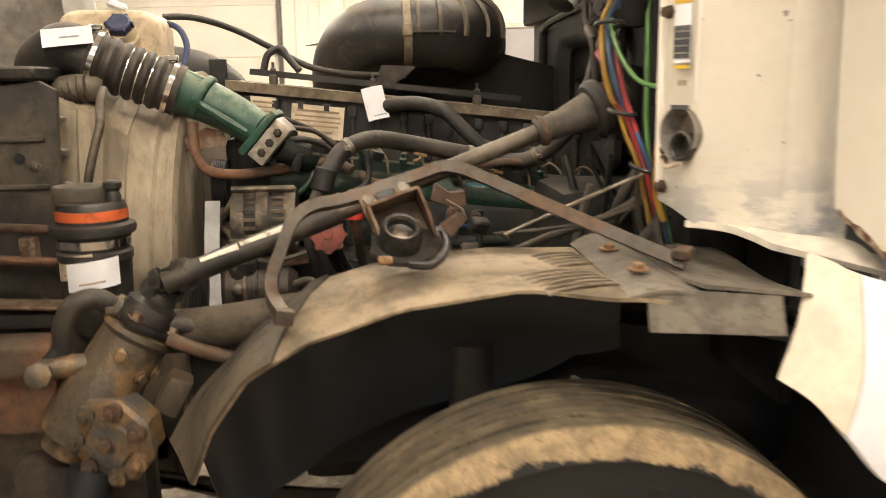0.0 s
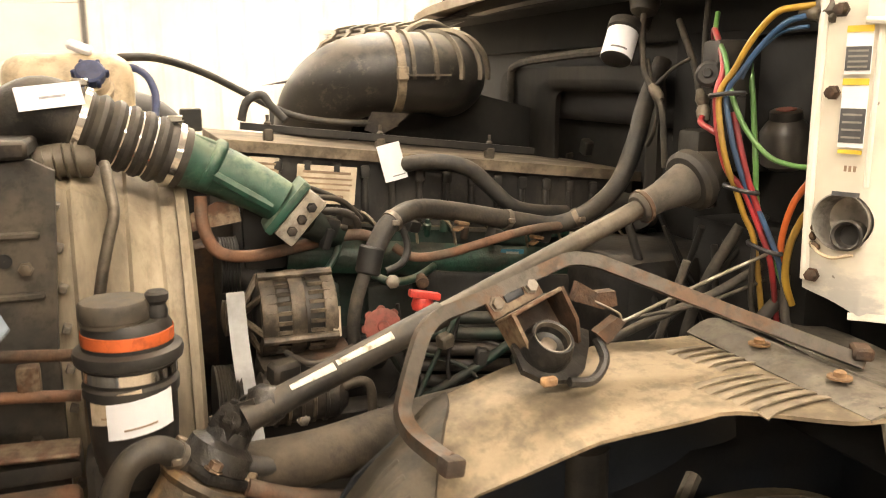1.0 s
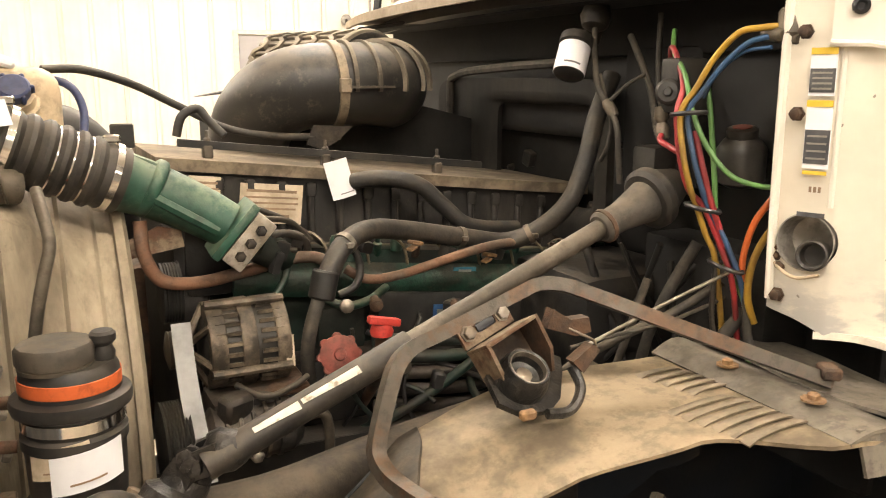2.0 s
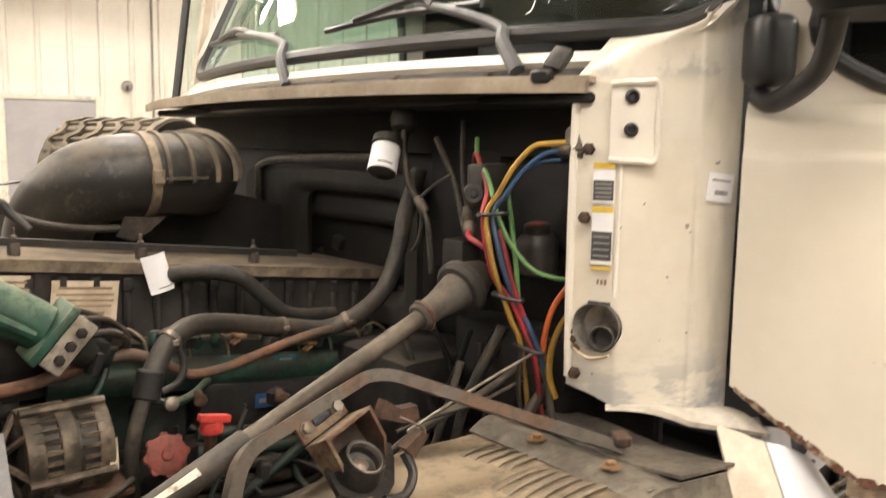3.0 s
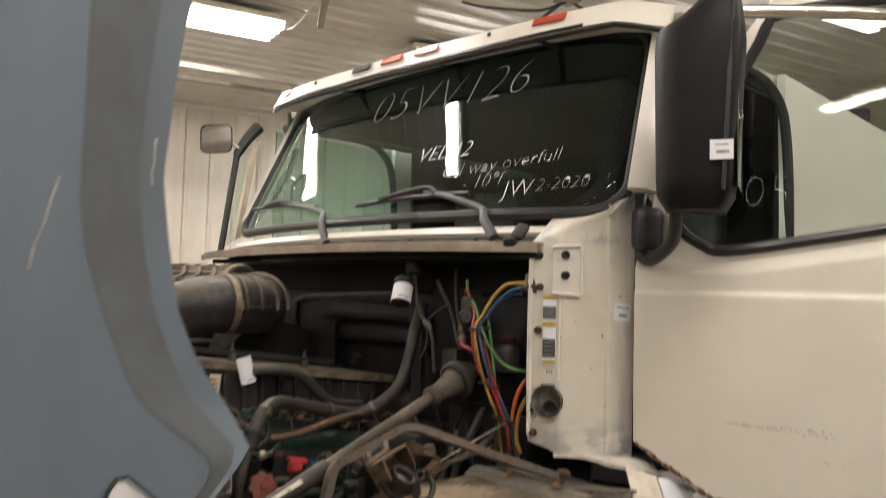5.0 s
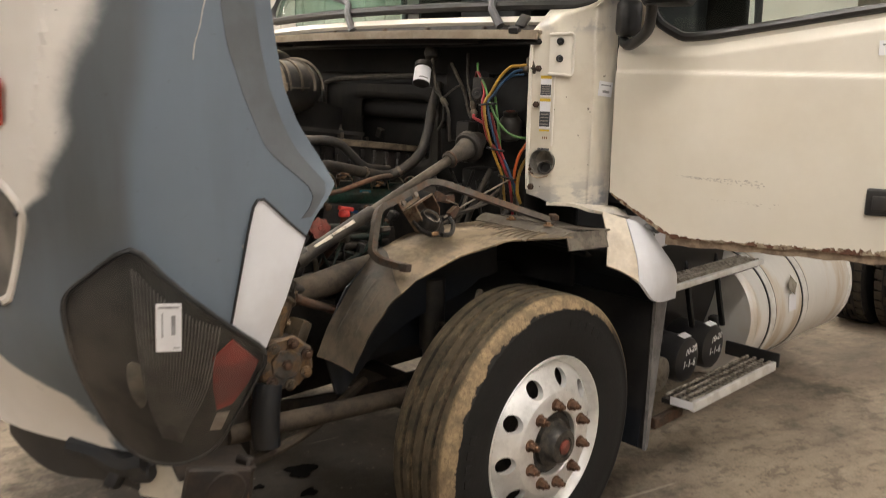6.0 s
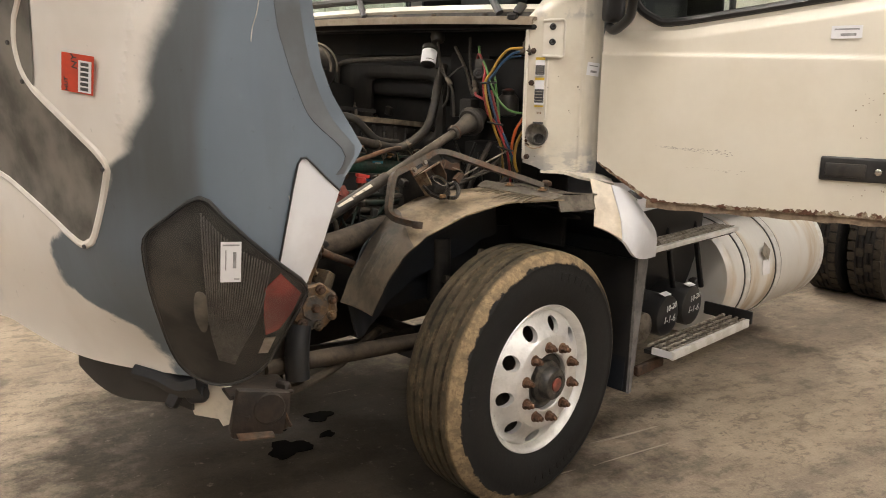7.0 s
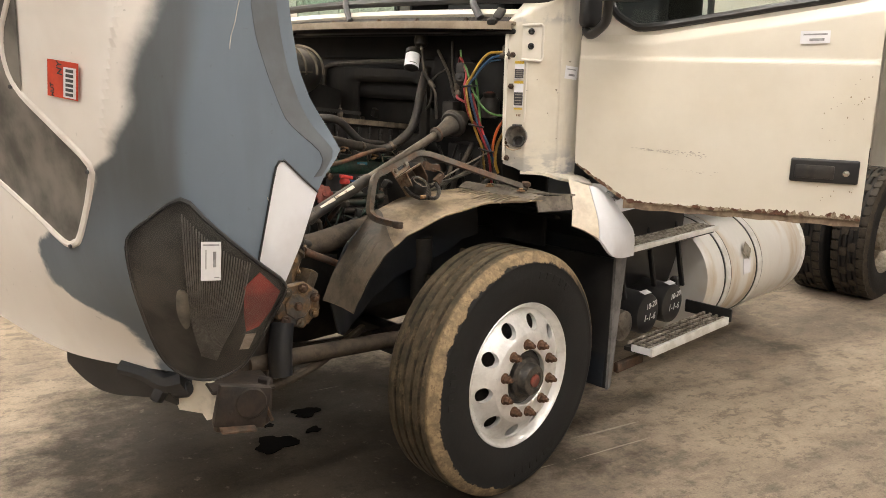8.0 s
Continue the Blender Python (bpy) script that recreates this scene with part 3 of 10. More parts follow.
def part(name, bm, material, parent=None, label="", m=None, angle=38):
    """Links a bmesh as one mesh object under a thing or a part."""
    if isinstance(bm, bmesh.types.BMesh):
        finish(bm, angle)
        me = bpy.data.meshes.new(name)
        bm.to_mesh(me)
        bm.free()
        me.materials.append(M[material] if isinstance(material, str) else material)
    else:
        me = bm
    ob = new(name, me)
    place = m or Matrix.Identity(4)
    if parent is not None:
        ob.parent = parent
        ob.matrix_parent_inverse = WHERE[parent.name].inverted()
    ob.matrix_basis = place
    WHERE[ob.name] = place
    return tagged(ob, label=label)


def B():
    return bmesh.new()


def basis(o, z, xh=(1, 0, 0)):
    z = Vector(z).normalized()
    x = Vector(xh) - z * Vector(xh).dot(z)
    if x.length < 1e-4:
        x = Vector((0, 1, 0)) - z * z.y
    x.normalize()
    y = z.cross(x)
    return Matrix(((x.x, y.x, z.x, o[0]), (x.y, y.y, z.y, o[1]), (x.z, y.z, z.z, o[2]), (0, 0, 0, 1)))


def add_box(bm, c, s, rot=None, bev=0.0, seg=1):
    t = bmesh.new()
    bmesh.ops.create_cube(t, size=1)
    bmesh.ops.scale(t, vec=s, verts=t.verts)
    if bev:
        bmesh.ops.bevel(t, geom=t.edges[:], offset=bev, segments=seg, affect="EDGES", profile=0.6)
    mat = Matrix.Translation(c) @ (rot if rot is not None else Matrix.Identity(4))
    bmesh.ops.transform(t, matrix=mat, verts=t.verts)
    merge(bm, t)
    return bm


def merge(bm, t):
    vs = [bm.verts.new(v.co) for v in t.verts]
    for i, v in enumerate(t.verts):
        v.index = i
    for f in t.faces:
        bm.faces.new([vs[v.index] for v in f.verts])
    t.free()


def curve_through(pts, k=6):
    pts = [Vector(p) for p in pts]
    if len(pts) < 3 or k < 2:
        return pts
    out = []
    for i in range(len(pts) - 1):
        a, b, c, d = pts[max(i - 1, 0)], pts[i], pts[i + 1], pts[min(i + 2, len(pts) - 1)]
        for j in range(k):
            f = j / k
            out.append(0.5 * (2 * b + (c - a) * f + (2 * a - 5 * b + 4 * c - d) * f * f + (3 * b - a - 3 * c + d) * f ** 3))
    return out + [pts[-1]]


def add_tube(bm, pts, r, n=10, k=6, square=False, radii=None):
    path = curve_through(pts, k)
    rings, up = [], None
    for i, p in enumerate(path):
        t = (path[min(i + 1, len(path) - 1)] - path[max(i - 1, 0)])
        if t.length < 1e-6:
            continue
        t.normalize()
        if up is None:
            up = Vector((0, 0, 1)) if abs(t.z) < 0.9 else Vector((1, 0, 0))
        s = t.cross(up).normalized()
        up = s.cross(t).normalized()
        rad = r if radii is None else radii[0] + (radii[-1] - radii[0]) * i / (len(path) - 1) if len(radii) == 2 else radii[min(i * len(radii) // len(path), len(radii) - 1)]
        cnt = 4 if square else n
        off = math.pi / 4 if square else 0
        q = 1.414 if square else 1
        rings.append([bm.verts.new(p + q * rad * (math.cos(off + 2 * math.pi * j / cnt) * s + math.sin(off + 2 * math.pi * j / cnt) * up)) for j in range(cnt)])
    for a, b in zip(rings, rings[1:]):
        for j in range(len(a)):
            bm.faces.new((a[j], a[(j + 1) % len(a)], b[(j + 1) % len(a)], b[j]))
    bm.faces.new(rings[0][::-1])
    bm.faces.new(rings[-1])
    return bm


def add_lathe(bm, prof, o=(0, 0, 0), axis=(0, 0, 1), n=32, caps=True, xh=(1, 0, 0)):
    """A turned body: prof lists radius and height along the axis."""
    m = basis(o, axis, xh)
    rings = []
    for r, h in prof:
        if r < 1e-5:
            rings.append([bm.verts.new(m @ Vector((0, 0, h)))])
        else:
            rings.append([bm.verts.new(m @ Vector((r * math.cos(2 * math.pi * j / n), r * math.sin(2 * math.pi * j / n), h))) for j in range(n)])
    for a, b in zip(rings, rings[1:]):
        for j in range(n):
            if len(a) == 1 and len(b) == 1:
                continue
            if len(a) == 1:
                bm.faces.new((a[0], b[j], b[(j + 1) % n]))
            elif len(b) == 1:
                bm.faces.new((a[j], a[(j + 1) % n], b[0]))
            else:
                bm.faces.new((a[j], a[(j + 1) % n], b[(j + 1) % n], b[j]))
    if caps:
        for ring in (rings[0], rings[-1]):
            if len(ring) > 2:
                bm.faces.new(ring)
    return bm


def add_prism(bm, poly, place, depth):
    """A flat outline given a thickness: poly in 2D, place maps (u, v, w) to the world."""
    front = [bm.verts.new(place(u, v, 0.0)) for u, v in poly]
    back = [bm.verts.new(place(u, v, depth)) for u, v in poly]
    bm.faces.new(front)
    bm.faces.new(back[::-1])
    for i in range(len(poly)):
        j = (i + 1) % len(poly)
        bm.faces.new((front[i], front[j], back[j], back[i]))
    return bm


def add_sheet(bm, f, nu, nv, thick):
    """A curved sheet of some thickness: f(u, v) with u and v from 0 to 1."""
    P = [[Vector(f(i / nu, j / nv)) for j in range(nv + 1)] for i in range(nu + 1)]
    def nor(i, j):
        du = P[min(i + 1, nu)][j] - P[max(i - 1, 0)][j]
        dv = P[i][min(j + 1, nv)] - P[i][max(j - 1, 0)]
        c = du.cross(dv)
        return c.normalized() if c.length > 1e-9 else Vector((0, 0, 1))
    A = [[bm.verts.new(P[i][j]) for j in range(nv + 1)] for i in range(nu + 1)]
    Z = [[bm.verts.new(P[i][j] - thick * nor(i, j)) for j in range(nv + 1)] for i in range(nu + 1)]
    for i in range(nu):
        for j in range(nv):
            bm.faces.new((A[i][j], A[i + 1][j], A[i + 1][j + 1], A[i][j + 1]))
            bm.faces.new((Z[i][j], Z[i][j + 1], Z[i + 1][j + 1], Z[i + 1][j]))
    for i in range(nu):
        bm.faces.new((A[i][0], Z[i][0], Z[i + 1][0], A[i + 1][0]))
        bm.faces.new((A[i][nv], A[i + 1][nv], Z[i + 1][nv], Z[i][nv]))
    for j in range(nv):
        bm.faces.new((A[0][j], A[0][j + 1], Z[0][j + 1], Z[0][j]))
        bm.faces.new((A[nu][j], Z[nu][j], Z[nu][j + 1], A[nu][j + 1]))
    return bm


def add_bolt(bm, p, axis, r=0.009, h=0.008):
    return add_lathe(bm, [(r * 1.35, 0), (r * 1.35, h * 0.25), (r, h * 0.25), (r, h), (r * 0.7, h * 1.12)], p, axis, 6)


def add_round(bm, c, r, axis, h, n=20):
    return add_lathe(bm, [(r * 0.94, 0), (r, h * 0.12), (r, h * 0.88), (r * 0.94, h)], c, axis, n)


def bored(bm, cutter):
    """Cuts one closed bmesh out of another and gives the rest."""
    obs = []
    for t in (bm, cutter):
        bmesh.ops.recalc_face_normals(t, faces=t.faces)
        me = bpy.data.meshes.new("stock")
        t.to_mesh(me)
        t.free()
        ob = bpy.data.objects.new("stock", me)
        scene.collection.objects.link(ob)
        obs.append(ob)
    mod = obs[0].modifiers.new("bore", "BOOLEAN")
    mod.operation, mod.object, mod.solver = "DIFFERENCE", obs[1], "EXACT"
    bpy.context.view_layer.update()
    me = bpy.data.meshes.new_from_object(obs[0].evaluated_get(bpy.context.evaluated_depsgraph_get()))
    out = bmesh.new()
    out.from_mesh(me)
    bpy.data.meshes.remove(me)
    for ob in obs:
        data = ob.data
        bpy.data.objects.remove(ob)
        bpy.data.meshes.remove(data)
    return out


def text_mesh(body, size, name="writing", shear=0.0, thin=0.0):
    cu = bpy.data.curves.new(name, "FONT")
    cu.body, cu.size, cu.shear, cu.extrude, cu.offset = body, size, shear, 0.0008, thin
    cu.align_x, cu.align_y = "CENTER", "CENTER"
    cu.resolution_u = 3
    t = bpy.data.objects.new(name, cu)
    scene.collection.objects.link(t)
    me = bpy.data.meshes.new_from_object(t.evaluated_get(bpy.context.evaluated_depsgraph_get()))
    bpy.data.objects.remove(t)
    bpy.data.curves.remove(cu)
    return me


def writing(body, size, material, parent, m, shear=0.0, name="writing", thin=0.0):
    me = text_mesh(body, size, name, shear, thin)
    whole = bmesh.new()
    whole.from_mesh(me)
    bpy.data.meshes.remove(me)
    bmesh.ops.remove_doubles(whole, verts=whole.verts, dist=1e-5)
    left, letters = set(whole.verts), []
    while left:
        todo, seen = [left.pop()], set()
        while todo:
            v = todo.pop()
            seen.add(v)
            for e in v.link_edges:
                o = e.other_vert(v)
                if o in left:
                    left.discard(o)
                    todo.append(o)
        letters.append(seen)
    letters.sort(key=lambda c: min(v.co.x for v in c))
    for c in letters:
        bm, new_of = B(), {}
        for v in sorted(c, key=lambda q: (q.co.x, q.co.y, q.co.z)):
            new_of[v] = bm.verts.new(v.co)
        for f in whole.faces:
            if f.verts[0] in c:
                bm.faces.new([new_of[v] for v in f.verts])
        part(name, bm, material, parent, "", m)
    whole.free()


def sticker(name, parent, m, w, h, material="paper", label="", bars=(), barmat="print_grey", curl=0.0):
    """A stuck or hung paper tag with bars for print. m maps x right, y up, z out."""
    bm = B()
    add_sheet(bm, lambda u, v: m @ Vector(((u - 0.5) * w, (v - 0.5) * h, 0.0012 + curl * (u - 0.5) ** 2 * 4)), 6, 2, 0.001)
    ob = part(name, bm, material, parent, label)
    for k, (x, y, bw, bh) in enumerate(bars):
        b = B()
        add_sheet(b, lambda u, v: m @ Vector((x + (u - 0.5) * bw, y + (v - 0.5) * bh, 0.0022 + curl * (x / w + (u - 0.5) * bw / w) ** 2 * 4)), 3, 1, 0.0006)
        if ob.parent is not None and ob.parent.parent is None:
            part("print_bar", b, barmat, ob)
        else:
            part("print_bar", b, barmat, parent)
    return ob


BARCODE = ((0.0, 0.30, 0.62, 0.09), (0.0, 0.12, 0.40, 0.05), (0.05, -0.22, 0.5, 0.2))


def bars_for(w, h, pattern=BARCODE):
    return [(x * w, y * h, bw * w, bh * h) for x, y, bw, bh in pattern]


# ---- the hall ----
def thing(name, bm, material, label, category, kind="", group="", m=None):
    ob = part(name, bm, material, None, label, m)
    return tagged(ob, category=category, kind=kind, group=group)


def ribbed(bm, length, height, spacing=0.305, rib=0.03, proud=0.038, thick=0.12):
    """A wall of ribbed steel sheet: x along, y = 0 its face, ribs towards -y."""
    xs = [(0.0, 0.0)]
    x = spacing / 2
    while x + rib * 2 < length:
        xs += [(x - rib, 0.0), (x - rib * 0.55, -proud), (x + rib * 0.55, -proud), (x + rib, 0.0)]
        for q in (0.33, 0.66):
            xq = x + spacing * q
            if xq + 0.02 < length:
                xs += [(xq - 0.012, 0.0), (xq, -0.004), (xq + 0.012, 0.0)]
        x += spacing
    xs.append((length, 0.0))
    lo = [bm.verts.new((a, b, 0)) for a, b in xs]
    hi = [bm.verts.new((a, b, height)) for a, b in xs]
    for i in range(len(xs) - 1):
        bm.faces.new((lo[i], lo[i + 1], hi[i + 1], hi[i]))
    k = [bm.verts.new(p) for p in ((0, thick, 0), (length, thick, 0), (length, thick, height), (0, thick, height))]
    bm.faces.new(k[::-1])
    bm.faces.new((lo[0], hi[0], k[3], k[0]))
    bm.faces.new((lo[-1], k[1], k[2], hi[-1]))
    bm.faces.new(lo[::-1] + [k[0], k[1]][::1])
    bm.faces.new(hi + [k[2], k[3]])
    return bm


X0, X1, YS = -9.0, 13.0, -16.5
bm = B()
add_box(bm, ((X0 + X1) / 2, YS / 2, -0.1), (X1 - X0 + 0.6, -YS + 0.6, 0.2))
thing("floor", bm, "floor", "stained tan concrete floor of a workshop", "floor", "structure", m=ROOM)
DJ = -2.60
thing("wall_north", ribbed(B(), X1 - DJ, CEIL), "wall", "white ribbed steel wall", "wall", "structure", m=ROOM @ pose(DJ, 0, 0))
thing("wall_north_2", ribbed(B(), DJ - 4.3 - X0, CEIL), "wall", "white ribbed steel wall beside an overhead door", "wall", "structure", m=ROOM @ pose(X0, 0, 0))
bm = B()
add_box(bm, (DJ - 2.15, 0.06, 3.85), (4.3, 0.12, 0.3))
thing("wall_north_3", bm, "wall", "white wall above an overhead door", "wall", "structure", m=ROOM)
thing("wall_east", ribbed(B(), -YS, CEIL), "wall", "white ribbed steel wall", "wall", "structure", m=ROOM @ pose(X1, 0, 0, 0, 0, -90))
# west and south walls are unseen; their grey is darkened to cut bounce light
thing("wall_west", ribbed(B(), -YS, CEIL), "wall_dim", "darkened grey ribbed steel wall, out of view", "wall", "structure", m=ROOM @ pose(X0, YS, 0, 0, 0, 90))
thing("wall_south", ribbed(B(), X1 - X0, CEIL), "wall_dim", "darkened grey ribbed steel wall, out of view", "wall", "structure", m=ROOM @ pose(X1, YS, 0, 0, 0, 180))

bm = B()
spc = 0.23
prof, y = [(0.0, 0.0)], -spc / 2
while y - 0.05 > YS:
    prof += [(y + 0.036, 0.0), (y + 0.018, -0.019), (y - 0.018, -0.019), (y - 0.036, 0.0)]
    y -= spc
prof.append((YS, 0.0))
lo = [bm.verts.new((X0, a, CEIL + b)) for a, b in prof]
hi = [bm.verts.new((X1, a, CEIL + b)) for a, b in prof]
for i in range(len(prof) - 1):
    bm.faces.new((lo[i], lo[i + 1], hi[i + 1], hi[i]))
top = [bm.verts.new(p) for p in ((X0, 0, CEIL + 0.1), (X1, 0, CEIL + 0.1), (X1, YS, CEIL + 0.1), (X0, YS, CEIL + 0.1))]
bm.faces.new(top)
thing("ceiling", bm, "ceiling", "ribbed steel ceiling, cream-painted and dusty", "ceiling", "structure", m=ROOM)
bm = B()
add_box(bm, ((DJ + X1) / 2, -0.05, CEIL - 0.045), (X1 - DJ, 0.07, 0.05), bev=0.006)
thing("trim", bm, "white_paint", "white trim where wall meets ceiling", "trim", "structure", m=ROOM)

# overhead door of broad panels, with its tracks
bm = B()
add_box(bm, (DJ - 2.15, 0.09, 1.85), (4.28, 0.03, 3.69))
door = thing("door_1", bm, "white_paint", "closed white sectional overhead door", "overhead door", "structure", m=ROOM)
for k in range(6):
    b = B()
    add_box(b, (DJ - 2.15, 0.055, 0.31 + 0.615 * k), (4.26, 0.04, 0.612), bev=0.004, seg=1)
    part("panel", b, "white_paint", door, m=ROOM)
b = B()
add_box(b, (DJ - 0.02, -0.02, 1.9), (0.05, 0.07, 3.8), bev=0.006)
part("track", b, "track_dark", door, "dark steel door track", m=ROOM)
for zz in (0.5, 1.2, 1.9, 2.6, 3.3):
    b = B()
    add_box(b, (DJ - 0.09, 0.015, zz), (0.09, 0.03, 0.07), bev=0.005)
    part("hinge", b, "galv", door, "", m=ROOM)
b = B()
add_tube(b, [(DJ - 0.02, -0.06, 3.55), (DJ - 0.02, -0.15, 3.72), (DJ - 0.02, -0.4, 3.8), (DJ - 0.02, -3.6, 3.82)], 0.025, 6, square=True)
part("upper_track", b, "galv", door, "", m=ROOM)

# personnel door
bm = B()
add_box(bm, (0.40, -0.022, 1.06), (0.86, 0.04, 2.12), bev=0.004)
pd = thing("door_2", bm, "door_grey", "closed grey steel personnel door", "door", "structure", m=ROOM)
for c, s in (((-0.06, -0.03, 1.09), (0.06, 0.06, 2.18)), ((0.86, -0.03, 1.09), (0.06, 0.06, 2.18)), ((0.40, -0.03, 2.155), (0.86, 0.06, 0.05))):
    b = B()
    add_box(b, c, s, bev=0.004)
    part("frame", b, "white_worn", pd, m=ROOM)

# conduit and outlet on the wall
bm = B()
add_tube(bm, [(1.42, -0.045, 1.1), (1.42, -0.045, 3.70), (1.40, -0.045, 3.78), (1.32, -0.045, 3.81), (1.12, -0.045, 3.815)], 0.014, 8)
thing("conduit", bm, "galv", "thin grey electrical conduit running up a white wall", "conduit", m=ROOM)
bm = B()
add_lathe(bm, [(0.035, 0), (0.035, 0.03), (0.06, 0.04), (0.06, 0.055), (0.03, 0.07)], (1.15, -0.02, 2.30), (0, -1, 0), 16)
box = thing("wall_outlet", bm, "galv", "round grey hose outlet on a white wall", "outlet", m=ROOM)
b = B()
add_tube(b, [(1.15, -0.07, 2.30), (1.15, -0.11, 2.29), (1.15, -0.12, 2.25)], 0.015, 8)
part("nozzle", b, "black", box, m=ROOM)
def ceiling_light(wide, tubes):
    bm = B()
    add_box(bm, (0, 0, 0.0), (2.46, wide, 0.05), bev=0.008)
    add_box(bm, (0, 0, 0.05), (2.3, wide * 0.4, 0.06), bev=0.01)
    base = thing("ceiling_light", bm, "white_worn", "white strip light with glowing fluorescent tubes under the ceiling", "ceiling light", group="ceiling lights")
    for yy in tubes:
        b = B()
        add_lathe(b, [(0.014, -1.2), (0.019, -1.19), (0.019, 1.19), (0.014, 1.2)], (0, yy, -0.055), (1, 0, 0), 12)
        part("tube", b, "glow", base, "glowing fluorescent tube")
    for xx in (-1.21, 1.21):
        b = B()
        add_box(b, (xx, 0, -0.04), (0.03, wide * 0.94, 0.05), bev=0.004)
        part("end_cap", b, "white_worn", base)
    return base


for rows_, wide, tubes in ((LIGHT_ROWS[:WIDE], 0.50, (-0.18, -0.06, 0.06, 0.18)), (LIGHT_ROWS[WIDE:], 0.17, (-0.045, 0.045))):
    first = ceiling_light(wide, tubes)
    for lx, ly in rows_[1:]:
        copy_thing(first, ROOM @ pose(lx, ly, CEIL - 0.11))
    first.matrix_basis = ROOM @ pose(rows_[0][0], rows_[0][1], CEIL - 0.11)

# hanging hardware of the door track and a drop cord
bm = B()
for dx in (0.0, 0.05):
    add_tube(bm, [(1.55 + dx, -5.25, CEIL), (1.65 + dx * 0.3, -4.82, 3.62)], 0.013, 6, k=1, square=True)
thing("track_hanger", bm, "galv", "grey steel angle hanger under the ceiling", "hanger", m=ROOM)
bm = B()
add_tube(bm, [(-2.4, -3.05, 3.66), (2.45, -3.05, 3.66)], 0.022, 6, k=1, square=True)
add_tube(bm, [(-2.4, -2.75, 3.62), (2.45, -2.75, 3.62)], 0.018, 6, k=1, square=True)
thing("door_rail", bm, "galv", "horizontal steel rail below the ceiling", "rail", m=ROOM)
bm = B()
add_tube(bm, [(1.68, -3.90, CEIL - 0.14), (1.68, -4.2, 3.80), (1.65, -4.7, 3.84), (1.58, -5.15, CEIL)], 0.006, 6)
thing("cord", bm, "paper", "thin white cord hanging from a strip light", "cord", m=ROOM)
bm = B()
add_box(bm, (3.3, -5.6, CEIL - 0.05), (0.16, 0.16, 0.08), bev=0.01)
jb = thing("junction_box", bm, "galv", "grey junction box with looping black cables", "junction box", m=ROOM)
for pts in ([(3.3, -5.6, 3.92), (3.1, -5.5, 3.84), (2.8, -5.3, 3.86), (2.75, -5.0, 3.98)], [(3.35, -5.6, 3.92), (3.55, -5.7, 3.8), (3.75, -5.6, 3.86), (3.8, -5.4, 3.98)], [(3.3, -5.55, 3.93), (3.2, -5.3, 3.8), (3.4, -4.9, 3.85), (3.3, -4.5, 3.97)]):
    b = B()
    add_tube(b, pts, 0.012, 6)
    part("cable", b, "black_clean", jb, m=ROOM)

# oil on the floor
for cx, cy, r, seed in ((-0.505, 1.067, 0.085, 3), (-0.292, 1.072, 0.032, 5), (-0.201, 1.258, 0.06, 8), (-0.42, 1.25, 0.02, 11)):
    rnd = random.Random(seed)
    bm = B()
    pts = []
    for k in range(36):
        a = 2 * math.pi * k / 36
        rr = r * (1 + 0.18 * math.sin(3 * a + seed) + 0.12 * math.sin(5 * a + 2 * seed) + rnd.uniform(-0.07, 0.07))
        pts.append((cx + rr * math.cos(a) * 1.15, cy + rr * math.sin(a) * 0.9))
    add_prism(bm, pts, lambda u, v, w: Vector((u, v, 0.001 + w)), 0.0025)
    thing("oil_puddle", bm, "oil", "small black oil puddle on the concrete floor", "oil puddle", group="oil puddles")


# ---- the truck ----
CY = 1.28  # the truck's middle line
truck = tagged(new("truck"), "white heavy truck with its hood tilted forward and its door open", "truck")
truck.location = (0, CY, 0)
WHERE["truck"] = Matrix.Translation((0, CY, 0))


# wheels
def rim_disc(bm, prof_y, r0, r1, holes, hole_r, wall):
    """The part of a disc wheel that carries the hand holes."""
    rm, n = (r0 + r1) / 2, 24
    half = math.pi / holes
    for k in range(holes):
        mid = 2 * math.pi * (k + 0.35) / holes
        inner, outer, deep = [], [], []
        for j in range(n):
            a = 2 * math.pi * j / n
            c, s = math.cos(a), math.sin(a)
            th, r = mid + hole_r * c / rm, rm + hole_r * s
            q = 1 / max(abs(c), abs(s))
            th2, r2 = mid + half * c * q, rm + (r1 - r0) / 2 * s * q
            inner.append(bm.verts.new((r * math.sin(th), prof_y(r), r * math.cos(th))))
            outer.append(bm.verts.new((r2 * math.sin(th2), prof_y(r2), r2 * math.cos(th2))))
            deep.append(bm.verts.new((r * math.sin(th), prof_y(r) + wall, r * math.cos(th))))
        for j in range(n):
            i = (j + 1) % n
            bm.faces.new((outer[j], outer[i], inner[i], inner[j]))
            bm.faces.new((inner[j], inner[i], deep[i], deep[j]))
    bmesh.ops.remove_doubles(bm, verts=bm.verts, dist=0.0004)
    return bm


def lathe_y(bm, prof, n=72):
    """Turned about the y axis: prof lists radius and y."""
    return add_lathe(bm, [(r, y) for r, y in prof], (0, 0, 0), (0, 1, 0), n, caps=False)


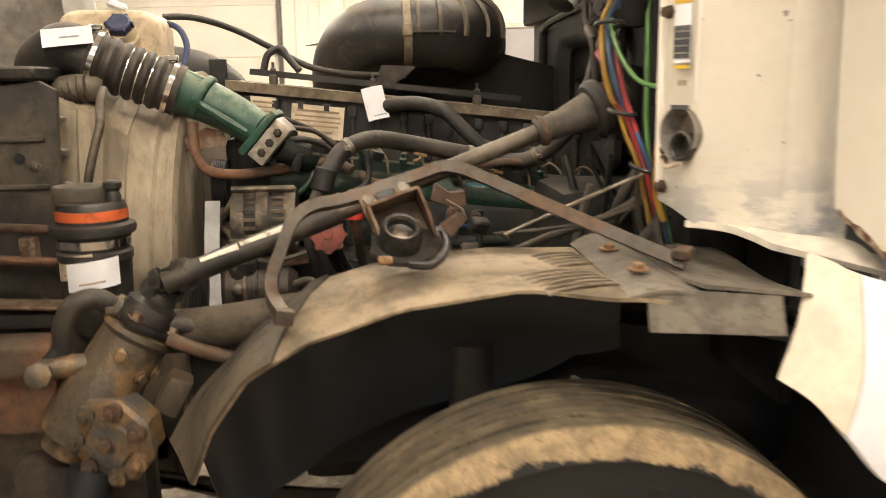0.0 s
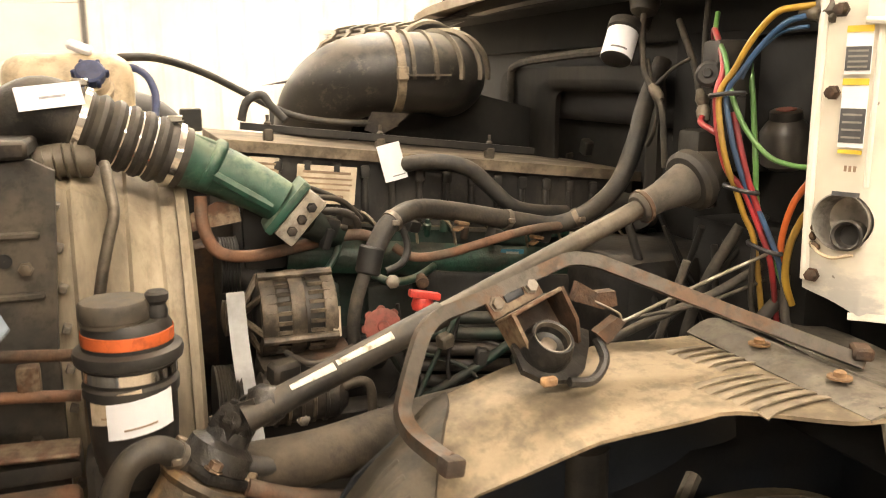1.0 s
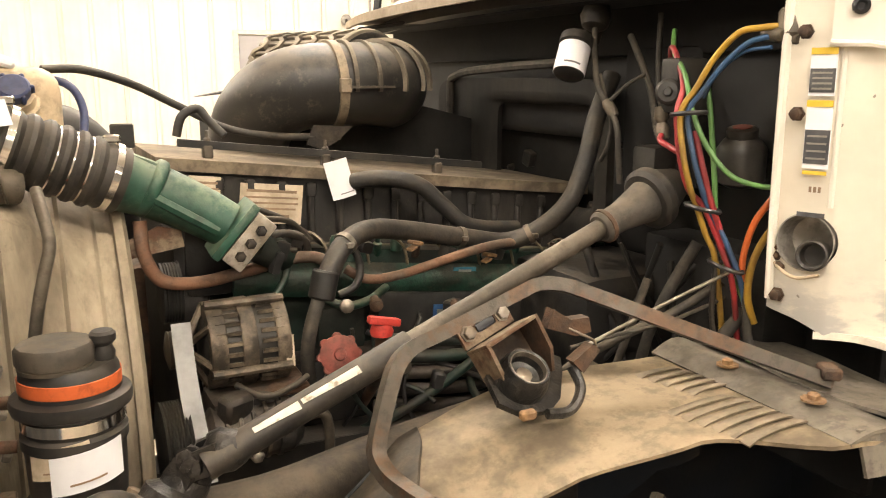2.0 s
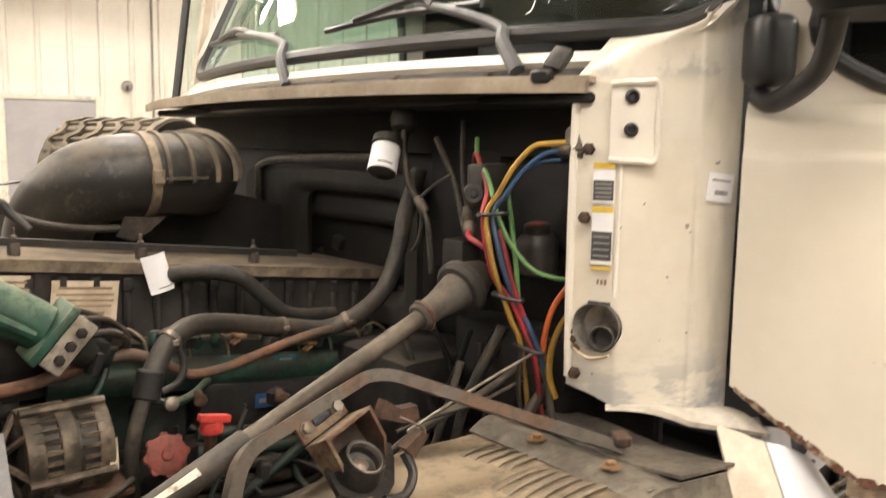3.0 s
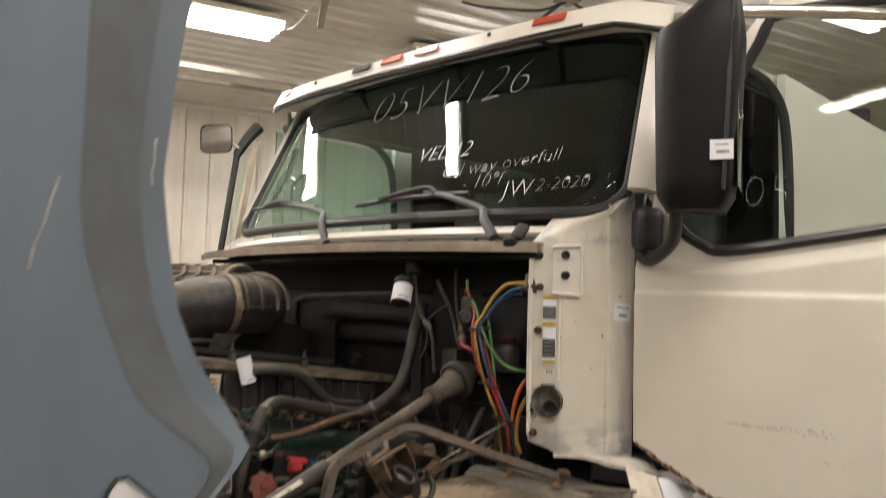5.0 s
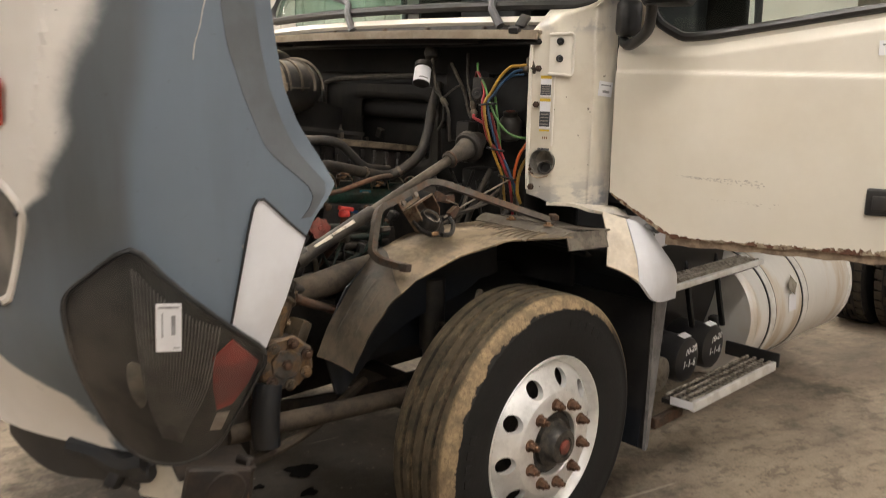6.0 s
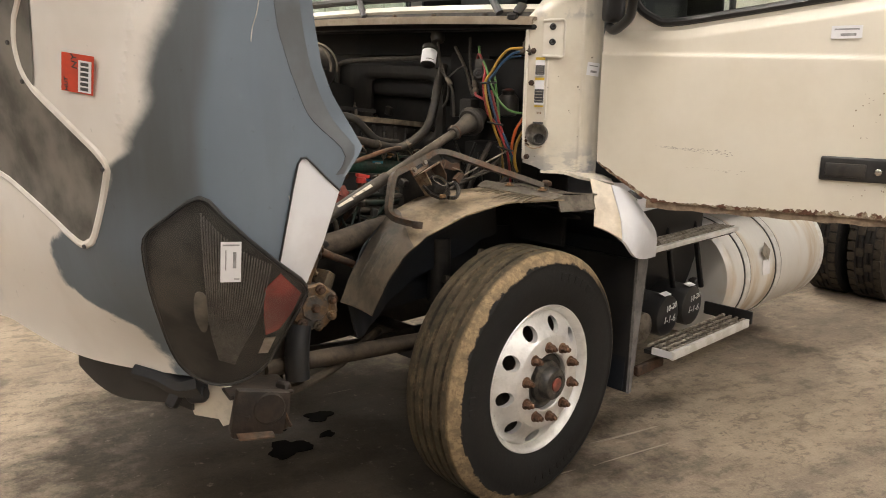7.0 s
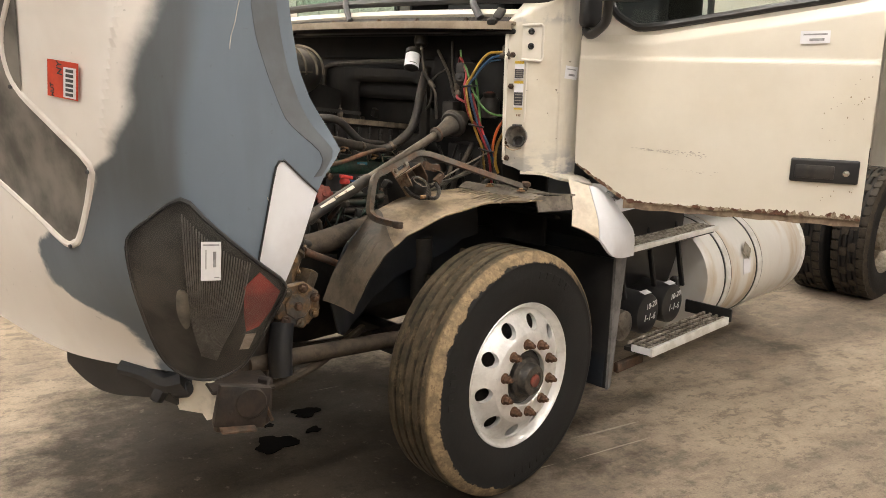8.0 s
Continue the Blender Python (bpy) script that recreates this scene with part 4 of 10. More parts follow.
def tyre_profile(y0, y1, R):
    w = y1 - y0
    side = [(0.292, y0 + 0.030), (0.300, y0 + 0.018), (0.335, y0 + 0.006), (0.385, y0), (0.43, y0 + 0.003), (0.452, y0 + 0.008), (0.462, y0 + 0.006), (0.480, y0 + 0.014), (R - 0.012, y0 + 0.024), (R - 0.004, y0 + 0.034)]
    tread = []
    for g in (0.27, 0.42, 0.58, 0.73):
        c = y0 + g * w
        tread += [(R, c - 0.007), (R - 0.013, c - 0.0045), (R - 0.013, c + 0.0045), (R, c + 0.007)]
    back = [(r, y0 + y1 - y) for r, y in side[::-1]]
    return side + tread + back


def wheel(name, cx, y0, y1, R, flip, label, muddy):
    hub = pose(cx, 0, 0.49)
    t = "tyre_mud" if muddy else "tyre_plain"
    y = y0 + 0.02
    if not flip:
        # outer face towards -y: convex aluminium disc
        py = lambda r: y + 0.028 - 0.060 * max(0.0, 1 - (r - 0.185) / 0.085) ** 0.8 if r < 0.27 else y + 0.028
        bm = rim_disc(B(), py, 0.185, 0.262, 10, 0.0305, 0.022)
        lathe_y(bm, [(0.262, py(0.262)), (0.272, y + 0.03), (0.279, y + 0.018), (0.286, y + 0.002), (0.297, y - 0.004), (0.302, y + 0.002), (0.300, y + 0.014), (0.287, y + 0.03), (0.275, y + 0.08), (0.265, y + 0.2)])
        lathe_y(bm, [(0.112, y - 0.012), (0.113, y - 0.032), (0.118, y - 0.036), (0.168, y - 0.036), (0.178, y - 0.034), (0.185, py(0.185))])
        rim = part(name, bm, "alu", truck, label, hub)
        bm = B()
        lathe_y(bm, tyre_profile(y0, y1, R), 96)
        part("tyre", bm, t, rim, "black truck tyre with dried tan mud" if muddy else "", hub, angle=30)
        # raised marks on the side wall, too worn to read
        for a0, count in ((12, 5), (150, 6), (268, 4)):
            for k in range(count):
                a = radians(a0 + 6.5 * k)
                mb = B()
                add_box(mb, (0.412 * math.sin(a), y0 + 0.0015, 0.412 * math.cos(a)), (0.026, 0.003, 0.030), rot=pose(0, 0, 0, 0, math.degrees(a)), bev=0.001)
                part("raised_mark", mb, t, rim, "", hub)
        bm = B()
        lathe_y(bm, [(0.255, y + 0.075), (0.10, y + 0.07), (0.10, y + 0.2)], 40)
        part("brake_drum", bm, "dark_metal", rim, "", hub)
        bm = B()
        lathe_y(bm, [(0.112, y + 0.03), (0.110, y - 0.012), (0.100, y - 0.018), (0.085, y - 0.016), (0.082, y - 0.03), (0.066, y - 0.038), (0.062, y - 0.068), (0.057, y - 0.074), (0.036, y - 0.078), (0.034, y - 0.074), (0.001, y - 0.074)], 36)
        part("hub", bm, "hub_black", rim, "greasy black hub with an oil cap", hub)
        bm = B()
        lathe_y(bm, [(0.026, y - 0.072), (0.026, y - 0.079), (0.022, y - 0.081), (0.001, y - 0.081)], 24)
        part("hub_plug", bm, "red_dirty", rim, "faded red hub plug", hub)
        # lug nuts, one mesh for all
        nb = B()
        add_lathe(nb, [(0.021, 0), (0.0215, 0.006), (0.017, 0.009)], axis=(0, -1, 0), n=16)
        add_lathe(nb, [(0.0165, 0.006), (0.0165, 0.026), (0.0135, 0.030)], axis=(0, -1, 0), n=6)
        add_lathe(nb, [(0.010, 0.028), (0.010, 0.038), (0.008, 0.042)], axis=(0, -1, 0), n=12)
        finish(nb)
        me = bpy.data.meshes.new("lug_nut")
        nb.to_mesh(me)
        nb.free()
        me.materials.append(M["rust_nut"])
        for k in range(10):
            a = radians(-4 + 36 * k)
            part("lug_nut", me, None, rim, "rusty brown lug nut" if k == 0 else "", pose(cx + 0.143 * math.sin(a), y - 0.034, 0.49 + 0.143 * math.cos(a)))
    else:
        bm = B()
        lathe_y(bm, [(0.302, y), (0.286, y + 0.01), (0.27, y + 0.06), (0.25, y + 0.10), (0.14, y + 0.12), (0.13, y + 0.02), (0.001, y)], 40)
        rim = part(name, bm, "alu_dirty", truck, label, hub)
        bm = B()
        lathe_y(bm, tyre_profile(y0, y1, R), 72)
        part("tyre", bm, t, rim, "black drive tyre", hub, angle=30)
        lb = B()
        add_box(lb, (0, 0, R - 0.006), (0.066, 0.052, 0.014), bev=0.003)
        finish(lb)
        me = bpy.data.meshes.new("tread_block")
        lb.to_mesh(me)
        lb.free()
        me.materials.append(M[t])
        for k in range(40):
            for row, yy in enumerate((0.03, 0.09, 0.15, 0.21)):
                if row in (0, 3) or k % 2:
                    part("tread_block", me, None, rim, "", pose(cx, y0 + 0.02 + yy, 0.49, 0, 9 * k + (4.5 if row % 2 else 0)))
    return rim


M["tyre_mud"], M["tyre_plain"] = tyre_material((0, 0)), tyre_material((0, 0), False)
M["rust_nut"] = make("rusty_nut", (0.13, 0.065, 0.035), (0.07, 0.04, 0.025), 0.7, 0.2, 40, 150, 0.4)
M["hub_black"] = make("greasy_hub", (0.03, 0.028, 0.026), (0.09, 0.08, 0.065), 0.45, 0.2, 25, 120, 0.2)
wheel("front_wheel", 0.0, 0.052, 0.332, 0.508, False, "aluminium steer wheel with a muddy tyre", True)
wheel("rear_wheel", 4.36, 0.04, 0.29, 0.51, True, "rear drive wheel with a black tyre", False)
wheel("rear_wheel", 4.36, 0.36, 0.61, 0.51, True, "inner rear drive wheel with a black tyre", False)
wheel("rear_wheel", 5.68, 0.04, 0.29, 0.51, True, "rear drive wheel with a black tyre", False)
bm = B()
lathe_y(bm, tyre_profile(2.228, 2.508, 0.508), 60)
part("far_front_wheel", bm, "tyre_plain", truck, "black steer tyre on the passenger side", pose(0, 0, 0.49))

# frame, axle and suspension
for yy, nm in ((0.86, "frame_rail"), (1.70, "frame_rail")):
    bm = B()
    pts = [(-1.16, 0.62), (-1.16, 0.88), (-0.80, 0.98), (6.2, 0.98), (6.2, 0.70), (-0.6, 0.70), (-0.85, 0.62)]
    add_prism(bm, pts, lambda u, v, w: Vector((u, yy + w, v)), 0.012)
    add_box(bm, (2.7, yy + (0.04 if yy < CY else -0.03), 0.976), (7.0, 0.075, 0.01))
    add_box(bm, (2.7, yy + (0.04 if yy < CY else -0.03), 0.705), (6.6, 0.075, 0.01))
    part(nm, bm, "engine_black", truck, "dusty dark steel frame rail")
bm = B()
add_tube(bm, [(-0.82, 0.62, 1.01), (-0.62, 0.57, 1.035), (-0.40, 0.60, 1.055), (0.1, 0.72, 1.06)], 0.045, 12)
part("cross_tube", bm, "tube_brown", truck, "dusty brown cross tube")
bm = B()
add_box(bm, (0.02, CY, 0.44), (0.11, 1.9, 0.12), bev=0.02, seg=2)
part("front_axle", bm, "engine_black", truck, "black steel front axle beam")
bm = B()
for k in range(3):
    z0 = 0.60 - 0.018 * k
    add_tube(bm, [(-0.95 + 0.06 * k, 0.80, z0 + 0.04), (-0.5, 0.80, z0 - 0.05), (0.0, 0.80, z0 - 0.08), (0.5, 0.80, z0 - 0.05), (0.85 - 0.06 * k, 0.80, z0 + 0.04)], 0.009, 6, square=True)
part("leaf_spring", bm, "dark_metal", truck, "dark leaf spring")
bm = B()
add_tube(bm, [(-0.98, 0.50, 0.66), (-0.6, 0.48, 0.635), (-0.2, 0.46, 0.60), (0.1, 0.42, 0.52)], 0.032, 10)
part("drag_link", bm, "tube_brown", truck, "dusty brown steering drag link")
bm = B()
add_tube(bm, [(-1.0, 0.42, 0.585), (-0.7, 0.50, 0.585), (-0.30, 0.7, 0.60)], 0.018, 8)
part("rod", bm, "tube_brown", truck, "thin rusty rod below the frame")
bm = B()
add_tube(bm, [(-0.13, 0.52, 0.50), (-0.13, 0.52, 0.98)], 0.035, 12, k=1)
add_tube(bm, [(-0.13, 0.52, 0.74), (-0.13, 0.52, 1.0)], 0.046, 14, k=1)
part("shock_absorber", bm, "engine_black", truck, "dusty black shock absorber")
bm = B()
add_box(bm, (-0.965, 0.54, 0.66), (0.12, 0.10, 0.26), bev=0.015, seg=2)
add_box(bm, (-0.84, 0.56, 0.75), (0.14, 0.06, 0.2), bev=0.015)
part("spring_hanger", bm, "dark_metal", truck, "black steel spring hanger")

# inner wheel well
bm = B()
add_sheet(bm, lambda u, v: (-0.50 + 1.08 * u, 0.60, 0.70 + 0.03 * math.sin(5 * u) + 0.30 * v), 10, 4, 0.01)
part("wheel_well", bm, "liner_under", truck, "black plastic wheel-well liner")
bm = B()
add_sheet(bm, lambda u, v: (0.56 + 0.03 * math.sin(3 * v), 0.05 + 0.55 * u, 0.30 + 0.85 * v - 0.02 * u), 5, 6, 0.012)
part("rear_liner", bm, "liner_under", truck, "black plastic liner behind the wheel")
bm = B()
add_sheet(bm, lambda u, v: (0.18 + 0.42 * u, 0.10 + 0.5 * v, 1.14 - 0.20 * u * u), 6, 4, 0.01)
part("arch_liner", bm, "liner_under", truck, "black plastic arch liner")


# splash fender over the tyre: tan with dust
def arch(u):
    """Along the splash fender: front foot, crown, rear end; x, z of its inner edge."""
    P = [(-0.700, 0.855), (-0.645, 0.955), (-0.56, 1.06), (-0.44, 1.135), (-0.27, 1.172), (-0.10, 1.188), (0.05, 1.19), (0.16, 1.185)]
    f = u * (len(P) - 1)
    i = min(int(f), len(P) - 2)
    t = f - i
    return P[i][0] + (P[i + 1][0] - P[i][0]) * t, P[i][1] + (P[i + 1][1] - P[i][1]) * t


OUTER = [0.325, 0.305, 0.285, 0.275, 0.245, 0.205, 0.085, 0.085]
INNER = [0.43, 0.44, 0.46, 0.48, 0.50, 0.50, 0.49, 0.48]
DROP = [0.035, 0.04, 0.045, 0.05, 0.025, 0.012, 0.005, 0.012]


def along(L, u):
    f = u * (len(L) - 1)
    i = min(int(f), len(L) - 2)
    t = f - i
    t = t * t * (3 - 2 * t)
    return L[i] + (L[i + 1] - L[i]) * t


def splash(u, v):
    x, z = arch(u)
    yi, yo, d = along(INNER, u), along(OUTER, u), along(DROP, u)
    y = yi + (yo - yi) * v
    z -= d * v * v + 0.004 * math.sin(9 * u + 3 * v)
    pull = 0.030 * (1 - v) * math.exp(-((u - 0.30) / 0.13) ** 2)
    return (x + 0.10 * v * (1 - min(u / 0.45, 1)) * 0.55 + pull, y, z)


bm = B()
add_sheet(bm, splash, 42, 10, 0.006)
fender = part("splash_fender", bm, "beige", truck, "dusty tan plastic splash fender over the front tyre", angle=60)
# front foot's darker lower half
bm = B()
add_sheet(bm, lambda u, v: Vector(splash(u * (0.455 - 0.10 * v + 0.010 * math.sin(6 * v)), -0.01 + 1.02 * v)) + Vector((-0.004, -0.003, 0.0045)), 14, 16, 0.006)
part("fender_flap", bm, "splash", fender, "grey-brown lower end of the splash fender")
# louvres in two groups
def on_fender(x, y, up):
    u = 0.5
    for _ in range(14):
        u += (x - arch(u)[0]) * 0.9
        u = min(max(u, 0.0), 1.0)
    v = (y - along(INNER, u)) / (along(OUTER, u) - along(INNER, u))
    return Vector((x, y, splash(u, v)[2] + up))


for rows_, y0, x0, x1 in ((5, 0.435, -0.033, 0.058), (6, 0.300, -0.086, 0.045)):
    for k in range(rows_):
        yy, xa, xb = y0 - 0.024 * k, x0 + 0.006 * k, x1 + 0.004 * k
        bm = B()
        add_sheet(bm, lambda u, v: on_fender(xa + (xb - xa) * u, yy - 0.020 * v, 0.002 + 0.010 * math.sin(math.pi * u) ** 0.35 * (0.25 + 0.75 * v) * (1 if v < 0.9 else 0.75)), 8, 5, 0.003)
        part("louvre", bm, "louvre", fender, "grey-tan moulded louvre" if k == 0 else "")
for x, y, rx, ry in ((-0.241, 0.263, 0.010, 0.006), (-0.30, 0.315, 0.012, 0.005)):
    bm = B()
    add_prism(bm, [(rx * math.cos(2 * math.pi * k / 14), ry * math.sin(2 * math.pi * k / 14)) for k in range(14)], lambda u, v, w: on_fender(x + u, y + v, 0.0015 + w), 0.001)
    part("hole", bm, "ink", fender, "small dark hole")
# rubber strip on top with bolts, and the hanging flap
bm = B()
add_sheet(bm, lambda u, v: (0.062 - 0.015 * u + 0.115 * v, 0.50 - 0.415 * u, 1.196 + 0.020 * math.sin(math.pi * min(v * 1.1, 1)) * (1 - 0.5 * u)), 12, 8, 0.005)
part("fender_strip", bm, "flap_grey", fender, "grey rubber strip across the splash fender")
for p in ((0.092, 0.184, 1.214), (0.096, 0.355, 1.212)):
    bm = B()
    add_lathe(bm, [(0.018, 0), (0.018, 0.003), (0.009, 0.003), (0.009, 0.010), (0.006, 0.012)], p, (0, 0, 1), 12)
    part("bolt", bm, "rust_orange", fender, "rusty orange bolt")
bm = B()
add_sheet(bm, lambda u, v: (0.075 + 0.20 * u, 0.10 - 0.020 * v - 0.02 * u, 1.205 - 0.014 * u - (0.062 - 0.006 * u) * v), 8, 4, 0.006)
part("hanging_flap", bm, "flap_grey", fender, "grey rubber flap hanging from the fender")
bm = B()
add_sheet(bm, lambda u, v: (0.16 + 0.17 * u, 0.50 - 0.41 * v, 1.20 + 0.006 * math.sin(7 * v) - 0.02 * u), 6, 8, 0.006)
part("fender_tail", bm, "flap_grey", fender, "grey tail of the splash fender")

for k in range(3):
    bm = B()
    add_sheet(bm, lambda u, v: Vector(splash(0.02 + 0.30 * u, 0.25 + 0.22 * k + 0.05 * v)) + Vector((-0.004, -0.003, 0.0075 + 0.0025 * math.sin(math.pi * v))), 12, 4, 0.004)
    part("moulded_rib", bm, "splash", fender)


# black panel hanging from the inner edge of a splash fender
def hanging(u, v):
    x, z = arch(0.06 + 0.94 * u)
    y = along(INNER, 0.06 + 0.94 * u) + 0.012
    reach = 0.17 + 0.17 * math.sin(math.pi * min(u * 1.15, 1)) + 0.03 * math.sin(9 * u)
    return Vector((x + 0.05 * v * (1 - u), y + 0.02 * math.sin(5 * u) * v, z - 0.012 - reach * v))


bm = B()
add_sheet(bm, hanging, 30, 8, 0.006)
part("fender_skirt", bm, "liner_under", truck, "black skirt under the splash fender", angle=60)
# far-side copies of fender and skirt, added to shade the floor below
mirrored = lambda p: Vector((p[0], 2 * CY - p[1], p[2]))
bm = B()
add_sheet(bm, lambda u, v: mirrored(splash(u, v)), 30, 8, -0.006)
part("far_splash_fender", bm, "splash", truck, "dusty splash fender on the passenger side", angle=60)
bm = B()
add_sheet(bm, lambda u, v: mirrored(hanging(u, v)), 24, 6, -0.006)
part("far_fender_skirt", bm, "liner_under", truck, "black skirt of the passenger side fender", angle=60)
# gearbox and cross beam: added bulk that shades the floor under the truck
bm = B()
add_box(bm, (0.95, CY, 0.78), (1.1, 0.46, 0.5), bev=0.06, seg=2)
part("gearbox", bm, "dark_metal", truck, "dark gearbox under the cab")
bm = B()
add_box(bm, (-0.86, CY, 0.62), (0.12, 0.84, 0.16), bev=0.02, seg=2)
part("front_cross_beam", bm, "dark_metal", truck, "dark cross beam between the frame rails")
bm = B()
add_tube(bm, [(-0.20, 0.42, 0.86), (-0.12, 0.40, 0.84), (-0.02, 0.42, 0.86), (0.08, 0.48, 0.92)], 0.016, 8)
part("brake_hose", bm, "loom", truck, "dusty brake hose over the tyre")

# grey mud flap and its strip
bm = B()
add_sheet(bm, lambda u, v: (0.56 + 0.10 * u * (0.35 + 0.65 * v), 0.02 + 0.01 * u, 0.29 + 0.62 * v), 4, 8, 0.012)
part("mud_flap_edge", bm, "gray_flap", truck, "grey plastic edge of a mud flap")
bm = B()
add_sheet(bm, lambda u, v: (0.575, 0.035 + 0.5 * u, 0.29 + 0.60 * v), 5, 5, 0.012)
part("mud_flap", bm, "black_clean", truck, "black rubber mud flap behind the wheel")

UPPER = [(-0.90, -0.005), (-1.05, -0.022), (-1.18, -0.024), (-1.31, 0.0), (-1.42, 0.055), (-1.50, 0.145), (-1.548, 0.29), (-1.58, 0.50), (-1.61, 0.80), (-1.62, 1.28)]
LOWER = [(-0.98, 0.02), (-1.06, 0.04), (-1.13, 0.09), (-1.20, 0.17), (-1.275, 0.285), (-1.35, 0.42), (-1.43, 0.57), (-1.485, 0.73), (-1.51, 0.93), (-1.52, 1.28)]


def hood_point(u, z):
    """A point of the raised hood's outer skin: u from 0 (wheel arch) to 9 (middle), z the height."""
    u = min(max(u, 0.0), 9.0)
    i = min(int(u), 8)
    f = u - i
    w = min(max((1.22 - z) / 0.5, 0.0), 1.25)
    w = w * w * (3 - 2 * w) if w < 1 else 1 + (w - 1) * 0.4
    pts = []
    for k in (i - 1, i, i + 1, i + 2):
        k = min(max(k, 0), 9)
        pts.append(((1 - w) * UPPER[k][0] + w * LOWER[k][0], (1 - w) * UPPER[k][1] + w * LOWER[k][1]))
    (a, b), (c, d), (e, g), (h, j) = pts
    x = 0.5 * (2 * c + (e - a) * f + (2 * a - 5 * c + 4 * e - h) * f * f + (3 * c - a - 3 * e + h) * f ** 3)
    y = 0.5 * (2 * d + (g - b) * f + (2 * b - 5 * d + 4 * g - j) * f * f + (3 * d - b - 3 * g + j) * f ** 3)
    lean = -0.17 * max(z - 1.35, 0.0) * min(max((u - 3.0) / 3.0, 0.0), 1.0)
    return x + lean, y, z


# ---- hood, tilted forward ----
ARCH_EDGE = [(0.66, 3.7), (0.775, 3.5), (0.83, 2.90), (0.90, 2.56), (0.975, 2.29), (1.04, 2.06), (1.10, 1.93), (1.26, 1.94), (1.34, 1.03), (1.38, 0.88), (1.45, 0.46), (1.52, 0.78), (1.60, 1.15), (1.68, 1.42), (1.78, 1.57), (1.88, 1.68), (2.0, 1.60), (2.1, 1.5), (2.4, 1.1)]


def edge_u(z):
    for (a, ua), (b, ub) in zip(ARCH_EDGE, ARCH_EDGE[1:]):
        if z <= b:
            return ua + (ub - ua) * max(z - a, 0) / (b - a)
    return ARCH_EDGE[-1][1]


HZ0, HZ1 = 0.765, 2.34


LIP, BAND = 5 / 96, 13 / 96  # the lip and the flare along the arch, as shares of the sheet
FLARE = [(1.38, 0.78), (1.44, 1.10), (1.48, 1.32), (1.56, 1.88), (1.66, 2.20), (1.76, 2.44), (1.84, 2.52), (2.4, 2.5)]


def flare_u(z):
    for (a, ua), (b, ub) in zip(FLARE, FLARE[1:]):
        if z <= b:
            return ua + (ub - ua) * max(z - a, 0) / (b - a)
    return FLARE[-1][1]


def hood_skin(u, v):
    z = HZ0 + (HZ1 - HZ0) * v
    w = min(max((z - 1.38) / 0.14, 0.0), 1.0)
    e = edge_u(z) - 0.21 * w
    a = (1 - w) * (e + 0.30) + w * max(flare_u(z), e + 0.30)
    b = e + (a - e) * 0.30
    # a narrow lip, the flare that steps inwards to it, then the panel
    if u < LIP:
        uu, t = e + (b - e) * u / LIP, 1.0
    elif u < BAND:
        t = 1 - (u - LIP) / (BAND - LIP)
        uu = a + (b - a) * t
    else:
        uu, t = a + (9.0 - a) * ((u - BAND) / (1 - BAND)) ** 1.12, 0.0
    x, y, zz = hood_point(uu, z)
    y += 0.045 * t * w
    # a pressed ridge runs down the corner beside the primer
    rise = min(max((z - 1.42) / 0.1, 0.0), 1.0) * math.exp(-((uu - 4.42 - 2.5 * (1.95 - z)) / 0.15) ** 2)
    x, y = x - 0.011 * rise, y - 0.008 * rise
    return Vector((x, y, zz))


bm = B()
add_sheet(bm, hood_skin, 96, 64, -0.012)
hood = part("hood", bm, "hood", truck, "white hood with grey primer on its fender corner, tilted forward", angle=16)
# flare strip in its own darker grey, shade painted in
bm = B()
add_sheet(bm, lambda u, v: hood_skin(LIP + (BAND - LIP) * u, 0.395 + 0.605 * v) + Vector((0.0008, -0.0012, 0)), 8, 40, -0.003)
part("arch_flare", bm, "flare_shade", hood, "grey primed flare along the wheel arch, darkened as if in shade", angle=60)
bm = B()
def far_hood(u, v, inside=0.0):
    p = hood_skin(u, v)
    return Vector((p.x - 0.22 * (CY - p.y) + inside, 2 * CY - p.y - 0.6 * inside * (1 - u) ** 3, p.z))


add_sheet(bm, lambda u, v: far_hood(1 - u, v), 90, 40, -0.012)
part("hood_far_half", bm, "hood_white", hood, "far half of the raised hood", angle=24)
bm = B()
add_sheet(bm, lambda u, v: far_hood(1 - 0.93 * u, v, 0.035), 60, 30, 0.006)
part("far_lining", bm, "hood_dull", hood, "dull grey-tan inside of the far fender", angle=60)
bm = B()
add_sheet(bm, lambda u, v: hood_skin(0.16 + 0.84 * u, v) + Vector((0.03, 0.09 * (1 - u) ** 2 + 0.004, 0)), 36, 30, 0.006)
part("hood_lining", bm, "hood_inside", hood, "dark grey inside of the raised hood", angle=70)


def on_hood(u, z, out=0.0):
    a, b = Vector(hood_point(u - 0.05, z)), Vector(hood_point(u + 0.05, z))
    c, d = Vector(hood_point(u, z - 0.01)), Vector(hood_point(u, z + 0.01))
    n = (b - a).cross(d - c)
    n.normalize()
    p = Vector(hood_point(u, z))
    if n.x * (p.x + 0.9) + n.y * (p.y - 1.3) < 0:
        n = -n
    return Vector(hood_point(u, z)) + n * out


def smooth_loop(pts, k=6):
    n, out = len(pts), []
    for i in range(n):
        a, b, c, d = (Vector(pts[(i + j) % n]) for j in (-1, 0, 1, 2))
        for j in range(k):
            f = j / k
            out.append(0.5 * (2 * b + (c - a) * f + (2 * a - 5 * b + 4 * c - d) * f * f + (3 * b - a - 3 * c + d) * f ** 3))
    return out


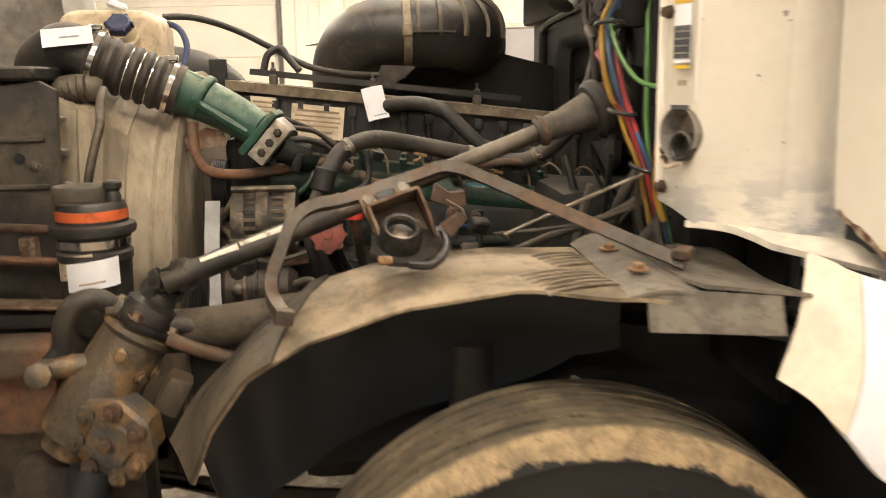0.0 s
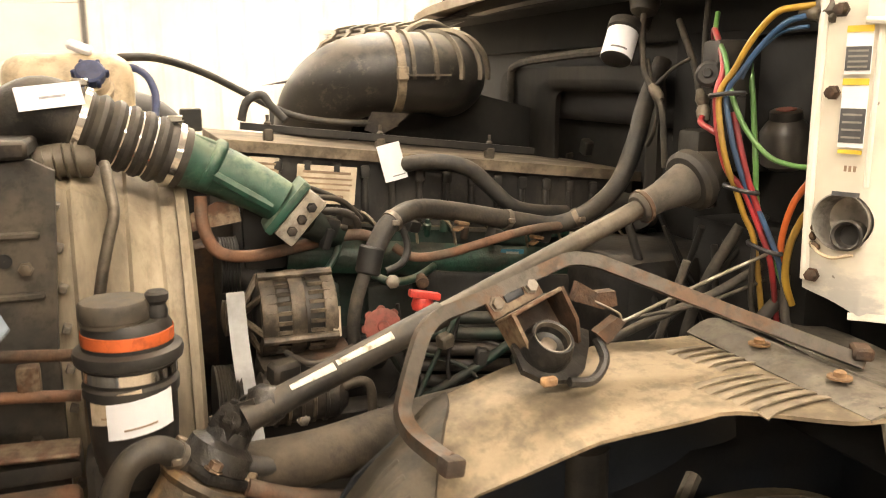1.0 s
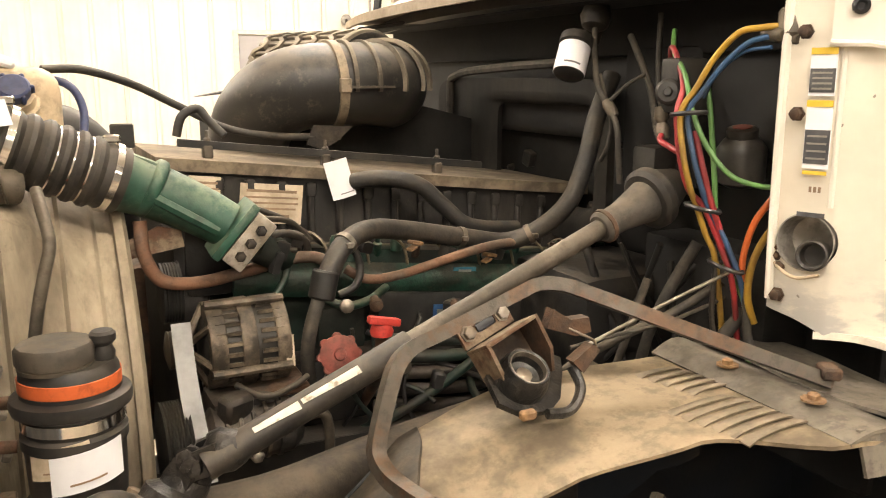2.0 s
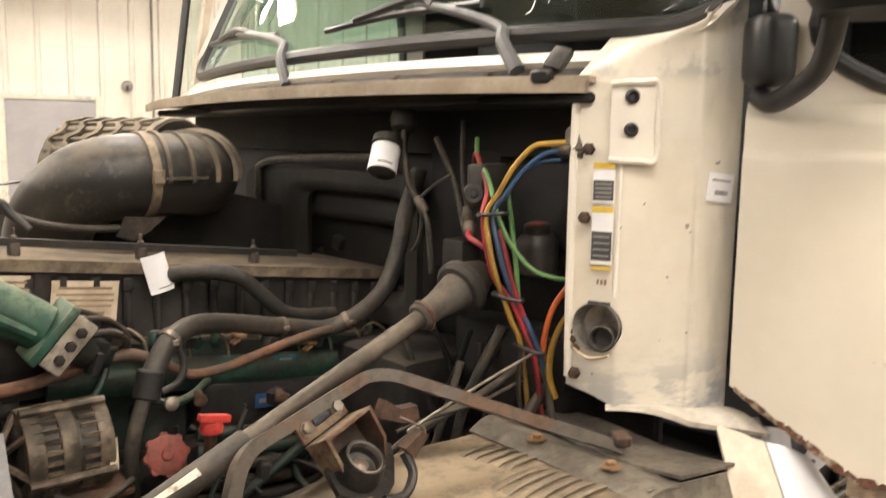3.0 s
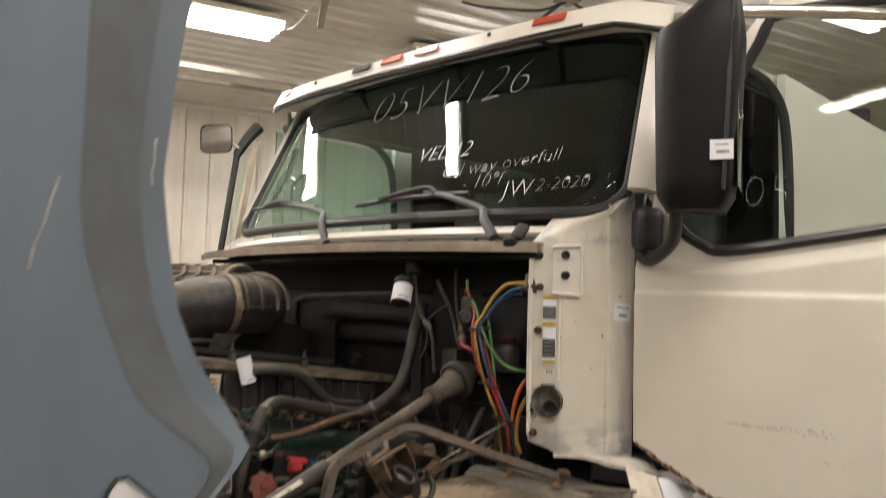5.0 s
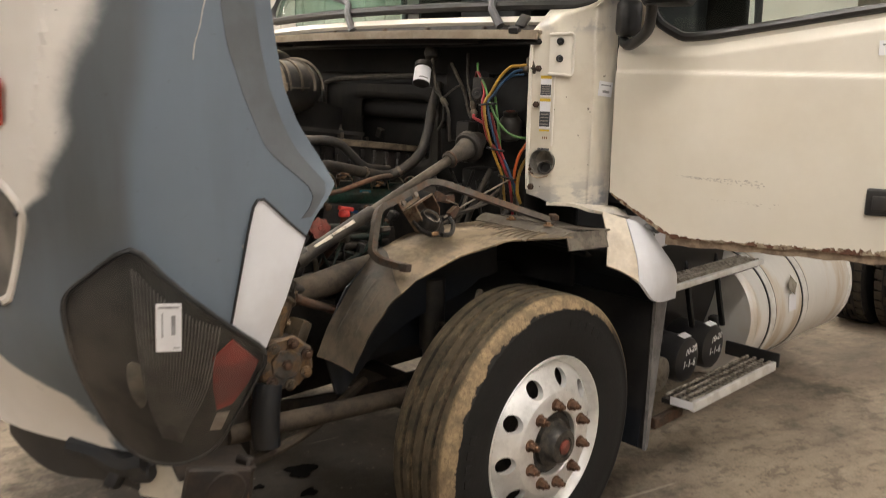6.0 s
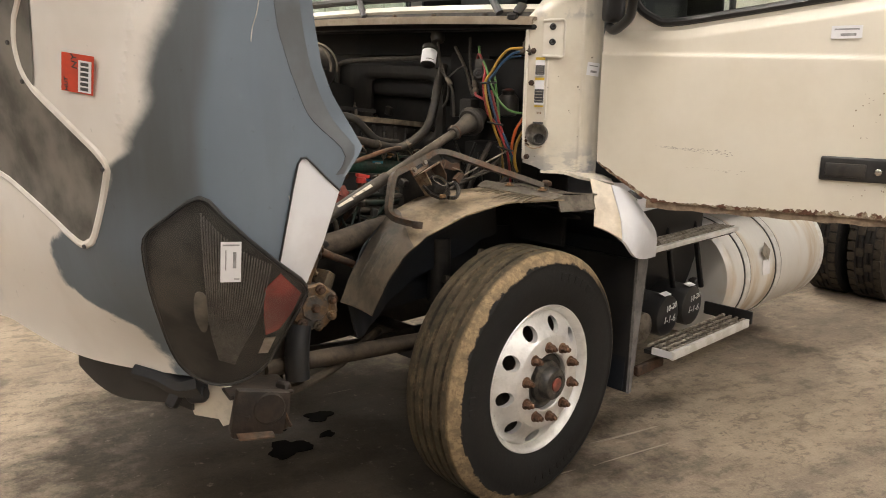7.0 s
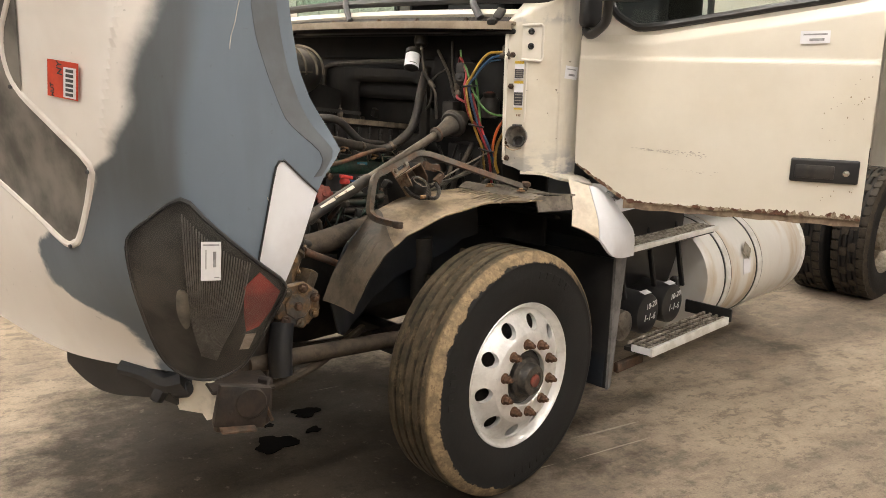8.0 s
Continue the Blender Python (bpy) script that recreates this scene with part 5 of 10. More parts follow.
def hood_patch(bm, loop, rings=7, out=0.006, bulge=0.0, thick=0.006):
    """A patch that follows the hood inside a loop of (u, z)."""
    n = len(loop)
    cx, cz = sum(p[0] for p in loop) / n, sum(p[1] for p in loop) / n
    rows = []
    for k in range(rings + 1):
        q = k / rings
        rows.append([bm.verts.new(on_hood(cx + (p[0] - cx) * q, cz + (p[1] - cz) * q, out + bulge * (1 - q * q))) for p in loop] if k else [bm.verts.new(on_hood(cx, cz, out + bulge))])
    for j in range(n):
        bm.faces.new((rows[0][0], rows[1][j], rows[1][(j + 1) % n]))
        for a, b in zip(rows[1:], rows[2:]):
            bm.faces.new((a[j], b[j], b[(j + 1) % n], a[(j + 1) % n]))
    low = [bm.verts.new(on_hood(p[0], p[1], out - thick)) for p in loop]
    for j in range(n):
        bm.faces.new((rows[-1][j], low[j], low[(j + 1) % n], rows[-1][(j + 1) % n]))
    return bm


def hood_rim(loop, r, out):
    pts = [on_hood(p[0], p[1], out) for p in loop]
    bm = B()
    add_tube(bm, pts + [pts[0], pts[1]], r, 8, k=1)
    return bm


# headlamp
HL = [(4.05, 1.352), (3.60, 1.30), (3.18, 1.245), (2.55, 1.17), (1.98, 1.10), (2.12, 1.04), (2.35, 0.975), (2.62, 0.90), (2.95, 0.83), (3.60, 0.775), (4.18, 0.775), (4.60, 0.82), (4.85, 0.90), (5.02, 1.03), (5.15, 1.16), (5.15, 1.245), (4.75, 1.295)]
HLs = [tuple(p) for p in smooth_loop([(a, b, 0) for a, b in HL], 3)]
HLs = [(p[0], p[1]) for p in HLs]
bm = hood_patch(B(), HLs, 8, 0.004, 0.0, 0.02)
part("headlamp", bm, "lamp_inner", hood, "large smoked headlamp, its lens hazed and dusty")
bm = hood_patch(B(), HLs, 8, 0.034, 0.014, 0.01)
lens = part("headlamp_lens", bm, "lens", hood, "hazy smoked headlamp lens")
lens.visible_shadow = False
bm = hood_rim(HLs, 0.0065, 0.018)
part("headlamp_seal", bm, "black_clean", hood, "black rubber seal round the headlamp")


def inner_loop(pts, k=3):
    return [(p[0], p[1]) for p in smooth_loop([(a, b, 0) for a, b in pts], k)]


bm = hood_patch(B(), inner_loop([(4.22, 1.11), (4.0, 1.10), (4.0, 1.01), (4.12, 0.985), (4.25, 1.04)]), 4, 0.012, 0.006)
part("reflector", bm, "lamp_reflector", hood, "dull yellowed lamp reflector")
bm = hood_patch(B(), [(2.56, 1.150), (2.12, 1.088), (2.30, 1.035), (2.56, 0.985), (2.84, 0.972), (2.90, 1.04), (2.88, 1.115)], 6, 0.024, 0.0)
part("side_reflector", bm, "lens_red", hood, "dark red side reflector")
bm = hood_patch(B(), [(2.86, 0.955), (2.62, 0.955), (2.78, 0.90), (3.0, 0.90)], 3, 0.012, 0.0)
part("turn_lamp", bm, "lamp_chrome", hood, "small silvery turn lamp")
for k in range(26):
    f = k / 25
    bm = B()
    add_tube(bm, [on_hood(4.02 - 1.26 * f, 1.315 - 0.135 * f - 0.02 * math.sin(math.pi * f), 0.026), on_hood(3.98 - 0.98 * f, 1.14 - 0.10 * f, 0.031), on_hood(3.93 - 0.62 * f, 1.0 - 0.06 * f, 0.031), on_hood(3.80 - 0.30 * f, 0.88 - 0.015 * f, 0.027)], 0.0017, 5, k=4)
    part("lens_flute", bm, "lamp_flute", hood)

# pale fender panel below the arch
WP = [(1.95, 1.44), (1.86, 1.436), (1.06, 1.345), (1.50, 1.21), (1.90, 1.10), (2.52, 1.175), (2.10, 1.425)]
bm = hood_patch(B(), WP, 5, 0.005, 0.0, 0.006)
part("fender_patch", bm, "white_bluish", hood, "glossy white fender panel with a dark seam")
bm = B()
add_tube(bm, [on_hood(u, z, 0.006) for u, z in (WP[5], (2.32, 1.30), WP[6], WP[0], WP[1], (1.45, 1.388), WP[2])], 0.003, 6, k=2)
part("panel_seam", bm, "black_clean", hood)

# recess with its raised border
OP = [(6.60, 1.95), (7.2, 1.78), (7.35, 1.68), (7.20, 1.60), (6.6, 1.51), (6.0, 1.425), (6.12, 1.36), (6.45, 1.225), (6.62, 1.195), (6.85, 1.19), (7.5, 1.255), (8.12, 1.32), (8.7, 1.38), (8.9, 1.55), (8.8, 1.8), (8.2, 1.95)]
OPs = inner_loop(OP, 3)
bm = hood_patch(B(), OPs, 6, 0.0025, 0.0, 0.004)
part("intake_recess", bm, "recess_grey", hood, "dark grey painted recess in the hood")
bm = hood_rim(OPs, 0.0125, -0.003)
part("recess_border", bm, "hood_white", hood, "pale raised border of the recess")
for u, z in ((7.28, 1.62), (6.62, 1.188), (5.98, 1.41), (7.37, 1.72)):
    b = B()
    p, q = on_hood(u, z, 0.012), on_hood(u, z, 0.02)
    add_round(b, p, 0.006, q - p, 0.006, 10)
    part("rivet", b, "ink", hood)

# registration sticker
def hood_frame(u, z, tilt=0.0, out=0.004):
    p = on_hood(u, z, out)
    x = (on_hood(u - 0.2, z, out) - on_hood(u + 0.2, z, out)).normalized()
    n = (on_hood(u, z, out + 0.1) - p).normalized()
    y = n.cross(x).normalized()
    return Matrix(((x.x, y.x, n.x, p.x), (x.y, y.y, n.y, p.y), (x.z, y.z, n.z, p.z), (0, 0, 0, 1))) @ pose(0, 0, 0, 0, 0, tilt)


SF = hood_frame(6.10, 1.645, -5) @ Matrix(((1, 0.28, 0, 0), (0, 1, 0, 0), (0, 0, 1, 0), (0, 0, 0, 1)))
st = sticker("permit_sticker", hood, SF, 0.125, 0.098, "red_sticker", "red permit sticker with a white number field")
bm = B()
add_sheet(bm, lambda u, v: SF @ Vector((0.006 + 0.050 * u, -0.045 + 0.080 * v, 0.0026)), 2, 2, 0.0008)
part("number_field", bm, "paper", hood)
for k in range(6):
    bm = B()
    add_sheet(bm, lambda u, v: SF @ Vector((0.016 + 0.030 * u, -0.040 + 0.0125 * k + 0.008 * v, 0.0036)), 1, 1, 0.0006)
    part("print_bar", bm, "ink", hood)
writing("NY", 0.026, "ink", hood, SF @ pose(-0.010, 0.030, 0.0028, 0, 0, 90))
writing("HUT", 0.017, "ink", hood, SF @ pose(-0.040, -0.030, 0.0028, 0, 0, 90))
LF = hood_frame(3.52, 1.20, -3, 0.050)
sticker("tag", hood, LF, 0.050, 0.106, "paper", "white barcode tag on the headlamp", bars_for(0.050, 0.106, ((0.0, 0.42, 0.8, 0.04), (0.18, 0.05, 0.16, 0.40), (-0.25, 0.05, 0.05, 0.5), (0.3, -0.42, 0.25, 0.03))))

for a, b, r in (((2.72, 1.86), (2.98, 1.73), 0.0012), ((1.75, 1.93), (1.78, 1.86), 0.0014), ((2.1, 1.30), (2.3, 1.345), 0.0012)):
    bm = B()
    add_tube(bm, [on_hood(a[0] + (b[0] - a[0]) * k / 4 + 0.03 * math.sin(3 * k), a[1] + (b[1] - a[1]) * k / 4, 0.0008) for k in range(5)], r, 5, k=2)
    part("scratch", bm, "scuff", hood, "pale scratch in the primer")

# lower front: bumper bracket, black valance
bm = B()
add_sheet(bm, lambda u, v: Vector(hood_point(7.3 - 2.5 * u, 0.765)) + Vector((0.03 + 0.02 * u, 0.02, 0.0 - (0.05 + 0.11 * u + 0.03 * math.sin(5 * u)) * v)), 16, 4, 0.012)
part("valance", bm, "black_clean", truck, "broken black plastic valance under the hood")
bm = B()
add_tube(bm, [(-1.42, 0.52, 0.76), (-1.37, 0.46, 0.745), (-1.33, 0.40, 0.72), (-1.29, 0.35, 0.735)], 0.0, 8, radii=[0.022, 0.04])
add_box(bm, (-1.345, 0.41, 0.69), (0.05, 0.035, 0.07), rot=pose(0, 0, 0, 20, 25, 40), bev=0.014, seg=2)
add_lathe(bm, [(0.018, -0.03), (0.026, -0.02), (0.026, 0.02), (0.018, 0.03)], (-1.30, 0.36, 0.70), (0.5, -0.8, 0.2), 14)
part("hinge_bracket", bm, "liner_under", truck, "black broken hood hinge bracket")
bm = B()
add_prism(bm, [(0, 0.045), (0.12, 0.05), (0.17, 0.02), (0.17, -0.06), (0.12, -0.085), (0.105, -0.062), (0.02, -0.055), (0.0, -0.01)], lambda u, v, w: Vector((-1.30 + u * 0.55 + w, 0.42 - 0.72 * u, 0.67 + v)), 0.02)
part("bumper_bracket", bm, "white_worn", truck, "chipped white bracket plate")
bm = B()
add_box(bm, (-1.175, 0.22, 0.655), (0.165, 0.035, 0.135), rot=pose(0, 0, 0, 0, 12, -16), bev=0.010, seg=2)
add_box(bm, (-1.14, 0.30, 0.70), (0.20, 0.16, 0.012), rot=pose(0, 0, 0, 0, 4, -16), bev=0.004)
add_lathe(bm, [(0.05, -0.012), (0.052, 0.0), (0.046, 0.006), (0.001, 0.006)], (-1.155, 0.198, 0.665), (-0.28, -0.96, 0), 20)
add_box(bm, (-1.085, 0.235, 0.645), (0.03, 0.05, 0.15), rot=pose(0, 0, 0, 0, 8, 20), bev=0.008)
add_box(bm, (-1.22, 0.25, 0.62), (0.05, 0.05, 0.10), rot=pose(0, 0, 0, 12, 14, -30), bev=0.01)
bump = part("tow_plate", bm, "plate_brown", truck, "black and rusty bent mounting plate")
bm = B()
add_box(bm, (-1.20, 0.205, 0.592), (0.11, 0.05, 0.010), rot=pose(0, 0, 0, 8, 6, -16), bev=0.004)
part("plate_lip", bm, "rust", bump, "orange rusty lip")
bm = B()
add_tube(bm, [(-1.10, 0.195, 0.69), (-1.105, 0.19, 0.64), (-1.085, 0.19, 0.59)], 0.006, 6)
part("chipped_edge", bm, "rust", bump)


# ---- cab ----
def plan_wall(bm, line, z0, z1, thick, k=4):
    """An upright curved panel: a line in plan from z0 to z1 (each a number or a function of the place along it)."""
    pts = curve_through([(a, b, 0) for a, b in line], k)
    n = len(pts) - 1
    lo = z0 if callable(z0) else (lambda f: z0)
    hi = z1 if callable(z1) else (lambda f: z1)
    def f(u, v):
        i = min(int(round(u * n)), n)
        a, b = lo(u), hi(u)
        return (pts[i].x, pts[i].y, a + (b - a) * v)
    return add_sheet(bm, f, n, 10, thick)


YN, YF = 0.17, 2 * CY - 0.17
# firewall and floor of the engine recess
bm = B()
add_box(bm, (0.42, CY, 1.42), (0.03, 1.95, 1.0), bev=0.008)
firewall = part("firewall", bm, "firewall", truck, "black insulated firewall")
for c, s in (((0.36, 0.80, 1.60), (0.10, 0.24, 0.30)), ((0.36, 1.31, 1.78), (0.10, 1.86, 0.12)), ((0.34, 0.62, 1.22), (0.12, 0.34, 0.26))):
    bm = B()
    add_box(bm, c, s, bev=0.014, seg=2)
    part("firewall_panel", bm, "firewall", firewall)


def rounded(u, y0, y1, z0, z1, n=7.0):
    """A point on a rectangle with rounded corners, in the firewall's plane."""
    a = 2 * math.pi * u
    c, s_ = math.cos(a), math.sin(a)
    return ((y0 + y1) / 2 + (y1 - y0) / 2 * math.copysign(abs(c) ** (2 / n), c), (z0 + z1) / 2 + (z1 - z0) / 2 * math.copysign(abs(s_) ** (2 / n), s_))


def recess_frame(u, v):
    a, b = rounded(u, 0.98, 1.475, 1.34, 1.625), rounded(u, 0.93, 1.80, 1.28, 1.672, 9.0)
    return Vector((0.300 + 0.022 * (1 - min(v * 6, 1)), a[0] + (b[0] - a[0]) * v, a[1] + (b[1] - a[1]) * v))


bm = B()
add_sheet(bm, recess_frame, 96, 12, -0.02)
part("recess_frame", bm, "frame_dark", firewall, "dusty grey frame round a recess in the firewall", angle=50)
for y in (1.52, 1.585, 1.655, 1.73):
    bm = B()
    add_tube(bm, [(0.297, y, 1.32), (0.295, y, 1.48), (0.297, y, 1.645)], 0.008, 8, k=3)
    part("frame_bead", bm, "firewall_pale", firewall)
bm = B()
add_tube(bm, [(0.27, 1.70, 1.36), (0.27, 1.70, 1.62), (0.27, 1.66, 1.68), (0.27, 1.4, 1.70), (0.27, 1.05, 1.71)], 0.012, 8)
part("heater_line", bm, "boot", firewall, "black heater line round the firewall opening")
rnd = random.Random(21)
for k in range(26):
    y, z = rnd.uniform(0.45, 2.1), rnd.uniform(1.08, 1.78)
    bm = B()
    if k % 3:
        add_bolt(bm, (0.405, y, z), (-1, 0, 0), rnd.uniform(0.006, 0.011), 0.014)
    else:
        add_box(bm, (0.395, y, z), (0.03, rnd.uniform(0.02, 0.05), rnd.uniform(0.03, 0.07)), rot=pose(0, 0, 0, rnd.uniform(-20, 20)), bev=0.004)
    part("firewall_clip", bm, rnd.choice(["dark_metal", "boot", "engine_black"]), firewall)
bm = B()
add_lathe(bm, [(0.012, -0.03), (0.028, -0.02), (0.034, 0.0), (0.028, 0.025), (0.012, 0.03)], (0.215, 0.905, 1.80), (0.3, 0.2, 1), 12)
add_box(bm, (0.235, 0.94, 1.775), (0.05, 0.02, 0.06), rot=pose(0, 0, 0, 0, 20, 10), bev=0.006)
part("canister_bracket", bm, "rubber", firewall, "dusty bracket under the cowl")
# cowl: ledge with its overhanging lip
bm = B()
add_sheet(bm, lambda u, v: (0.10 + 0.075 * (2 * u - 1) ** 4 + 0.20 * v, 0.33 + 1.98 * u, 1.862 + 0.012 * math.sin(math.pi * u) - 0.012 * v), 24, 4, 0.012)
part("cowl_ledge", bm, "ledge", truck, "dusty grey-brown cowl ledge above the engine")
bm = B()
add_sheet(bm, lambda u, v: (0.098 + 0.075 * (2 * u - 1) ** 4, 0.33 + 1.98 * u, 1.842 + 0.023 * v + 0.012 * math.sin(math.pi * u)), 24, 2, 0.012)
part("cowl_lip", bm, "ledge", truck, "dusty lip of the cowl ledge")
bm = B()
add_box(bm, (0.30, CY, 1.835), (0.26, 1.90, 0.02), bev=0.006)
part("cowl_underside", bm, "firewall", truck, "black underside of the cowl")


def ws(u, v):
    """Windshield: u from the driver's side to the far side, v from foot to top."""
    c = 2 * u - 1
    return Vector((0.218 + 0.272 * v + 0.13 * abs(c) ** 2.3, 1.214 + (1.075 - 0.081 * v) * c, 1.974 + 0.626 * v - 0.012 * c * c))


def ws_loop():
    out = []
    cu, cv = 0.062, 0.15
    for qu, qv, a0 in ((1 - cu, 1 - cv, 0), (cu, 1 - cv, 90), (cu, cv, 180), (1 - cu, cv, 270)):
        for k in range(13):
            a = radians(a0 + 7.5 * k)
            out.append((qu + cu * math.cos(a) * 1.0, qv + cv * math.sin(a)))
        n = 12
        a1 = out[-1]
        nxt = {0: (cu, 1.0), 90: (0.0, cv), 180: (1 - cu, 0.0), 270: (1.0, 1 - cv)}[a0]
        for j in range(1, n):
            out.append((a1[0] + (nxt[0] - a1[0]) * j / n, a1[1] + (nxt[1] - a1[1]) * j / n))
    return [(u + 0.005 * (1 - u) ** 8, v) for u, v in out]


bm = B()
loop = ws_loop()
rows = []
for k in range(9):
    q = k / 8
    rows.append([bm.verts.new(ws(0.5 + (u - 0.5) * q, 0.5 + (v - 0.5) * q)) for u, v in loop] if k else [bm.verts.new(ws(0.5, 0.5))])
n = len(loop)
for j in range(n):
    bm.faces.new((rows[0][0], rows[1][j], rows[1][(j + 1) % n]))
    for a, b in zip(rows[1:], rows[2:]):
        bm.faces.new((a[j], b[j], b[(j + 1) % n], a[(j + 1) % n]))
glass_faces = [f for f in bm.faces]
ext = bmesh.ops.extrude_face_region(bm, geom=glass_faces)
bmesh.ops.translate(bm, vec=(0.005, 0, -0.003), verts=[g for g in ext["geom"] if isinstance(g, bmesh.types.BMVert)])
cabshell = part("windshield", bm, "glass", truck, "tinted windshield with hand-written notes in white", angle=80)
cabshell.visible_shadow = False
bm = B()
pts = [ws(u, v) + Vector((-0.004, 0, 0.002)) for u, v in loop]
add_tube(bm, pts + [pts[0], pts[1]], 0.019, 8, k=1)
part("windshield_seal", bm, "black_clean", cabshell, "black rubber windshield seal")


def ws_frame(u, v, out=-0.012):
    p = ws(u, v)
    x = (ws(u - 0.02, v) - ws(u + 0.02, v)).normalized()
    y = (ws(u, v + 0.02) - ws(u, v - 0.02)).normalized()
    nn = x.cross(y).normalized()
    y = nn.cross(x)
    p = p + nn * abs(out)
    return Matrix(((x.x, y.x, nn.x, p.x), (x.y, y.y, nn.y, p.y), (x.z, y.z, nn.z, p.z), (0, 0, 0, 1)))


for body, size, u, v, tilt, sh in (("05VV126", 0.215, 0.392, 0.755, 2, 0.22), ("VED12", 0.088, 0.345, 0.375, 2, 0.25), ("Oil way overfull", 0.072, 0.222, 0.275, 5, 0.2), ("- 10\u00b0f", 0.072, 0.245, 0.18, 4, 0.2), ("2-2020", 0.064, 0.104, 0.150, 4, 0.2), ("JW", 0.085, 0.175, 0.13, 3, 0.1)):
    writing(body, size, "chalk" if size < 0.1 else "chalk_faint", cabshell, ws_frame(u, v, 0.010) @ pose(0, 0, 0, 0, 0, tilt), sh, thin=-0.0027 if size < 0.1 else -0.0082)

# outer shell round the glass: pillars, roof, lower windshield frame
bm = B()
add_sheet(bm, lambda u, v: ws(0.095 + 0.895 * u, -0.03) + Vector((-0.015 - 0.022 * v, 0, -0.02 - 0.021 * v)), 28, 3, 0.03)
part("windshield_sill", bm, "white_paint", truck, "white sill under the windshield")
bm = B()
add_sheet(bm, lambda u, v: ws(0.105 + 0.875 * u, -0.03) + Vector((-0.024 - 0.012 * v, 0, -0.044 - 0.046 * v)), 28, 3, 0.012)
part("cowl_gutter", bm, "gutter_grey", truck, "dark grey gutter panel below the windshield")
bm = B()
add_sheet(bm, lambda u, v: ws(0.115 + 0.86 * u, -0.03) + Vector((-0.055 - 0.02 * v, 0, -0.068 - 0.05 * v)), 28, 2, 0.02)
part("wiper_trough", bm, "black", truck, "dark wiper trough below the sill")
for side in (0, 1):
    bm = B()
    def pil(u, v):
        q = 0.10 + 0.94 * v
        a = ws(side, q)
        s = -1 if side == 0 else 1
        return a + Vector((-0.008 + 0.070 * u, s * (0.026 * u ** 0.6 - 0.013 + 0.022 * math.sin(math.pi * min(u * 1.1, 1))), 0.0))
    add_sheet(bm, lambda u, v: pil(u if side else 1 - u, v), 6, 12, 0.03)
    part("pillar", bm, "white_paint", truck, "white windshield pillar")
bm = B()
def roof(u, v):
    c = 2 * u - 1
    e = min(abs(c), 1.0)
    return Vector((0.60 + 1.95 * v, 1.24 + 1.04 * c, 2.66 - 0.09 * e ** 4 - 0.03 * v + 0.02 * (1 - e ** 2)))
add_sheet(bm, roof, 24, 12, 0.03)
part("roof", bm, "white_paint", truck, "white cab roof")
# dark sheet added under the roof to keep the cab interior dark
bm = B()
add_sheet(bm, lambda u, v: roof(0.02 + 0.96 * u, 0.02 + 0.96 * v) + Vector((0, 0, -0.05)), 12, 6, 0.01)
part("headliner", bm, "cab_inside", truck, "dark headliner of the cab")
# sun visor with marker lamps
def visor(u, v):
    c = 2 * u - 1
    lift = 0.03 * max(0.0, (abs(c) - 0.35) / 0.65) * (1 if c > 0 else 0.6) - 0.05 * max(0.0, (-c - 0.86) / 0.14)
    x = 0.348 + 0.14 * abs(c) ** 2.3
    return Vector((x + 0.05 * v + 0.22 * max(v - 0.8, 0) / 0.5, 1.214 + (1.06 if c > 0 else 1.105) * c, 2.566 + lift + 0.098 * min(v, 0.95) + 0.012 * max(v - 0.8, 0)))
bm = B()
add_sheet(bm, lambda u, v: visor(u, 1.3 * v), 40, 12, -0.02)
vis = part("sun_visor", bm, "white_paint", truck, "white outer sun visor with orange marker lamps")
bm = B()
add_tube(bm, [visor(k / 40, 0.0) + Vector((0.006, 0, -0.012)) for k in range(41)], 0.007, 6, k=1)
part("visor_edge", bm, "black_clean", vis, "black lower edge of the visor")
bm = B()
add_sheet(bm, lambda u, v: visor(0.12 + 0.86 * u, 0.09 * v) + Vector((-0.003, 0, 0)), 40, 2, 0.004)
part("visor_strip", bm, "black_clean", vis, "black strip along the foot of the visor")
bm = B()
add_sheet(bm, lambda u, v: ws(0.02 + 0.96 * u, 1.0).lerp(visor(0.02 + 0.96 * u, 0.0) + Vector((0.03, 0, -0.004)), v) + Vector((-0.012 * (1 - v), 0, -0.012 * math.sin(math.pi * v))), 40, 5, -0.01)
part("windshield_header", bm, "white_paint", truck, "white header between windshield and visor", angle=70)
for u in (0.935, 0.605, 0.515, 0.425, 0.18):
    bm = B()
    add_sheet(bm, lambda p, q: visor(u - 0.027 + 0.054 * p, 0.42 + 0.26 * q) + Vector((-0.007, 0, 0.0)), 4, 2, 0.006)
    part("marker_lamp", bm, "amber" if u != 0.605 else "black_clean", vis, "orange marker lamp" if u != 0.605 else "empty dark marker socket")
for u in (0.29, 0.78):
    bm = B()
    add_round(bm, visor(u, 0.55) + Vector((-0.004, 0, 0)), 0.008, (-1, 0, 0.3), 0.006, 10)
    part("visor_screw", bm, "ink", vis)
for yy in (0.55, 1.0, 1.6):
    bm = B()
    add_box(bm, (0.46, yy, 2.575), (0.12, 0.02, 0.03), bev=0.004)
    part("visor_bracket", bm, "black_clean", vis)

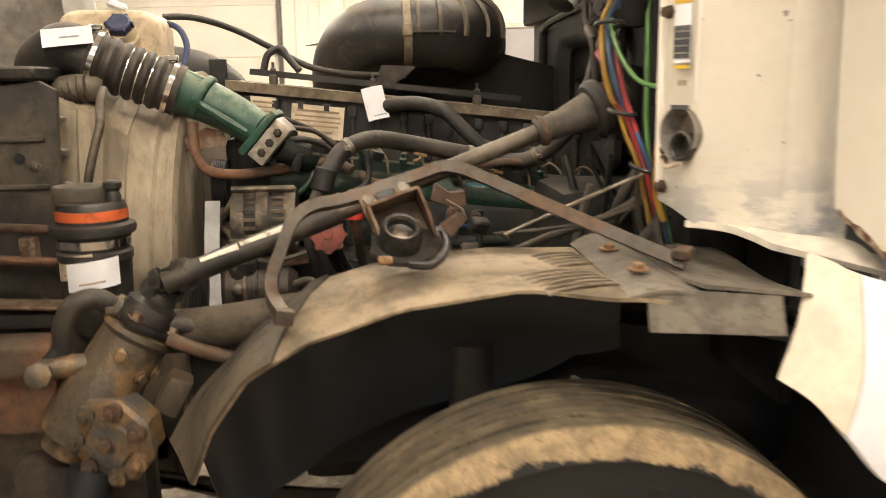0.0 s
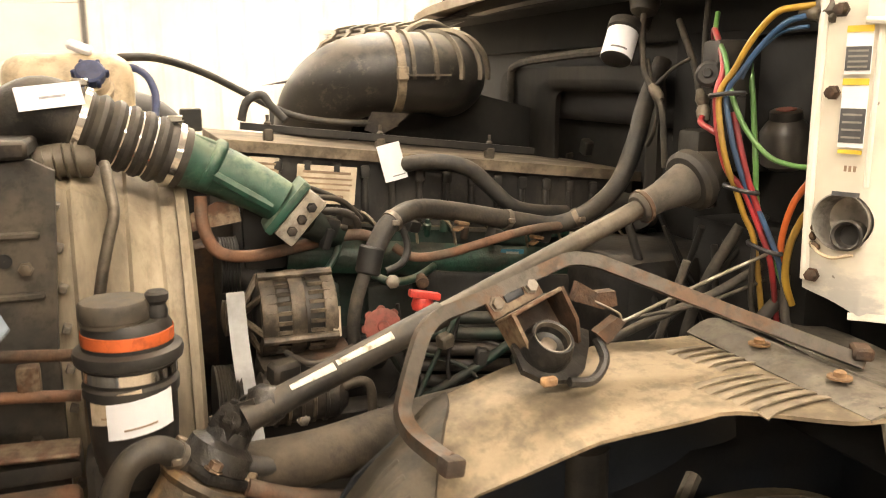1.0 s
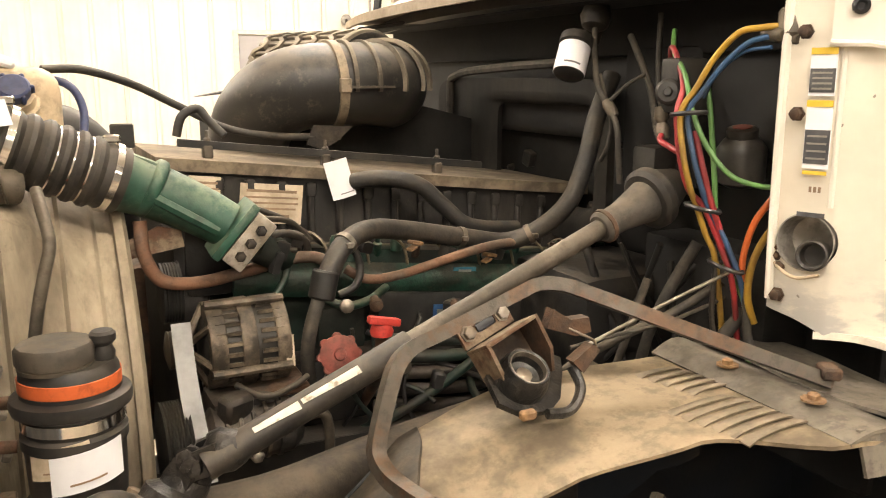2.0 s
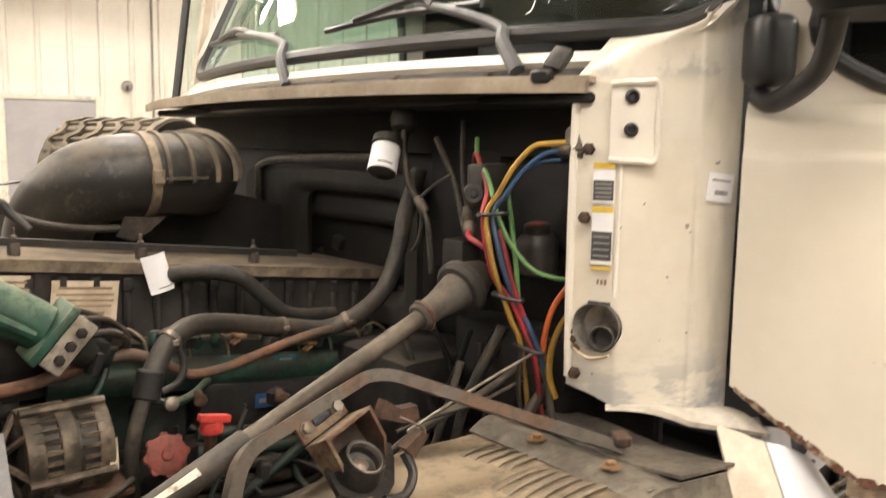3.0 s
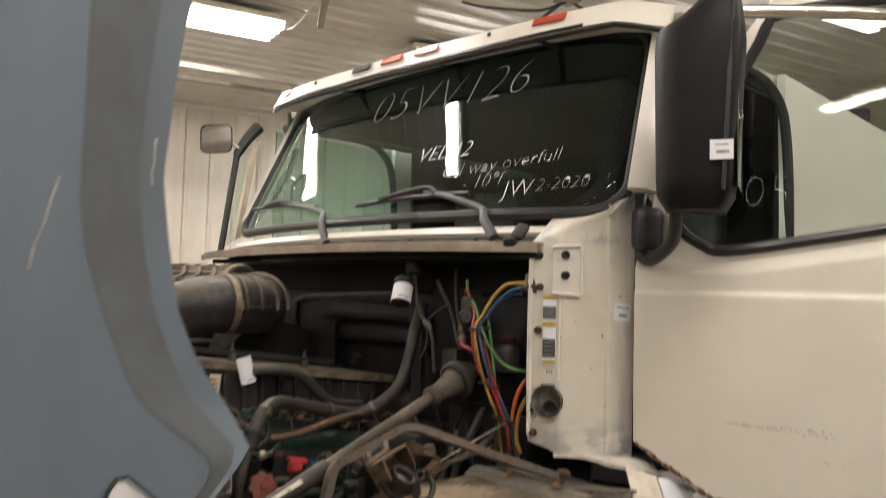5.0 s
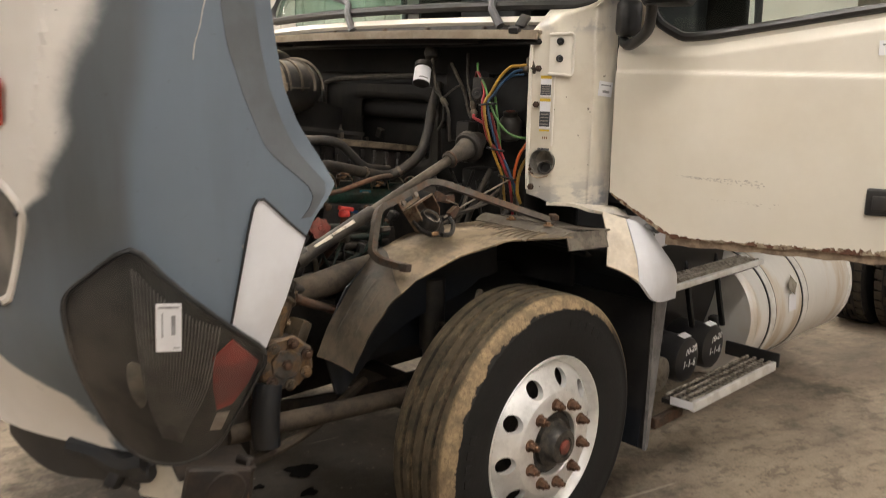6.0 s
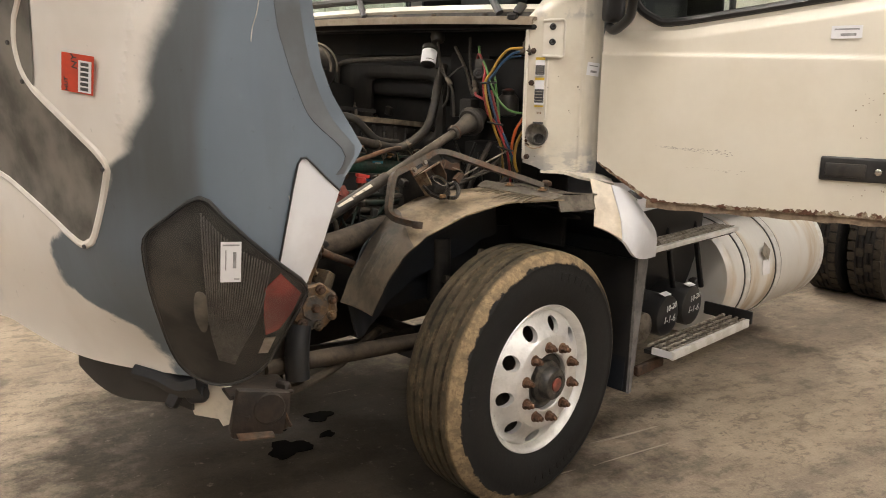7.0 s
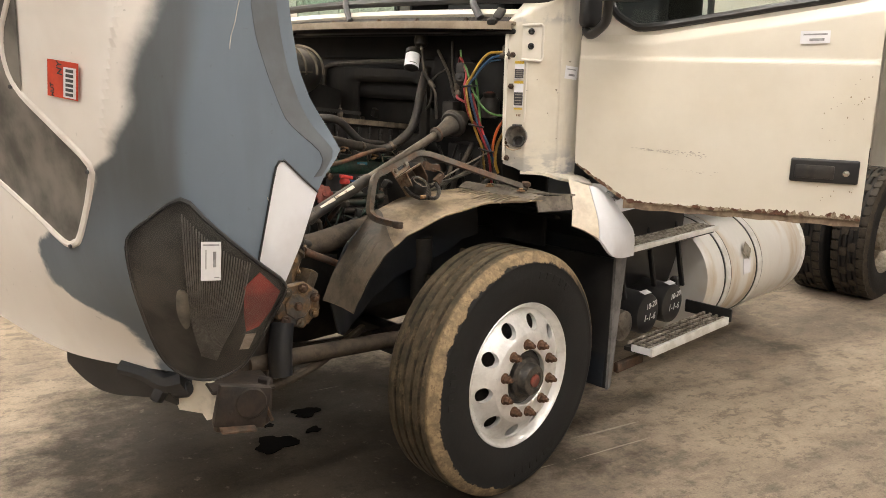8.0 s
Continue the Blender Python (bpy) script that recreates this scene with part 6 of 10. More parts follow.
# cab sides behind the doors, back wall, floor and seats that close it
for yy, nm in ((YN, "near"), (YF, "far")):
    s = 1 if yy < CY else -1
    bm = B()
    add_sheet(bm, lambda u, v: (1.40 + 1.15 * u, yy - s * 0.03 * math.sin(math.pi * v * 0.8), 1.05 + 1.54 * v - 0.05 * u * v), 8, 8, 0.03)
    part("cab_side", bm, "white_paint", truck, "white side of the cab behind the door")
    bm = B()
    add_tube(bm, [(1.42, yy - s * 0.012, 1.15), (1.42, yy - s * 0.03, 1.9), (1.39, yy - s * 0.03, 2.35), (1.30, yy - s * 0.02, 2.5), (1.1, yy, 2.55), (0.62, yy + s * 0.02, 2.53)], 0.02, 8)
    part("door_seal", bm, "black_clean", truck, "black door-opening seal")
bm = B()
add_sheet(bm, lambda u, v: (0.48 + 0.94 * u, YF + 0.012 * math.sin(math.pi * v), 1.05 + 0.88 * v), 8, 6, 0.05)
part("far_door", bm, "white_paint", truck, "white passenger door")
bm = B()
add_sheet(bm, lambda u, v: (0.58 + 0.80 * u, YF - 0.01, 1.93 + 0.58 * v), 2, 2, 0.006)
g = part("far_window", bm, "glass", truck, "passenger door window")
g.visible_shadow = False
# dark linings added inside the cab sides, so the interior reads as unlit
bm = B()
add_sheet(bm, lambda u, v: (1.47 + 1.05 * u, YF - 0.06, 1.10 + 1.48 * v), 4, 4, 0.02)
part("cab_lining", bm, "cab_inside", truck, "dark lining of the cab's far side")
bm = B()
add_sheet(bm, lambda u, v: (0.62 + 0.87 * u, YF - 0.06, 2.52 + 0.10 * v), 4, 1, 0.02)
part("cab_lining", bm, "cab_inside", truck, "dark lining above the far window")
bm = B()
add_sheet(bm, lambda u, v: (1.47 + 1.05 * u, YN + 0.05, 1.10 + 1.48 * v), 4, 4, -0.02)
part("cab_lining", bm, "cab_inside", truck, "dark lining of the cab's near side")
bm = B()
add_box(bm, (2.53, CY, 1.85), (0.04, 2.1, 1.65), bev=0.01)
part("cab_back", bm, "cab_inside", truck, "cab back wall")
bm = B()
add_box(bm, (1.45, CY, 1.08), (2.1, 2.1, 0.06), bev=0.01)
part("cab_floor", bm, "black_clean", truck, "black cab floor")
bm = B()
add_box(bm, (0.55, CY, 1.72), (0.42, 1.86, 0.40), bev=0.06, seg=3)
part("dashboard", bm, "dash", truck, "dark grey dashboard")
for yy in (0.75, 1.85):
    bm = B()
    add_box(bm, (1.35, yy, 1.52), (0.5, 0.5, 0.14), bev=0.05, seg=3)
    add_box(bm, (1.62, yy, 1.9), (0.14, 0.48, 0.75), bev=0.05, seg=3)
    add_box(bm, (1.36, yy, 1.28), (0.36, 0.36, 0.34), bev=0.03)
    part("seat", bm, "dash", truck, "dark grey cab seat")
bm = B()
cen, ax = Vector((0.92, 0.75, 1.86)), Vector((-0.55, 0, 0.83)).normalized()
mb = basis(cen, ax)
add_tube(bm, [mb @ Vector((0.22 * math.cos(radians(15 * k)), 0.22 * math.sin(radians(15 * k)), 0)) for k in range(26)], 0.015, 8, k=1)
add_tube(bm, [mb @ Vector((-0.21, 0, 0)), mb @ Vector((0, 0, -0.04)), mb @ Vector((0.21, 0, 0))], 0.014, 6)
part("steering_wheel", bm, "black_clean", truck, "black steering wheel behind the windshield")

# driver's cowl side: strip with warning labels, curved panel
SIDE = [(0.185, 0.365), (0.199, 0.320), (0.210, 0.288), (0.222, 0.268), (0.272, 0.234), (0.322, 0.204), (0.332, 0.193), (0.380, 0.182), (0.425, 0.171)]


def cowl_head(f):
    return 1.872 + 0.03 * min(f / 0.35, 1) + 0.19 * max(f - 0.35, 0) ** 1.2


def cowl_foot(f):
    return 1.30 - 0.035 * min(f / 0.35, 1) - 0.05 * max(f - 0.6, 0)


def cowl_corner(u, v):
    """From the head of the cowl side over to the windshield's lower corner."""
    line = curve_through([(a, b, 0) for a, b in SIDE], 4)
    p = line[min(int(round(u * (len(line) - 1))), len(line) - 1)]
    a = Vector((p.x, p.y, cowl_head(u)))
    if u < 0.4:
        b = ws(0.108 - 0.046 * u / 0.4, -0.022)
    else:
        g = radians(270 - 90 * (u - 0.4) / 0.6)
        b = ws(0.062 + 0.056 * math.cos(g), 0.15 + 0.172 * math.sin(g))
    out = Vector((-0.016, -0.012, 0.014)) * math.sin(math.pi * min(v, 1.0)) * min(u / 0.25, 1.0)
    return a.lerp(b, v) + out


def cowl_skin(u, v):
    if v > 0.8:
        return cowl_corner(u, (v - 0.8) / 0.2)
    p = cowl_corner(u, 0.0)
    lo = cowl_foot(u)
    return Vector((p.x, p.y, lo + (p.z - lo) * v / 0.8))


sk, fn = Vector((0.196, 0.308, 1.418)), Vector((-0.96, -0.29, 0)).normalized()
cut = B()
add_lathe(cut, [(0.046, -0.08), (0.046, 0.05)], sk, fn, 32)
bm = B()
add_sheet(bm, cowl_skin, 32, 30, 0.014)
bm = bored(bm, cut)
cowl = part("cowl_side", bm, "white_cowl", truck, "white cowl side panel with scuffs and warning labels", angle=50)
bm = B()
add_prism(bm, [(0.360, 1.874), (0.412, 1.874), (0.410, 1.866), (0.388, 1.858), (0.374, 1.842), (0.367, 1.815), (0.360, 1.80)], lambda u, v, w: Vector((0.183 + w, u, v)), 0.010)
part("cowl_gusset", bm, "white_cowl", cowl, "white rounded corner of the engine opening")
bm = plan_wall(B(), [(0.196, 0.294), (0.208, 0.270), (0.224, 0.252), (0.250, 0.234)], 1.722, 1.862, 0.016)
add_tube(bm, [(0.193, 0.292, 1.726), (0.205, 0.268, 1.724), (0.221, 0.250, 1.724), (0.247, 0.232, 1.726), (0.248, 0.231, 1.79), (0.247, 0.232, 1.858), (0.221, 0.250, 1.861), (0.205, 0.268, 1.861), (0.193, 0.292, 1.858)], 0.0055, 8, k=4)
plate = part("hinge_plate", bm, "white_paint", cowl, "white bolted plate on the cowl")
bm = B()
add_tube(bm, [(0.186, 0.362, 1.315), (0.183, 0.364, 1.5), (0.183, 0.364, 1.78), (0.184, 0.358, 1.845), (0.190, 0.335, 1.872)], 0.0075, 8, k=5)
part("cowl_rim", bm, "white_paint", cowl, "rounded white rim of the cowl strip")
bm = B()
add_tube(bm, [(0.214, 0.282, 1.475), (0.214, 0.282, 1.6), (0.214, 0.282, 1.735)], 0.005, 8, k=2)
part("cowl_crease", bm, "white_paint", cowl, "pressed crease in the cowl panel")
nrm = Vector((-0.62, -0.78, 0)).normalized()
for z in (1.836, 1.778):
    bm = B()
    add_lathe(bm, [(0.013, 0), (0.013, 0.004), (0.008, 0.007), (0.005, 0.002)], (0.212, 0.262, z), nrm, 14)
    part("plug", bm, "black_clean", plate, "black plug")
for p in ((0.182, 0.328, 1.743), (0.182, 0.332, 1.619), (0.186, 0.345, 1.325)):
    bm = B()
    add_bolt(bm, p, fn, 0.009, 0.014)
    part("stud", bm, "rust", cowl, "rusty brown stud")


def face_frame(p, normal, tilt=0.0, out=0.0):
    nn = Vector(normal).normalized()
    x = Vector((0, 0, 1)).cross(nn).normalized()
    y = nn.cross(x)
    p = Vector(p) + nn * out
    return Matrix(((x.x, y.x, nn.x, p[0]), (x.y, y.y, nn.y, p[1]), (x.z, y.z, nn.z, p[2]), (0, 0, 0, 1))) @ pose(0, 0, 0, 0, 0, tilt)


wn = Vector((-0.93, -0.37, 0))
for z, h in ((1.683, 0.072), (1.588, 0.105)):
    F = face_frame((0.198, 0.303, z), wn, 0, 0.004)
    sticker("warning_label", cowl, F, 0.039, h, "paper", "black and yellow warning label")
    bm = B()
    add_box(bm, F @ Vector((0, h / 2 - 0.005, 0.002)), (0.039, 0.010, 0.0015), rot=F.to_3x3().to_4x4())
    part("label_head", bm, "yellow_tag", cowl)
    bm = B()
    add_box(bm, F @ Vector((0, -h * 0.18, 0.002)), (0.037, h * 0.5, 0.0015), rot=F.to_3x3().to_4x4())
    part("label_block", bm, "ink", cowl)
    for k in range(4):
        bm = B()
        add_box(bm, F @ Vector((0, -h * 0.02 - k * h * 0.11, 0.0032)), (0.029, 0.003, 0.001), rot=F.to_3x3().to_4x4())
        part("print_bar", bm, "galv", cowl)
F = face_frame((0.198, 0.303, 1.525), wn, 0, 0.004)
bm = B()
add_box(bm, F @ Vector((0, 0.004, 0.001)), (0.036, 0.006, 0.0015), rot=F.to_3x3().to_4x4())
part("label_head", bm, "yellow_tag", cowl)
for dx in (-0.007, 0.0, 0.007):
    bm = B()
    add_box(bm, F @ Vector((0.003 + dx, -0.022, 0.001)), (0.004, 0.009, 0.001), rot=F.to_3x3().to_4x4())
    part("print_bar", bm, "faded_ink", cowl)
bm = B()
add_box(bm, F @ Vector((0, -0.062, 0.001)), (0.042, 0.007, 0.0015), rot=F.to_3x3().to_4x4())
part("print_bar", bm, "ink", cowl)
LFm = face_frame((0.378, 0.1855, 1.677), (-0.26, -0.96, 0), -6, 0.007)
sticker("tag", cowl, LFm, 0.062, 0.052, "paper", "white barcode tag on the cowl", bars_for(0.062, 0.052, ((0.0, 0.25, 0.7, 0.08), (0.05, -0.18, 0.5, 0.16))))
# lamp socket in the lower strip
bm = B()
add_lathe(bm, [(0.0465, 0.003), (0.0445, 0.003), (0.043, -0.012), (0.036, -0.034), (0.020, -0.042), (0.001, -0.043), (0.001, -0.046), (0.022, -0.045), (0.039, -0.036), (0.0455, -0.012)], sk, fn, 32, caps=False)
part("lamp_bucket", bm, "bowl_grey", cowl, "round grey metal recess with a loose socket")
sc = sk + fn * -0.004 + Vector((0, -0.014, -0.020))
sn = (fn + Vector((0, -0.12, 0.10))).normalized()
bm = B()
add_lathe(bm, [(0.015, -0.03), (0.024, -0.022), (0.025, 0.006), (0.022, 0.009), (0.0185, 0.006), (0.0165, -0.012), (0.001, -0.013)], sc, sn, 24)
part("socket", bm, "black", cowl, "loose black lamp socket")
bm = B()
add_tube(bm, [sk + fn * 0.01 + Vector((0, 0.055, -0.040)), sk + fn * 0.016 + Vector((0, 0.030, -0.052)), sk + fn * 0.018 + Vector((0, 0.0, -0.056)), sk + fn * 0.010 + Vector((0, -0.035, -0.046))], 0.003, 6)
part("socket_wire", bm, "tank_white", cowl, "yellowed wire at a lamp socket")
for dy, dz in ((0.050, -0.030), (0.042, -0.046), (0.056, -0.015)):
    bm = B()
    add_box(bm, sk + fn * 0.008 + Vector((0, dy, dz)), (0.012, 0.016, 0.012), rot=pose(0, 0, 0, 30, 20, 15), bev=0.003)
    part("socket_clip", bm, "bar_brown", cowl, "rusty spring clip of the socket")
# lower cowl: shelf, yellowed tab and the fairing behind the wheel
bm = B()
def shelf(u, v):
    top = Vector((0.205 + 0.22 * u, 0.285 - 0.115 * u, 1.262 - 0.018 * u))
    low = Vector((0.30 + 0.14 * u, 0.165 - 0.075 * u, 1.243 - 0.03 * u))
    return top.lerp(low, v) + Vector((0, 0, 0.010 * math.sin(math.pi * v)))
add_sheet(bm, shelf, 8, 5, 0.012)
part("cowl_shelf", bm, "white_worn", truck, "scuffed white shelf at the foot of the cowl", angle=70)
FC = [[(0.350, 0.145, 1.240), (0.316, 0.095, 1.155), (0.267, 0.055, 1.068)],
      [(0.378, 0.105, 1.228), (0.350, 0.045, 1.13), (0.297, 0.005, 1.048)],
      [(0.395, 0.075, 1.218), (0.365, 0.005, 1.10), (0.312, -0.045, 1.02)],
      [(0.430, 0.055, 1.205), (0.415, -0.03, 1.07), (0.372, -0.06, 0.955)],
      [(0.505, 0.045, 1.165), (0.520, -0.030, 1.04), (0.500, -0.025, 0.918)],
      [(0.575, 0.050, 1.105), (0.625, 0.000, 1.01), (0.640, 0.000, 0.903)]]


def fairing(u, v):
    cols = [curve_through(c, 8) for c in FC]
    row = [c[int(round(v * 16))] for c in cols]
    pts = curve_through(row, 8)
    return pts[int(round(u * 40))]


bm = B()
add_sheet(bm, lambda u, v: fairing(0.4 * u, v), 16, 16, 0.010)
part("fairing_tab", bm, "beige_white", truck, "yellowed white fairing tab", angle=70)
bm = B()
add_sheet(bm, lambda u, v: fairing(0.4 + 0.6 * u, v) + Vector((0, -0.003, 0)), 24, 16, 0.010)
part("fairing", bm, "white_bluish", truck, "glossy white fairing behind the wheel", angle=70)
bm = B()
add_sheet(bm, lambda u, v: (0.44 + 1.30 * u, 0.135 - 0.085 * (1 - u) ** 6 * v + 0.02 * u, 1.235 - 0.115 * v - 0.05 * min(u * 5, 1)), 30, 4, 0.012)
part("sill", bm, "white_bluish", truck, "white cab sill under the open door")
for x in (0.50, 0.60, 0.66):
    bm = B()
    add_lathe(bm, [(0.022, 0), (0.022, 0.006), (0.014, 0.008)], (x, 0.105, 1.16 - 0.05 * (x - 0.5)), (-0.2, -0.8, 0.5), 14)
    part("sill_plug", bm, "black_clean", truck, "black rubber plug in the sill")

# ---- the open driver's door ----
HX, HY = 0.40, 0.16
DV, NV = Vector((0.3867, -0.9222, 0)), Vector((-0.9222, -0.3867, 0))


def D(s, n, z):
    return Vector((HX, HY, z)) + DV * s + NV * n


WIN = [(0.20, 1.872), (0.26, 1.858), (0.45, 1.885), (0.75, 1.935), (0.985, 1.975), (1.02, 2.02), (1.01, 2.3), (0.975, 2.46), (0.91, 2.52), (0.43, 2.525), (0.34, 2.44), (0.22, 2.20), (0.125, 2.0), (0.135, 1.92)]
WINs = [(p[0], p[1]) for p in smooth_loop([(a, b, 0) for a, b in WIN], 3)]


def fill_ring(bm, outer, inner, place):
    """A flat face between two loops, bridged by nearest angle."""
    vo, vi = [bm.verts.new(place(*p)) for p in outer], [bm.verts.new(place(*p)) for p in inner]
    es = [bm.edges.new((v[i], v[(i + 1) % len(v)])) for v in (vo, vi) for i in range(len(v))]
    bmesh.ops.triangle_fill(bm, edges=es, use_beauty=True, use_dissolve=False)
    return vo, vi


bm = B()
def door_low(u, v):
    s = 0.012 + 1.088 * u
    zb = 1.32 - (1.32 - 1.165) * min(s / 0.236, 1) if s < 0.236 else 1.165
    sill = 1.842 if s < 0.30 else 1.842 + 0.122 * (s - 0.30) / 0.72
    z = zb + (sill - zb) * v
    n = 0.03 * math.sin(math.pi * min(v * 0.62 + 0.1, 1)) ** 0.7
    sw = max(0.0, min((1.742 - z) / 0.006, 1.0))
    return D(s, n + 0.009 * sw - 0.03 * max(0, v - 0.93) / 0.07, z)
def door_out(s, z):
    """How far the skin stands out at a place on the lower door."""
    zb = 1.32 - 0.155 * min(s / 0.236, 1)
    sill = 1.842 + 0.122 * max(0.0, s - 0.30) / 0.72
    return 0.03 * math.sin(math.pi * min((z - zb) / (sill - zb) * 0.62 + 0.1, 1)) ** 0.7 + 0.009
add_sheet(bm, door_low, 40, 110, 0.03)
cab_door = part("cab_door", bm, "white_door", truck, "white truck door standing open, its lower edge rusted through", angle=50)
bm = B()
fill_ring(bm, [(0.02, 1.80), (1.098, 1.90), (1.085, 2.3), (1.04, 2.52), (0.95, 2.60), (0.40, 2.60), (0.22, 2.36), (0.06, 2.02)], WINs, lambda s, z: D(s, 0.004, z))
ext = bmesh.ops.extrude_face_region(bm, geom=bm.faces[:])
bmesh.ops.translate(bm, vec=-NV * 0.045, verts=[g for g in ext["geom"] if isinstance(g, bmesh.types.BMVert)])
part("window_frame", bm, "white_paint", cab_door, "white frame of the door window")
bm = B()
add_tube(bm, [D(s, 0.006, z) for s, z in WINs] + [D(WINs[0][0], 0.006, WINs[0][1]), D(WINs[1][0], 0.006, WINs[1][1])], 0.016, 8, k=1)
part("window_seal", bm, "black_clean", cab_door, "black rubber seal of the door window")
bm = B()
add_prism(bm, WINs, lambda s, z, w: D(s, -0.008 - w, z), 0.005)
g = part("door_glass", bm, "glass_clear", cab_door, "pale green door glass with chalk marks")
g.visible_shadow = False
writing("05", 0.13, "chalk", cab_door, Matrix.Translation(D(0.36, 0.001, 2.02)) @ face_frame((0, 0, 0), NV, 0), 0.1, thin=-0.006)
# inside of the door
bm = B()
add_sheet(bm, lambda u, v: D(0.06 + 1.0 * u, -0.055, 1.22 + 0.62 * v), 6, 5, 0.02)
part("door_trim", bm, "dash", cab_door, "grey inner door trim")
# rust along the lower edge: a ragged band on the sloping and the level stretch
rnd = random.Random(4)


def ragged(n, lo, hi):
    out, h = [], (lo + hi) / 2
    for k in range(n + 1):
        h = min(max(h + rnd.uniform(-1, 1) * (hi - lo) * 0.3, lo), hi)
        out.append(h)
    return out


for s0, s1, lo, hi, n in ((0.02, 0.236, 0.003, 0.012, 40), (0.236, 0.52, 0.003, 0.014, 60), (0.52, 0.80, 0.003, 0.016, 60), (0.80, 1.10, 0.004, 0.022, 60)):
    top, bottom = ragged(n, lo, hi), ragged(n, -0.007, 0.0)

    def edge_band(u, v):
        s = s0 + (s1 - s0) * u
        zb = 1.32 - 0.155 * min(s / 0.236, 1)
        k = int(round(u * n))
        return D(s, 0.0245 + 0.002 * math.sin(40 * u), zb + bottom[k] + (top[k] - bottom[k]) * v)

    bm = B()
    add_sheet(bm, edge_band, n, 2, 0.006)
    part("rust_edge", bm, "rust_mix", cab_door, "brown rust along the door's lower edge", angle=60)
for k in range(34):
    s, z, r = rnd.uniform(0.93, 1.085), rnd.uniform(1.45, 1.70) if k % 4 else rnd.uniform(1.19, 1.30), rnd.uniform(0.0008, 0.0026)
    v = (z - 1.165) / 0.75
    bm = B()
    add_prism(bm, [(r * rnd.uniform(0.6, 1.4) * math.cos(radians(51 * j)), r * rnd.uniform(0.6, 1.6) * math.sin(radians(51 * j))) for j in range(7)], lambda u, w, q: D(s + u, 0.0405 - q, z + w), 0.012)
    part("paint_chip", bm, "rust_tan2", cab_door, "small rusty chip in the paint")
bm = B()
add_sheet(bm, lambda u, v: D(0.22 + 0.88 * u, 0.012, 1.136 + 0.032 * v + 0.003 * math.sin(40 * u)), 20, 2, 0.034)
part("lower_flange", bm, "rust_tan2", cab_door, "grey-brown eroded lower flange")
# handle
bm = B()
add_box(bm, D(0.958, 0.034, 1.342), (0.235, 0.02, 0.088), rot=face_frame((0, 0, 0), NV).to_4x4() @ pose(0, 0, 0, 90), bev=0.009, seg=3)
part("door_handle", bm, "black_clean", cab_door, "black recessed door handle with a keyhole")
bm = B()
add_box(bm, D(0.925, 0.041, 1.338), (0.135, 0.02, 0.05), rot=face_frame((0, 0, 0), NV).to_4x4() @ pose(0, 0, 0, 90), bev=0.006, seg=2)
part("handle_lever", bm, "black", cab_door, "black lever of the door handle")
bm = B()
add_lathe(bm, [(0.012, 0), (0.012, 0.004), (0.009, 0.006), (0.001, 0.006)], D(1.032, 0.0435, 1.338), NV, 16)
part("keyhole", bm, "chrome", cab_door, "silvery lock cylinder")
sticker("tag", cab_door, Matrix.Translation(D(0.875, 0.034, 1.825)) @ face_frame((0, 0, 0), NV, 2), 0.10, 0.045, "paper", "white barcode tag on the door", bars_for(0.10, 0.045, ((0.0, 0.22, 0.8, 0.12), (0.06, -0.2, 0.5, 0.2))))
# scuffs: a long smear that thickens, and a faint one below
def smear(s0, s1, z0, z1, n, grow, mat):
    for k in range(n):
        q = rnd.random()
        a, t = s0 + (s1 - s0) * q, 0.0006 + grow * q * rnd.uniform(0.3, 1.0)
        zz = z0 + (z1 - z0) * q + rnd.uniform(-1, 1) * (0.002 + grow * 3.5 * q)
        l = rnd.uniform(0.003, 0.011)
        bm = B()
        add_prism(bm, [(0, 0), (l * 0.5, -t * 0.6), (l, t * 0.1), (l * 0.8, t), (l * 0.2, t * 0.7)], lambda u, v, w: D(a + u, door_out(a + u, zz + v) + 0.0006 - w, zz + v), 0.003)
        part("scuff", bm, mat, cab_door, "grey scuff on the door" if k == 0 else "")


smear(0.24, 0.53, 1.388, 1.372, 110, 0.0030, "scuff")
smear(0.36, 0.58, 1.312, 1.300, 24, 0.0022, "scuff_pale")

# mirror on the door
MB = [(0.07, 0.205), (0.085, 0.13), (0.14, 0.10), (0.22, 0.105), (0.25, 0.14), (0.25, 0.32), (0.22, 0.35), (0.14, 0.345), (0.085, 0.30)]
MBs = [(p[0], p[1]) for p in smooth_loop([(a, b, 0) for a, b in MB], 4)]
bm = B()
def mir(u, v):
    L = MBs
    f = u * len(L)
    i = int(f) % len(L)
    t = f - int(f)
    a, b = L[i], L[(i + 1) % len(L)]
    s, n = a[0] + (b[0] - a[0]) * t, a[1] + (b[1] - a[1]) * t
    q = 1 - 0.22 * max(0, (v - 0.72) / 0.28) ** 2 - 0.25 * max(0, (0.10 - v) / 0.10) ** 2
    front = 0.5 + 0.5 * math.cos((s - 0.07) / 0.18 * math.pi)
    lift = 0.10 * (max(0, v - 0.8) / 0.2) * front
    taper = 0.86 + 0.14 * min(v / 0.75, 1.0)
    return D(0.205 + (s - 0.16) * q * (1.12 if s > 0.16 else 1.38) * taper + 0.012 * v, 0.22 + (n - 0.22) * q * taper, 1.945 + 0.58 * v - lift)
rows = []
for j in range(15):
    rows.append([bm.verts.new(mir(k / 36, j / 14)) for k in range(36)])
for a, b in zip(rows, rows[1:]):
    for k in range(36):
        bm.faces.new((a[k], a[(k + 1) % 36], b[(k + 1) % 36], b[k]))
bm.faces.new(rows[0])
bm.faces.new(rows[-1])
part("side_mirror", bm, "black_mirror", cab_door, "large black side mirror housing", angle=55)
bm = B()
